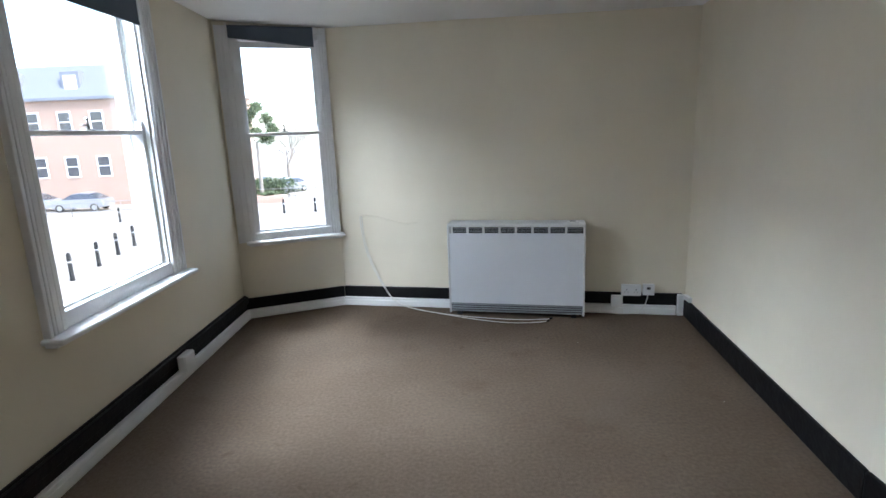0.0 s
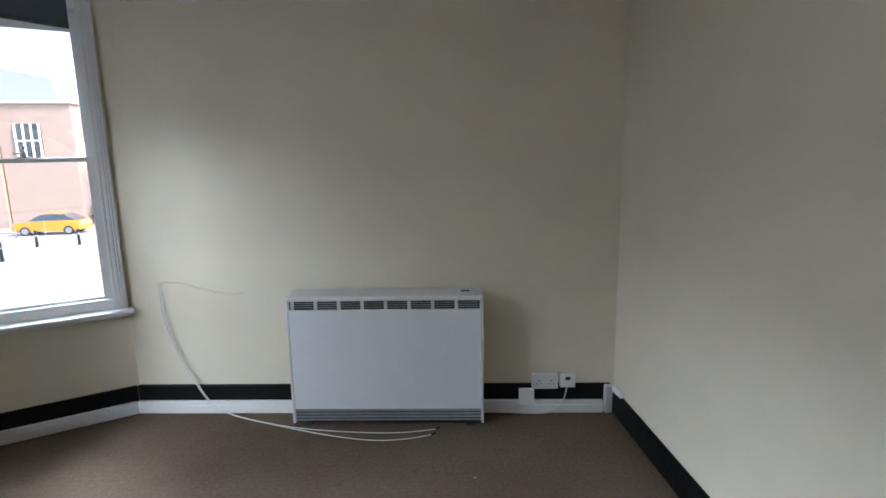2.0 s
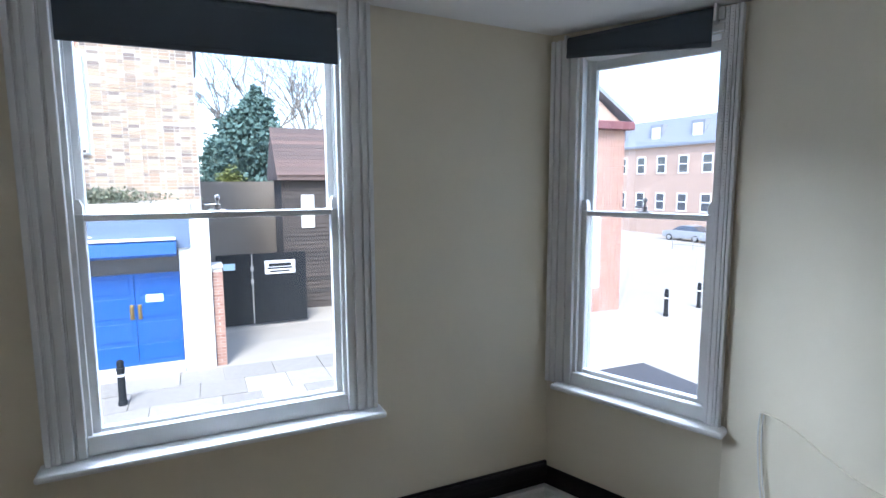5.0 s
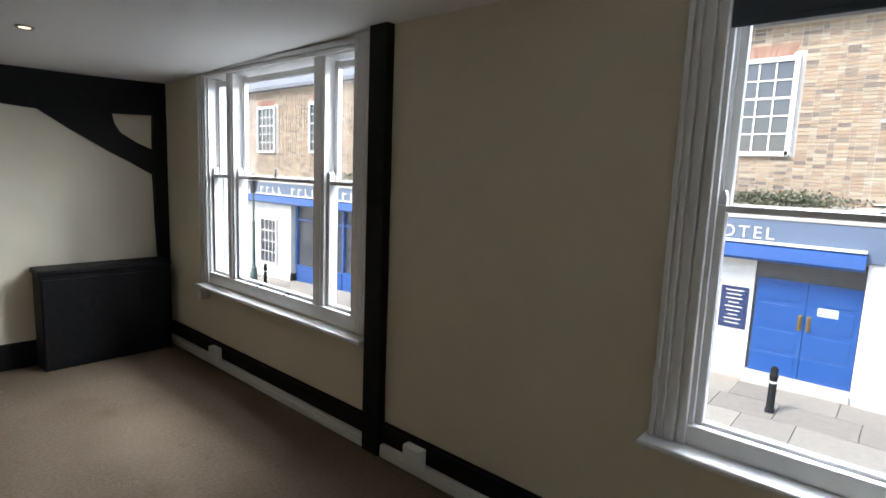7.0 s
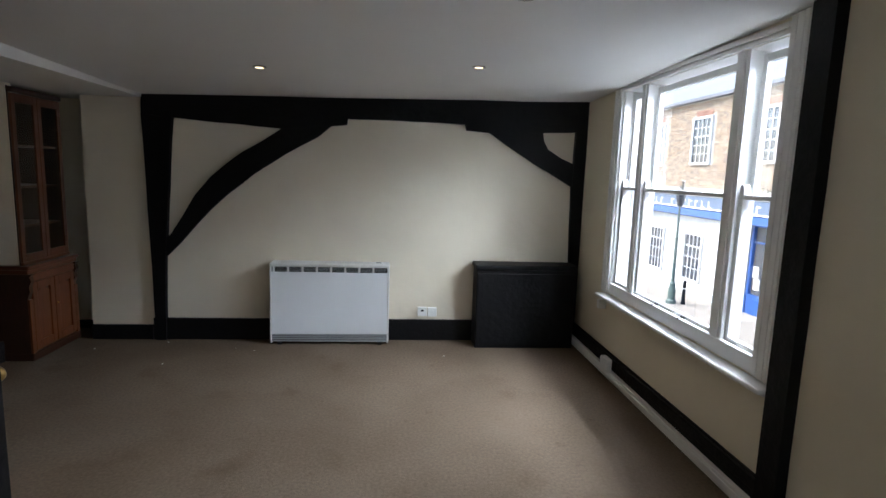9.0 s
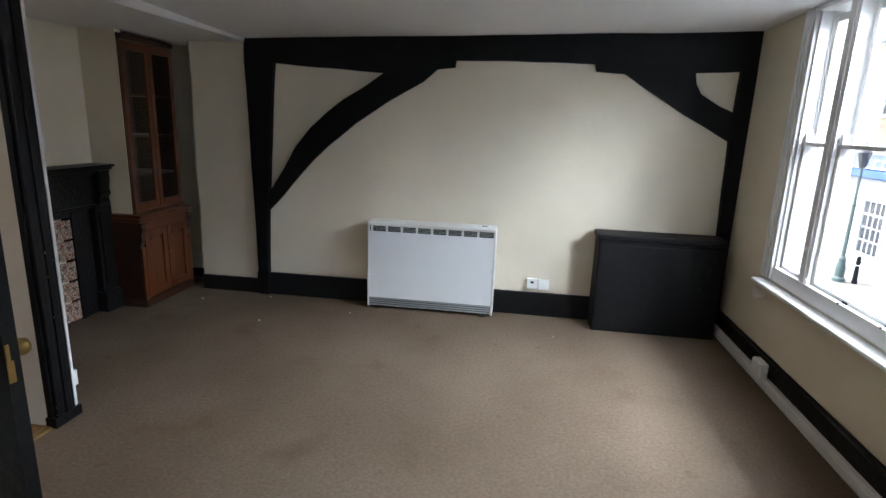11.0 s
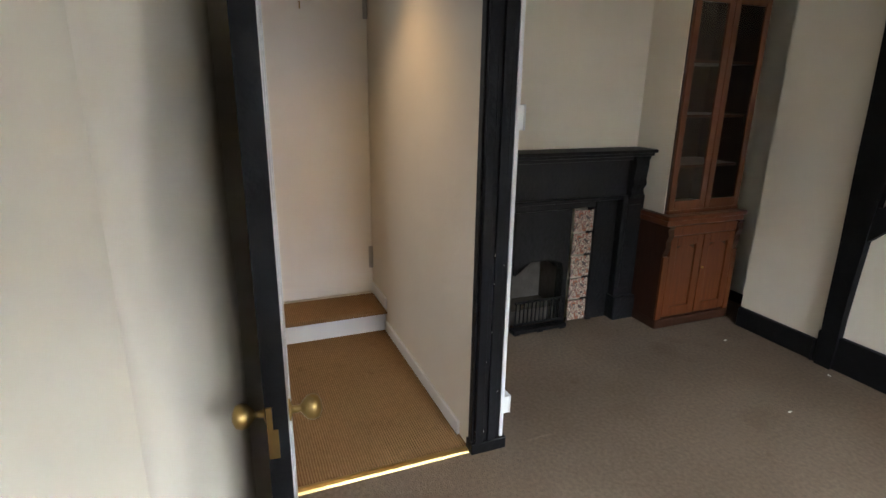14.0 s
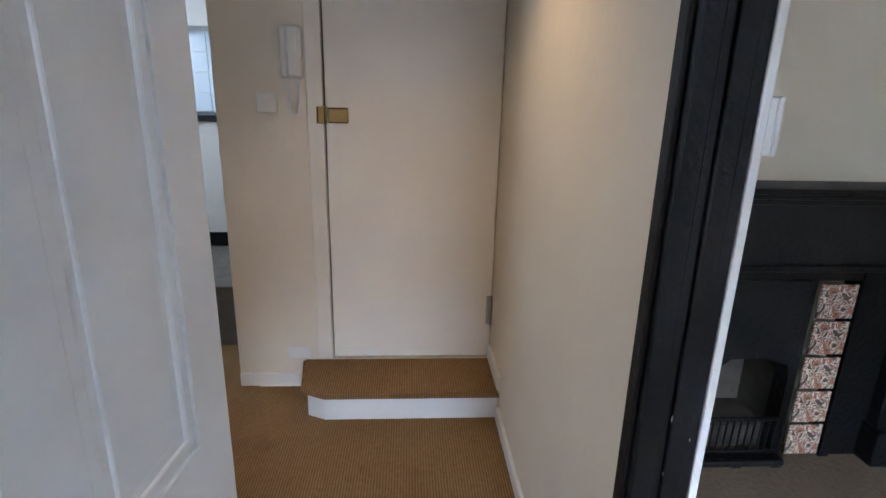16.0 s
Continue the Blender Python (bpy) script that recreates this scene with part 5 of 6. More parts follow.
for x in (-9.6, -4.6):
    bm = bmesh.new()
    for a, b in zip(ry, ry[1:]):
        v = [bm.verts.new(q) for q in ((x - 0.06, a, gz(a) - 0.1), (x + 0.06, a, gz(a) - 0.1), (x + 0.06, b, gz(b) - 0.1), (x - 0.06, b, gz(b) - 0.1), (x - 0.06, a, gz(a) + 0.09), (x + 0.06, a, gz(a) + 0.09), (x + 0.06, b, gz(b) + 0.09), (x - 0.06, b, gz(b) + 0.09))]
        for q in ((4, 5, 6, 7), (0, 1, 5, 4), (2, 3, 7, 6), (1, 2, 6, 5), (3, 0, 4, 7)):
            bm.faces.new([v[i] for i in q])
    tagged(part("kerb", bm, MORTAR), "grey stone kerb along the street", "kerb", kind="structure")

FX = -13.7                                # hotel front


def lay_bricks(name, parent, material, x, y0, y1, z0, z1, holes, normal=1, bl=0.215, bh=0.065, j=0.011):
    """Courses of bricks with recessed joints on a wall facing +x or -x, joined as one mesh."""
    vs, fs = [], []
    rng = random.Random(7)
    k, z = 0, z0
    while z + bh <= z1 + 1e-6:
        y, i = y0 - (0.0 if k % 2 else 0.11), 0
        while y < y1:
            ln = bl if (i + k) % 2 else 0.1025
            a, b = max(y, y0), min(y + ln, y1)
            if b - a > 0.03 and not any(h[0] < b and h[1] > a and h[2] < z + bh and h[3] > z for h in holes):
                xo = x + normal * (0.008 + rng.uniform(-0.002, 0.003))
                n = len(vs)
                vs += [(xo, a, z), (xo, b, z), (xo, b, z + bh), (xo, a, z + bh), (x - normal * 0.01, a, z), (x - normal * 0.01, b, z), (x - normal * 0.01, b, z + bh), (x - normal * 0.01, a, z + bh)]
                fs += [(n, n + 1, n + 2, n + 3), (n, n + 4, n + 5, n + 1), (n + 1, n + 5, n + 6, n + 2), (n + 2, n + 6, n + 7, n + 3), (n + 3, n + 7, n + 4, n)]
            y += ln + j
            i += 1
        z += bh + j
        k += 1
    me = bpy.data.meshes.new(name)
    me.from_pydata(vs, [], fs)
    me.materials.append(material)
    ob = new(name, me)
    ob.parent = parent
    return tagged(ob, kind="stuff")


def paned_window(parent, x, yc, z0, w, h, cols, rows, n=1, frame=0.10):
    """Small-paned sash window on a front facing n * x."""
    y0, y1 = yc - w / 2, yc + w / 2
    bm = bmesh.new()
    for a in ((y0 - frame, y0, z0 - frame * 0.8, z0 + h + frame), (y1, y1 + frame, z0 - frame * 0.8, z0 + h + frame), (y0, y1, z0 + h, z0 + h + frame), (y0 - 0.06, y1 + 0.06, z0 - frame, z0)):
        box(bm, *sorted((x - n * 0.06, x + n * 0.03)), *a)
    win = part("window", bm, RENDERW, parent, "white painted small-paned sash window")
    bm = bmesh.new()
    t = 0.017
    for i in range(1, cols):
        yy = y0 + w * i / cols
        box(bm, *sorted((x - n * 0.05, x - n * 0.005)), yy - t, yy + t, z0, z0 + h)
    for k in range(1, rows):
        zz = z0 + h * k / rows
        tt = t * (1.6 if k == rows // 2 + 1 else 1)
        box(bm, *sorted((x - n * 0.052, x - n * 0.007)), y0, y1, zz - tt, zz + tt)
    part("glazing_bars", bm, RENDERW, win)
    for i in range(cols):
        for k in range(rows):
            bm = bmesh.new()
            box(bm, *sorted((x - n * 0.045, x - n * 0.035)), y0 + w * i / cols + 0.005, y0 + w * (i + 1) / cols - 0.005, z0 + h * k / rows + 0.005, z0 + h * (k + 1) / rows - 0.005)
            part("pane", bm, DARKPANE, win)
    return win


hotel = thing("hotel_building", pose(0, 0, 0), "brown brick hotel with a blue shopfront and sash windows", "building")
wy = (-0.20, -4.25, -8.2, -12.2, -16.1, -20.2, -24.2)
holes = [(c - 0.78, c + 0.78, 2.26, 4.40) for c in wy]
bm = bmesh.new()
box(bm, FX - 6, FX, -30, 2.69, -4.4, 5.1)
part("wall", bm, MORTAR, hotel)
for c in wy:
    bm = bmesh.new()
    box(bm, FX - 0.001, FX + 0.004, c - 0.78, c + 0.78, 2.28, 4.38)
    part("window_reveal", bm, RENDERW, hotel)
lay_bricks("brickwork", hotel, BRICK, FX, -28, -1.4, 1.28, 5.05, holes)
lay_bricks("brickwork", hotel, BRICK, FX, 2.0, 2.69, 1.28, 3.0, [])
bm = bmesh.new()
prism(bm, [(FX + 0.28, 5.05), (FX + 0.30, 5.18), (FX - 2.8, 7.0), (FX - 6.2, 5.1)], -30, 2.8)
part("roof", bm, SLATE, hotel)
for c in wy:
    paned_window(hotel, FX + 0.07, c, 2.38, 1.30, 1.88, 4, 5)
    for k in range(11):
        bm = bmesh.new()
        t = (k - 5) * 0.105
        v = [(c + t * 1.0 - 0.046, 4.385), (c + t * 1.0 + 0.046, 4.385), (c + t * 1.22 + 0.056, 4.62), (c + t * 1.22 - 0.056, 4.62)]
        prism(bm, v, FX, FX + 0.016, axis="x")
        part("arch_brick", bm, REDBRICK, hotel)
# ledge with plants over the shopfront
bm = bmesh.new()
box(bm, FX, FX + 0.45, -28, 2.45, 0.92, 1.22, bevel=0.02)
part("ledge", bm, MORTAR, hotel, "weathered stone ledge")
bm = bmesh.new()
box(bm, FX + 0.30, FX + 0.42, -24.5, 2.40, 0.20, 0.92, bevel=0.01)
part("fascia", bm, BLUEPALE, hotel, "faded blue fascia board")
bm = bmesh.new()
prism(bm, [(FX + 0.40, 0.42), (FX + 0.62, 0.36), (FX + 0.66, 0.10), (FX + 0.60, 0.04), (FX + 0.40, 0.10)], -24.5, 2.12)
part("awning_box", bm, BLUE, hotel, "blue rolled awning box")
bm = bmesh.new()
box(bm, FX + 0.42, FX + 0.60, -24.5, 2.12, 0.40, 0.455, bevel=0.01)
part("awning_cover", bm, RENDERW, hotel, "pale metal awning cover")
# white piers and wall at pavement level
bm = bmesh.new()
box(bm, FX, FX + 0.36, 2.16, 2.82, gz(2) - 0.2, 0.98, bevel=0.01)
part("pier", bm, RENDERW, hotel, "white rendered pier")
bm = bmesh.new()
box(bm, FX, FX + 0.12, -0.62, 0.20, -3.0, 0.2, bevel=0.01)
part("pier", bm, RENDERW, hotel, "white rendered pier")
bm = bmesh.new()
box(bm, FX, FX + 0.30, -28, -17.9, -4.2, 0.2, bevel=0.01)
part("rendered_wall", bm, RENDERW, hotel, "white rendered ground floor")
bm = bmesh.new()
box(bm, FX, FX + 0.38, -18.7, -17.7, -4.2, 0.2, bevel=0.01)
box(bm, FX, FX + 0.42, -28, -17.7, -4.2, -2.98, bevel=0.01)
part("rendered_plinth", bm, RENDERW, hotel, "white rendered pier and plinth")
for c in (-19.55, -22.8, -26.0):
    paned_window(hotel, FX + 0.37, c, -2.72, 1.25, 1.95, 4, 4, frame=0.08)
# shopfront: blue stall risers, dark glass, mullions and doors
bm = bmesh.new()
box(bm, FX, FX + 0.06, -17.7, -0.62, -4.0, 0.2)
part("shop_glass", bm, DARKPANE, hotel, "dark shop window glass")
yy = -17.6
while yy < -2.2:
    base = gz(yy)
    bm = bmesh.new()
    box(bm, FX + 0.06, FX + 0.16, yy, yy + 1.55, base - 0.1, base + 0.75, bevel=0.01)
    box(bm, FX + 0.15, FX + 0.18, yy + 0.12, yy + 1.43, base + 0.15, base + 0.62, bevel=0.008)
    part("stall_riser", bm, BLUE, hotel, "blue panelled stall riser")
    bm = bmesh.new()
    box(bm, FX + 0.05, FX + 0.17, yy - 0.05, yy + 0.06, base + 0.7, 0.2, bevel=0.006)
    box(bm, FX + 0.05, FX + 0.14, yy + 0.06, yy + 1.5, -0.62, -0.56)
    part("mullion", bm, BLUE, hotel, "blue painted mullion")
    yy += 1.62
for a, z, col in ((-15.9, -1.9, RENDERW), (-15.8, -2.35, RENDERW), (-12.6, -2.0, RENDERW), (-9.4, -1.7, NAVY)):
    bm = bmesh.new()
    box(bm, FX + 0.062, FX + 0.07, a, a + 0.32, z, z + 0.42)
    part("notice", bm, col, hotel, "paper notice in the shop window")
# double entrance doors
bm = bmesh.new()
box(bm, FX - 0.02, FX + 0.05, 0.20, 2.16, -3.0, 0.1)
part("door_recess", bm, DARKPANE, hotel, "dark glass over the doors")
for a, b in ((0.26, 1.205), (1.215, 2.14)):
    bm = bmesh.new()
    box(bm, FX + 0.05, FX + 0.10, a, b, -2.50, -0.38, bevel=0.006)
    d = part("entrance_door", bm, BLUE, hotel, "bright blue panelled double door")
    for za, zb in ((-2.38, -2.02), (-1.92, -1.50), (-1.38, -0.92), (-0.82, -0.48)):
        bm = bmesh.new()
        box(bm, FX + 0.10, FX + 0.115, a + 0.10, b - 0.10, za, zb, bevel=0.006)
        part("panel", bm, BLUE, d)
for yk in (1.13, 1.29):
    bm = bmesh.new()
    box(bm, FX + 0.10, FX + 0.125, yk - 0.04, yk + 0.04, -1.42, -1.08, bevel=0.01)
    cyl(bm, (FX + 0.16, yk, -1.38), (FX + 0.16, yk, -1.12), 0.015, seg=8)
    part("door_pull", bm, BRASS, hotel, "brass pull handle")
bm = bmesh.new()
box(bm, FX + 0.116, FX + 0.12, 1.42, 1.78, -1.04, -0.86)
part("door_notice", bm, mat("pale_blue_notice", (0.45, 0.6, 0.66), rough=0.5), hotel, "pale blue notice")
bm = bmesh.new()
box(bm, FX, FX + 0.45, 0.20, 2.16, -3.0, -2.50, bevel=0.01)
part("door_step", bm, MORTAR, hotel, "stone door step")
bm = bmesh.new()
box(bm, FX + 0.12, FX + 0.15, -0.45, 0.12, -1.62, -0.66, bevel=0.006)
board = part("notice_board", bm, NAVY, hotel, "navy notice board with white text lines")
for k, w in enumerate((0.38, 0.30, 0.34, 0.22, 0.36, 0.28, 0.20, 0.34, 0.3)):
    bm = bmesh.new()
    box(bm, FX + 0.15, FX + 0.154, -0.165 - w / 2, -0.165 + w / 2, -0.76 - k * 0.095, -0.735 - k * 0.095)
    part("text_line", bm, GOLD, board)


def lettering(txt, m, size, material, name, parent):
    cu = bpy.data.curves.new(name, "FONT")
    cu.body = txt
    cu.size = size
    cu.extrude = 0.01
    cu.align_x = "LEFT"
    cu.space_character = 1.3
    cu.materials.append(material)
    ob = new(name, cu)
    ob.parent = parent
    ob.matrix_world = m
    return ob


fm = Matrix(((0, 0, 1, FX + 0.43), (1, 0, 0, 0), (0, 1, 0, 0), (0, 0, 0, 1)))
lettering("HOTEL", Matrix.Translation((0, -0.86, 0.50)) @ fm, 0.37, GOLD, "sign_letters", hotel)
x = -23.6
for w in (0.3, 0.22, 0.26, 0.0, 0.3, 0.28, 0.3, 0.3, 0.26, 0.24, 0.22, 0.0, 0.3, 0.3, 0.22, 0.26, 0.28, 0.0, 0.26, 0.3, 0.24):
    if w:
        bm = bmesh.new()
        box(bm, FX + 0.42, FX + 0.435, x, x + w * 0.3, 0.48, 0.76)
        box(bm, FX + 0.42, FX + 0.435, x + w * 0.3, x + w * 0.9, 0.48 + 0.2 * (w > 0.25), 0.54 + 0.2 * (w > 0.25))
        part("letter_shape", bm, GOLD, hotel)
    x += 0.50


def leaf_cloud(name, material, centre, rx, ry, rz, n, size, seed, parent=None, hollow=0.35):
    """Clump of small leaf faces, uneven outline."""
    rng = random.Random(seed)
    vs, fs = [], []
    for _ in range(n):
        d = Vector((rng.gauss(0, 1), rng.gauss(0, 1), rng.gauss(0, 1))).normalized()
        r = rng.uniform(hollow, 1) ** 0.6 * (0.75 + 0.45 * noise.noise(d * 2.3 + Vector((seed, 0, 0))))
        c = Vector((centre[0] + d.x * rx * r, centre[1] + d.y * ry * r, centre[2] + d.z * rz * r))
        u = Vector((rng.gauss(0, 1), rng.gauss(0, 1), rng.gauss(0, 1))).normalized() * size * rng.uniform(0.6, 1.3)
        w = u.cross(Vector((rng.gauss(0, 1), rng.gauss(0, 1), rng.gauss(0, 1)))).normalized() * size * 0.55
        k = len(vs)
        vs += [tuple(c - u), tuple(c + w), tuple(c + u), tuple(c - w)]
        fs.append((k, k + 1, k + 2, k + 3))
    me = bpy.data.meshes.new(name)
    me.from_pydata(vs, [], fs)
    me.materials.append(material)
    ob = new(name, me)
    if parent is not None:
        ob.parent = parent
    return ob


def branch(bm, a, d, ln, r, depth, rng):
    b = a + d * ln
    cyl(bm, a, b, r, r * 0.68, seg=5, caps=False)
    if depth == 0:
        return
    for _ in range(rng.choice((2, 3, 3))):
        nd = (d + Vector((rng.gauss(0, 0.42), rng.gauss(0, 0.42), rng.gauss(0.08, 0.25)))).normalized()
        branch(bm, a + d * ln * rng.uniform(0.7, 1.0), nd, ln * rng.uniform(0.6, 0.82), r * 0.6, depth - 1, rng)


def bare_tree(x, y, h, seed, label):
    z = gz(y)
    t = thing("tree", pose(x, y, z), label, "tree")
    rng = random.Random(seed)
    bm = bmesh.new()
    cyl(bm, (0, 0, -0.3), (0, 0, h * 0.28), h * 0.028, h * 0.02, seg=9)
    part("trunk", bm, BARK, t)
    bm = bmesh.new()
    for _ in range(4):
        d = Vector((rng.gauss(0, 0.35), rng.gauss(0, 0.35), 1)).normalized()
        branch(bm, Vector((0, 0, h * 0.25)), d, h * 0.24, h * 0.009, 5, rng)
    part("crown", bm, BARK, t, "bare winter branches")
    return t


ivy = leaf_cloud("ledge_plants", IVY, (FX + 0.3, -7.6, 1.36), 0.25, 11.5, 0.30, 5200, 0.05, 3, hollow=0.0)
tagged(ivy, "trailing plants growing along the stone ledge", "plants", kind="stuff")
ivy2 = leaf_cloud("ledge_plants", IVY, (FX + 0.3, 0.4, 1.36), 0.22, 2.1, 0.26, 1700, 0.045, 5, hollow=0.0)
tagged(ivy2, "pale trailing plants on the ledge over the hotel door", "plants", kind="stuff")

# yard gates, pier, old wall and outbuilding
gp = thing("gate_pier", pose(0, 0, 0), "red brick gate pier with a stone cap", "pier")
bm = bmesh.new()
box(bm, FX - 0.30, FX + 0.24, 2.84, 3.06, gz(3) - 0.2, -0.36)
part("core", bm, MORTAR, gp)
bm = bmesh.new()
box(bm, FX - 0.33, FX + 0.27, 2.82, 3.08, -0.36, -0.26, bevel=0.03)
part("cap", bm, MORTAR, gp)
for k in range(30):
    zz = gz(3) + 0.01 + k * 0.076
    if zz > -0.42:
        break
    for a, b in (((2.835, 2.94), (2.955, 3.065)) if k % 2 else ((2.835, 3.065),)):
        bm = bmesh.new()
        box(bm, FX + 0.236, FX + 0.25, a, b, zz, zz + 0.065)
        part("brick", bm, REDBRICK, gp)
GX = -17.0
gt = thing("yard_gates", pose(0, 0, 0), "tall black boarded double yard gates", "gate")
for a, b in ((3.02, 4.02), (4.05, 5.65)):
    bm = bmesh.new()
    box(bm, GX - 0.06, GX - 0.02, a, b, gz(4) + 0.06, -0.50)
    lf = part("gate_leaf", bm, GATE, gt)
    y = a
    while y < b - 0.05:
        bm = bmesh.new()
        box(bm, GX - 0.02, GX, y + 0.004, min(y + 0.14, b), gz(4) + 0.06, -0.48, bevel=0.004)
        part("board", bm, GATE, lf)
        y += 0.145
bm = bmesh.new()
box(bm, GX, GX + 0.02, 4.02, 4.05, gz(4) + 0.06, -0.5)
for zz in (-1.0, -1.4):
    box(bm, GX, GX + 0.04, 3.98, 4.08, zz, zz + 0.12, bevel=0.008)
part("gate_bolt", bm, STEEL, gt, "dull steel bolts")
bm = bmesh.new()
box(bm, GX + 0.002, GX + 0.02, 4.40, 5.32, -1.14, -0.72, bevel=0.005)
sg = part("sign_board", bm, RENDERW, gt, "white sign with black text bars")
for k, (a, b, h) in enumerate(((4.52, 5.2, 0.10), (4.48, 5.24, 0.05), (4.55, 5.15, 0.05))):
    bm = bmesh.new()
    box(bm, GX + 0.02, GX + 0.024, a, b, -0.86 - k * 0.10 - h / 2, -0.86 - k * 0.10 + h / 2)
    part("text_bar", bm, GATE, sg)
bm = bmesh.new()
box(bm, GX + 0.002, GX + 0.012, 3.22, 3.55, -0.95, -0.75)
part("small_notice", bm, mat("pale_blue_card", (0.45, 0.6, 0.66), rough=0.5), gt, "small pale blue notice")
bm = bmesh.new()
box(bm, -22.4, -22.0, 2.0, 9.0, -3.2, 1.72)
tagged(part("garden_wall", bm, FLINT), "old stained garden wall behind the yard", "wall")
ob_ = thing("outbuilding", pose(0, 0, 0), "dark weatherboarded outbuilding with a tiled roof", "building")
bm = bmesh.new()
box(bm, -21, -18.9, 5.30, 10.5, -3.0, 1.9)
part("wall", bm, BOARD, ob_)
for k in range(32):
    zz = -2.8 + k * 0.145
    bm = bmesh.new()
    prism(bm, [(-18.90, zz + 0.15), (-18.90, zz), (-18.86, zz), (-18.885, zz + 0.15)], 5.26, 10.5)
    part("weatherboard", bm, BOARD, ob_)
bm = bmesh.new()
prism(bm, [(-18.6, 1.75), (-18.6, 1.88), (-20.0, 3.5), (-21.3, 1.9), (-21.3, 1.75)], 5.1, 10.8)
rf = part("roof", bm, ROOFTILE, ob_, "brown clay tile roof")
for k in range(12):
    u = k / 12
    bm = bmesh.new()
    xa, za = -18.58 - 1.4 * u, 1.89 + 1.62 * u
    prism(bm, [(xa, za), (xa - 0.16, za + 0.20), (xa - 0.16, za + 0.24), (xa + 0.02, za + 0.04)], 5.08, 10.82)
    part("tile_course", bm, ROOFTILE, rf)
bm = bmesh.new()
box(bm, -18.88, -18.83, 5.9, 6.35, 0.1, 1.25, bevel=0.01)
part("white_shutter", bm, RENDERW, ob_, "white painted shutter")
cf = thing("conifer", pose(-29, 5.5, gz(5.5)), "dense dark green conifer behind a wall", "tree")
bm = bmesh.new()
cyl(bm, (0, 0, -0.2), (0, 0, 9.5), 0.25, 0.03, seg=8)
part("trunk", bm, BARK, cf)
rng = random.Random(11)
for k in range(16):
    u = k / 15
    rr = 3.8 * (1 - u) ** 0.7 + 0.4
    leaf_cloud("crown", LEAFDARK, (rng.uniform(-0.3, 0.3), rng.uniform(-0.35, 0.35), 3.3 + u * 5.2), rr, rr, 1.0, 1700, 0.145, 20 + k, cf, hollow=0.1)
cf2 = thing("evergreen_shrub", pose(-27, 3.6, gz(4)), "dark evergreen shrub beside a brick house", "shrub")
leaf_cloud("crown", LEAFDARK, (0, 0, 4.6), 1.3, 1.1, 2.9, 5200, 0.11, 61, cf2, hollow=0.0)
bm = bmesh.new()
cyl(bm, (0, 0, -0.2), (0, 0, 4.0), 0.14, 0.06, seg=7)
part("trunk", bm, BARK, cf2)
sb = thing("yellow_shrub", pose(-23.4, 3.9, gz(4)), "yellow-green shrub showing over the garden wall", "shrub")
leaf_cloud("crown", LEAFY, (0, 0, 4.4), 0.5, 0.8, 0.9, 900, 0.07, 71, sb, hollow=0.0)
bm = bmesh.new()
cyl(bm, (0, 0, -0.2), (0, 0, 4.0), 0.06, 0.03, seg=6)
part("trunk", bm, BARK, sb)
bare_tree(-36, 6.5, 15, 5, "tall bare winter tree behind the yard")
bare_tree(-40, 11.5, 16, 9, "bare winter tree with spreading branches")
bare_tree(-34, 9.8, 13, 14, "bare winter tree beyond a garden wall")


# ---- bollards, lamp post, railings ----
def bollard(x, y, h=0.95, label="black cast iron bollard with a pale band"):
    b = thing("bollard", pose(x, y, gz(y)), label, "bollard", "street bollards")
    s = h / 0.95
    bm = bmesh.new()
    lathe(bm, [(0.085, -0.1), (0.085, 0.10 * s), (0.07, 0.13 * s), (0.066, 0.70 * s), (0.078, 0.73 * s), (0.078, 0.78 * s), (0.06, 0.80 * s), (0.068, 0.86 * s), (0.06, 0.92 * s), (0.02, 0.95 * s)], seg=14)
    part("post", bm, GATE, b, smooth=False)
    bm = bmesh.new()
    lathe(bm, [(0.069, 0.62 * s), (0.070, 0.62 * s), (0.070, 0.66 * s), (0.069, 0.66 * s)], seg=14)
    part("band", bm, RENDERW, b, "pale reflective band")
    return b


for x, y in ((-11.75, 1.05), (-11.75, -3.4), (-11.75, -8.0), (-11.75, -12.6), (-11.9, -17.4), (-13.0, 17.0), (-13.6, 19.3), (-14.3, 21.6), (-14.9, 23.8), (-15.6, 26.3), (-16.3, 29.0)):
    bollard(x, y)
for k in range(7):
    bollard(-21.5 + k * 2.0, 33.5 + k * 0.35)
lp = thing("lamp_post", pose(-11.5, -17.6, gz(-17.6)), "ornate dark green lamp post with a lantern", "lamp post")
bm = bmesh.new()
lathe(bm, [(0.20, 0), (0.20, 0.12), (0.14, 0.18), (0.15, 0.5), (0.11, 0.75), (0.13, 0.8), (0.07, 0.9), (0.06, 2.6), (0.085, 2.65), (0.05, 2.75), (0.04, 3.9)], seg=14)
# green made paler, the window glare over the post being put into its colour
part("column", bm, mat("green_paint_glare_paled", (0.10, 0.14, 0.12), rough=0.5, var=0.2), lp)
bm = bmesh.new()
lathe(bm, [(0.10, 3.9), (0.20, 4.35), (0.22, 4.38), (0.08, 4.55), (0.02, 4.7)], seg=8)
part("lantern", bm, DARKPANE, lp, "glazed lantern")

# ---- buildings beyond the corner ----
cb = thing("corner_building", pose(0, 0, 0), "red brick corner house with dark cornice and gable", "building")
CX = -14.4
bm = bmesh.new()
box(bm, CX - 8, CX, 8.6, 16.2, -3.4, 3.6)
part("wall", bm, MORTAR, cb)
holes2 = [(9.2, 10.6, -2.0, 0.6), (11.2, 13.0, -2.0, 0.6), (13.6, 15.2, -2.0, 0.6), (9.6, 10.8, 1.2, 2.9)]
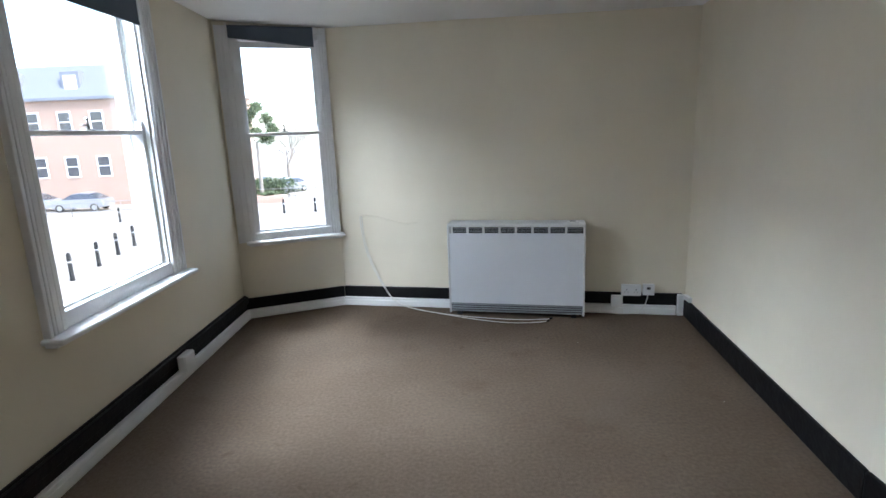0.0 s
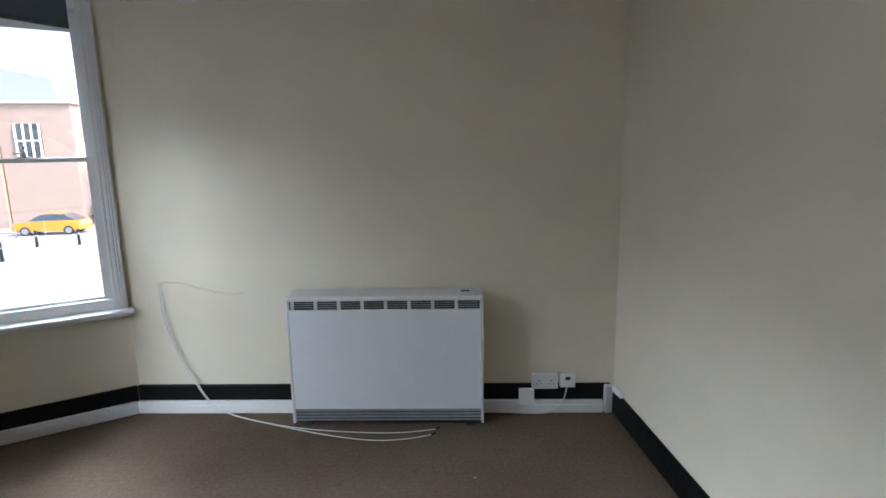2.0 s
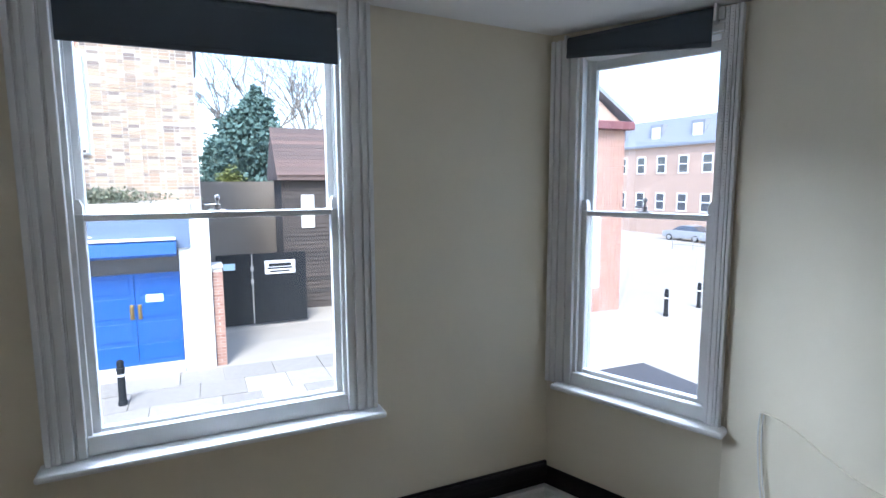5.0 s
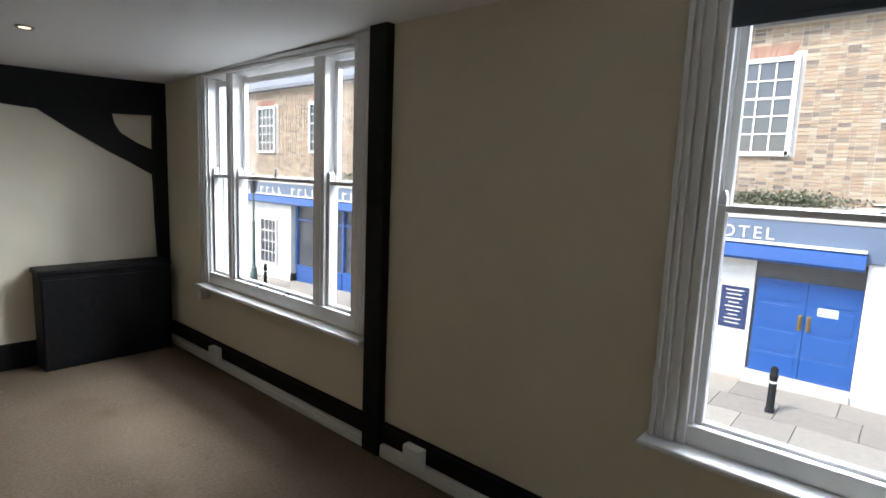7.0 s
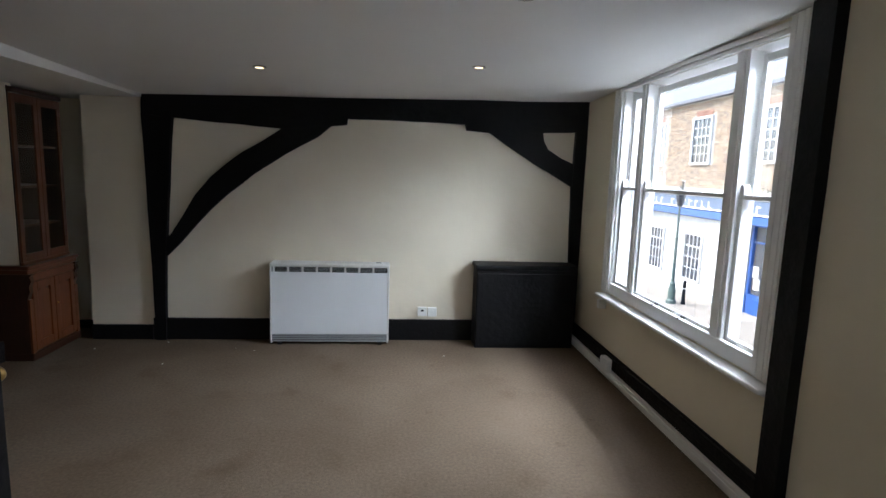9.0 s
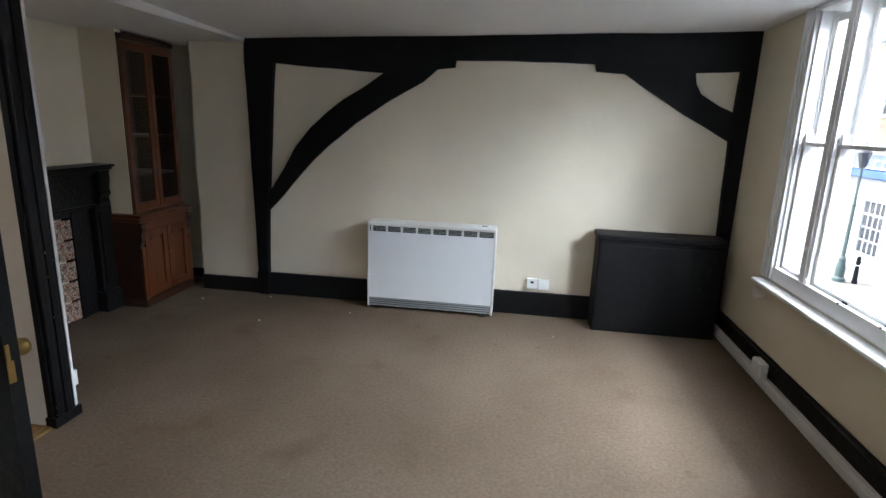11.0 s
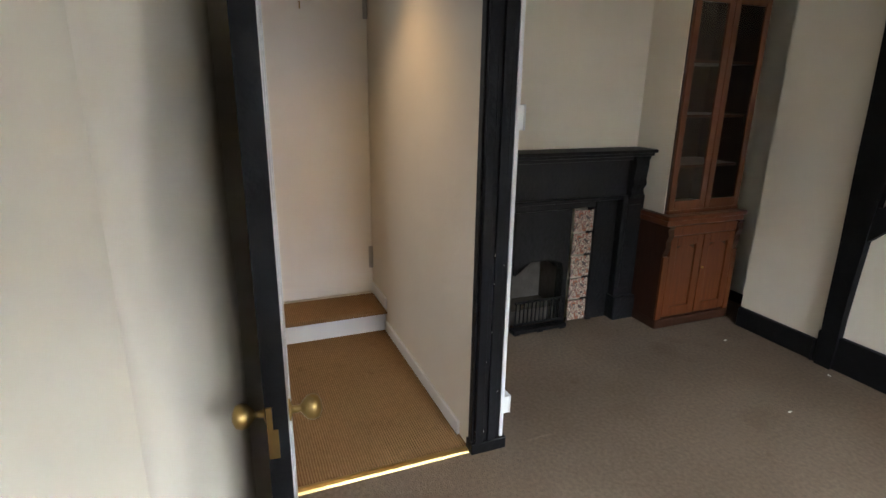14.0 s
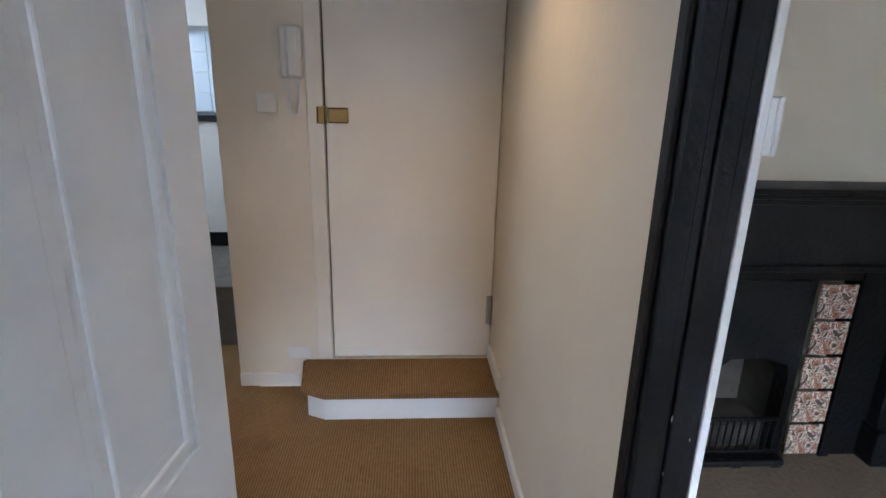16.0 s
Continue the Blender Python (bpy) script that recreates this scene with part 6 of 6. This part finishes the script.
lay_bricks("brickwork", cb, REDBRICK, CX, 8.6, 16.2, -2.95, 3.55, holes2)
for a, b, c, d in holes2[:3]:
    bm = bmesh.new()
    box(bm, CX - 0.02, CX + 0.03, a, b, c, d, bevel=0.01)
    part("white_panel", bm, RENDERW, cb, "white painted blocked window")
paned_window(cb, CX + 0.07, 10.2, 1.25, 1.1, 1.6, 2, 2)
bm = bmesh.new()
box(bm, CX - 0.1, CX + 0.28, 8.5, 16.4, 3.40, 3.68, bevel=0.03)
part("cornice", bm, mat("maroon_paint", (0.14, 0.05, 0.05), rough=0.6, var=0.2), cb, "maroon painted cornice")
bm = bmesh.new()
prism(bm, [(9.2, 3.66), (12.6, 6.2), (16.2, 3.66)], CX - 8, CX - 0.15, axis="x")
part("gable", bm, REDWALL, cb)
bm = bmesh.new()
prism(bm, [(12.6, 6.2), (16.5, 3.66), (16.5, 3.8), (12.6, 6.4), (8.9, 3.8), (8.9, 3.66)], CX - 8, CX + 0.1, axis="x")
part("roof", bm, SLATE, cb)
bm = bmesh.new()
box(bm, CX - 7.9, CX - 0.1, 16.2, 16.24, -3.2, 3.5)
part("end_wall", bm, REDWALL, cb)

tr = thing("terrace_building", pose(0, 0, 0), "long red brick terrace with a slate mansard roof", "building")
TY = 47.0
bm = bmesh.new()
box(bm, -52, -26, TY, TY + 10, -5, 5.3)
part("wall", bm, REDWALL, tr)
bm = bmesh.new()
prism(bm, [(TY - 0.3, 5.25), (TY - 0.3, 5.5), (TY + 1.2, 8.2), (TY + 9, 8.4), (TY + 10.2, 5.25)], -52, -25.9, axis="x")
part("roof", bm, SLATE, tr)
for row, zz in enumerate((2.6, -1.2)):
    for k in range(9):
        xc = -50.2 + k * 2.8
        bm = bmesh.new()
        for q in ((xc - 0.62, xc - 0.5, zz - 0.1, zz + 1.75), (xc + 0.5, xc + 0.62, zz - 0.1, zz + 1.75), (xc - 0.5, xc + 0.5, zz + 1.62, zz + 1.75), (xc - 0.5, xc + 0.5, zz - 0.1, zz + 0.02), (xc - 0.5, xc + 0.5, zz + 0.80, zz + 0.9)):
            box(bm, q[0], q[1], TY - 0.06, TY + 0.02, q[2], q[3])
        w = part("window", bm, RENDERW, tr)
        bm = bmesh.new()
        box(bm, xc - 0.5, xc + 0.5, TY - 0.03, TY - 0.01, zz, zz + 1.65)
        part("pane", bm, DARKPANE, w)
for k in range(5):
    xc = -48 + k * 5.2
    bm = bmesh.new()
    box(bm, xc - 0.8, xc + 0.8, TY + 0.1, TY + 2, 5.9, 7.6)
    d = part("dormer", bm, SLATE, tr)
    bm = bmesh.new()
    box(bm, xc - 0.55, xc + 0.55, TY + 0.06, TY + 0.12, 6.1, 7.3)
    part("dormer_window", bm, RENDERW, d)
ct = thing("civic_building", pose(0, 0, 0), "red brick block with a tall strip window", "building")
bm = bmesh.new()
box(bm, -25.9, -20.8, 47.3, 57, -5, 5.45)
part("wall", bm, REDWALL, ct)
bm = bmesh.new()
box(bm, -25.88, -20.6, 47.1, 57.2, 5.45, 5.7, bevel=0.05)
part("parapet", bm, MORTAR, ct)
bm = bmesh.new()
box(bm, -24.8, -23.0, 47.2, 47.32, 1.5, 4.0)
w = part("strip_window", bm, DARKPANE, ct)
for k in range(4):
    bm = bmesh.new()
    box(bm, -24.8 + k * 0.55, -24.66 + k * 0.55, 47.12, 47.22, 1.5, 4.0)
    part("mullion", bm, RENDERW, w)
bm = bmesh.new()
box(bm, -24.8, -23.0, 47.14, 47.23, 2.7, 2.82)
part("transom", bm, RENDERW, w)
bare_tree(-19.0, 62, 9, 21, "small tree beside the road with thin foliage")
t2 = thing("street_tree", pose(-17.0, 47, gz(47)), "leafy street tree beside the far road", "tree")
bm = bmesh.new()
cyl(bm, (0, 0, -0.2), (0, 0, 5.0), 0.2, 0.1, seg=8)
part("trunk", bm, BARK, t2)
for k, (dx, dy, dz) in enumerate(((0.2, 0, 7.9), (0.9, 0.3, 6.9), (-1.0, 0.2, 6.7), (0.1, -0.6, 5.8), (1.5, -0.2, 6.0), (-1.4, 0.4, 5.7), (-0.5, 0.1, 7.3), (0.7, 0.5, 5.3))):
    leaf_cloud("crown", LEAF, (dx, dy, dz), 0.75 + 0.12 * (k % 4), 0.9, 0.65 + 0.1 * (k % 3), 420, 0.12, 80 + k, t2, hollow=0.1)
hd = leaf_cloud("hedge", LEAF, (-17.6, 48.5, gz(48) + 0.9), 4.5, 0.8, 1.3, 3800, 0.13, 91, hollow=0.0)
tagged(hd, "green hedge along the far pavement", "hedge", kind="stuff")


def railing(x0, y0, x1, y1, label):
    r = thing("railing", pose(0, 0, 0), label, "railing", "street railings")
    n = max(2, int(math.hypot(x1 - x0, y1 - y0) / 1.5))
    for k in range(n + 1):
        x, y = x0 + (x1 - x0) * k / n, y0 + (y1 - y0) * k / n
        bm = bmesh.new()
        cyl(bm, (x, y, gz(y) - 0.1), (x, y, gz(y) + 1.05), 0.03, seg=6)
        part("post", bm, STEEL, r)
    for h in (0.35, 1.0):
        bm = bmesh.new()
        cyl(bm, (x0, y0, gz(y0) + h), (x1, y1, gz(y1) + h), 0.025, seg=6)
        part("rail", bm, STEEL, r)


railing(-30, 36, -20, 40, "grey metal guard railing beside the road")
railing(-19, 45, -12, 46, "grey metal guard railing at the far kerb")
pl = thing("planter", pose(-15.2, 43.5, gz(43.5)), "low brick planter with green plants", "planter")
bm = bmesh.new()
box(bm, -1.3, 1.3, -0.5, 0.5, -0.1, 0.6, bevel=0.03)
part("trough", bm, REDWALL, pl)
leaf_cloud("plants", LEAF, (0, 0, 0.75), 1.2, 0.45, 0.3, 500, 0.08, 95, pl, hollow=0.0)

# ---- parked cars ----
TYRE = mat("tyre_rubber", (0.02, 0.02, 0.02), rough=0.85)
RIM = mat("alloy_rim", (0.5, 0.5, 0.5), rough=0.35, metal=0.9)


def car(x, y, rz, paint, label, group="parked cars"):
    c = thing("car", pose(x, y, gz(y), 0, 0, rz), label, "car", group)
    bm = bmesh.new()
    prof = [(-2.10, 0.35), (-2.15, 0.62), (-2.05, 0.86), (-1.25, 0.96), (-0.95, 0.98), (1.45, 0.98), (2.0, 0.92), (2.12, 0.6), (2.08, 0.32), (1.75, 0.28), (-1.75, 0.28)]
    prism(bm, prof, -0.86, 0.86)
    bmesh.ops.bevel(bm, geom=[e for e in bm.edges if abs(e.verts[0].co.y) > 0.8 and abs(e.verts[0].co.y - e.verts[1].co.y) < 0.01], offset=0.08, segments=3, affect="EDGES")
    part("body", bm, paint, c, smooth=False)
    bm = bmesh.new()
    va = prism(bm, [(-1.15, 0.96), (-0.35, 1.40), (0.25, 1.45), (0.95, 1.38), (1.75, 0.97)], -0.76, 0.76)
    for v in bm.verts:
        if v.co.z > 1.2:
            v.co.y *= 0.82
    part("cabin_glass", bm, DARKPANE, c, "dark car windows")
    bm = bmesh.new()
    prism(bm, [(-0.40, 1.395), (0.25, 1.46), (1.0, 1.385), (0.95, 1.36), (0.25, 1.42), (-0.35, 1.37)], -0.64, 0.64)
    part("roof", bm, paint, c)
    for wx in (-1.32, 1.32):
        for s_ in (-1, 1):
            bm = bmesh.new()
            cyl(bm, (wx, s_ * 0.70, 0.31), (wx, s_ * 0.88, 0.31), 0.31, seg=20)
            w = part("wheel", bm, TYRE, c)
            bm = bmesh.new()
            cyl(bm, (wx, s_ * 0.86, 0.31), (wx, s_ * 0.895, 0.31), 0.20, seg=14)
            part("rim", bm, RIM, w)
    for s_ in (-0.62, 0.62):
        bm = bmesh.new()
        box(bm, -2.15, -2.06, s_ - 0.18, s_ + 0.18, 0.62, 0.76, bevel=0.02)
        part("headlight", bm, RENDERW, c)
    return c


CARY = mat("orange_yellow_car_paint", (0.62, 0.27, 0.02), rough=0.25, coat=0.6)
CARW = mat("white_car_paint", (0.7, 0.7, 0.7), rough=0.3, coat=0.5)
CARG = mat("silver_car_paint", (0.35, 0.36, 0.38), rough=0.3, metal=0.5, coat=0.5)
car(-20.2, 41.5, 0, CARY, "orange-yellow hatchback on the far road", "street cars")
car(-27.5, 60.0, 10, CARW, "white car parked by the far kerb")
car(-21.8, 58.3, 0, CARG, "silver car parked beyond the far pavement")
car(-30.0, 42.5, 5, CARG, "silver car parked beside the terrace")
car(-34.8, 43.2, 5, CARG, "dark silver car parked beside the terrace")
car(-16.8, 54.0, 60, CARG, "silver car waiting at the junction")

# ---- paving in front of the hotel ----
pv = thing("pavement", pose(0, 0, 0), "worn stone paving slabs before the hotel", "pavement", kind="structure")
rng = random.Random(4)
for j in range(3):
    xa = FX + 0.45 + j * 0.95
    y = -9.0 - j * 0.3
    while y < 7.5:
        ln = rng.choice((0.75, 0.9, 1.1, 1.3))
        bm = bmesh.new()
        h = 0.03 + rng.uniform(-0.006, 0.006)
        vs = [bm.verts.new((xx, yy_, gz(yy_) + hh)) for hh in (-0.05, h) for xx, yy_ in ((xa + 0.008, y + 0.008), (xa + 0.942, y + 0.008), (xa + 0.942, y + ln - 0.008), (xa + 0.008, y + ln - 0.008))]
        for q in ((4, 5, 6, 7), (0, 1, 5, 4), (1, 2, 6, 5), (2, 3, 7, 6), (3, 0, 4, 7)):
            bm.faces.new([vs[i] for i in q])
        part("slab", bm, PAVE, pv)
        y += ln

# ---- nearest bricks of the hotel, one by one ----
rng = random.Random(2)
shared = {}
for ln in (0.215, 0.1025):
    bm = bmesh.new()
    box(bm, -0.01, 0.010, 0, ln, 0, 0.065)
    shared[ln] = mesh_of("brick", bm, BRICK)
z, k, count = 1.28, 0, 0
rest_v, rest_f = [], []
while z < 5.0:
    y, i = -1.4 - (0.0 if k % 2 else 0.11), 0
    while y < 2.66:
        ln = 0.215 if (i + k) % 2 else 0.1025
        if y + ln <= 2.69 and not (-0.98 < y + ln and y < 0.58 and 2.26 < z + 0.065 and z < 4.40) and not (y + ln > 1.99 and z < 3.0):
            if count < 300 and 0.5 < y and z > 1.5:
                b = new("brick", shared[ln])
                b.parent = hotel
                b.location = (FX + rng.uniform(-0.002, 0.003), y, z)
                count += 1
            else:
                xo = FX + 0.009 + rng.uniform(-0.002, 0.003)
                n = len(rest_v)
                rest_v += [(xo, y, z), (xo, y + ln, z), (xo, y + ln, z + 0.065), (xo, y, z + 0.065), (FX - 0.01, y, z), (FX - 0.01, y + ln, z), (FX - 0.01, y + ln, z + 0.065), (FX - 0.01, y, z + 0.065)]
                rest_f += [(n, n + 1, n + 2, n + 3), (n, n + 4, n + 5, n + 1), (n + 1, n + 5, n + 6, n + 2), (n + 2, n + 6, n + 7, n + 3), (n + 3, n + 7, n + 4, n)]
        y += ln + 0.011
        i += 1
    z += 0.076
    k += 1
me = bpy.data.meshes.new("brickwork")
me.from_pydata(rest_v, [], rest_f)
me.materials.append(BRICK)
bw = new("brickwork", me)
bw.parent = hotel
tagged(bw, kind="stuff")

# ---- small marks and crumbs ----
CRUMB = mat("plaster_crumb", (0.66, 0.63, 0.56), rough=0.9, var=0.15, scale=60)
CHIP = mat("bare_undercoat", (0.62, 0.60, 0.55), rough=0.8, var=0.2, scale=80)
rng = random.Random(31)
for x, y, r in ((1.562, -1.668, 0.022), (2.266, -2.036, 0.024), (1.731, -2.217, 0.018), (0.93, -1.99, 0.012), (1.10, -2.05, 0.009), (-0.72, -1.86, 0.010), (0.55, 3.42, 0.008), (1.12, 2.55, 0.007)):
    bm = bmesh.new()
    bmesh.ops.create_icosphere(bm, subdivisions=2, radius=r * 0.62)
    for v in bm.verts:
        v.co *= 1 + 0.5 * noise.noise(v.co * 60 + Vector((x, y, 0)))
        v.co.z = max(v.co.z * 0.18, -0.001)
        v.co.x *= 0.45
    c = part("plaster_crumb", bm, CRUMB)
    c.matrix_world = pose(x, y, 0.001, 0, 0, rng.uniform(0, 180))
    tagged(c, "pale crumb of plaster lying on the carpet", "debris", "floor crumbs")


def carpet_ruck(x0, y0, x1, y1, h, w):
    """Low ridge pushed up in the carpet."""
    bm = bmesh.new()
    n = 14
    d = Vector((x1 - x0, y1 - y0, 0))
    s = d.normalized().cross(Vector((0, 0, 1)))
    rows = []
    for i in range(n + 1):
        u = i / n
        p = Vector((x0, y0, 0)) + d * u + s * 0.008 * noise.noise((u * 4, x0, y0))
        e = math.sin(math.pi * u) ** 0.6
        rows.append([bm.verts.new(p + s * w * k * (0.4 + 0.6 * e) + Vector((0, 0, -0.002 + (h * e if k == 0 else (h * 0.45 * e if abs(k) < 0.6 else 0))))) for k in (-1, -0.4, 0, 0.4, 1)])
    for a, b in zip(rows, rows[1:]):
        for k in range(4):
            bm.faces.new((a[k], b[k], b[k + 1], a[k + 1]))
    tagged(part("carpet_ruck", bm, CARPET, smooth=True), "low crease pushed up in the beige carpet", "carpet", kind="structure")


carpet_ruck(1.83, -0.26, 1.84, -0.52, 0.008, 0.018)
carpet_ruck(1.99, -0.36, 1.88, -0.46, 0.005, 0.014)
carpet_ruck(1.54, -2.14, 1.47, -2.32, 0.005, 0.012)
carpet_ruck(-0.95, 3.14, -0.84, 3.26, 0.007, 0.016)
# chipped paint along the black door casing
for k in range(11):
    z = rng.choice((rng.uniform(0.03, 0.12), rng.uniform(0.75, 1.05), rng.uniform(0.1, 2.0)))
    y = rng.choice((-0.1655, -0.125, -0.106, -0.066))
    w, h = rng.uniform(0.001, 0.002), rng.uniform(0.002, 0.008)
    bm = bmesh.new()
    bmesh.ops.create_icosphere(bm, subdivisions=1, radius=1.0)
    for v in bm.verts:
        v.co = Vector((v.co.x * 0.0012, v.co.y * w, v.co.z * h * (1 + 0.5 * noise.noise(v.co * 3 + Vector((k, 0, 0))))))
        v.co += Vector((1.8275, y, z))
    part("paint_chip", bm, CHIP, dj)
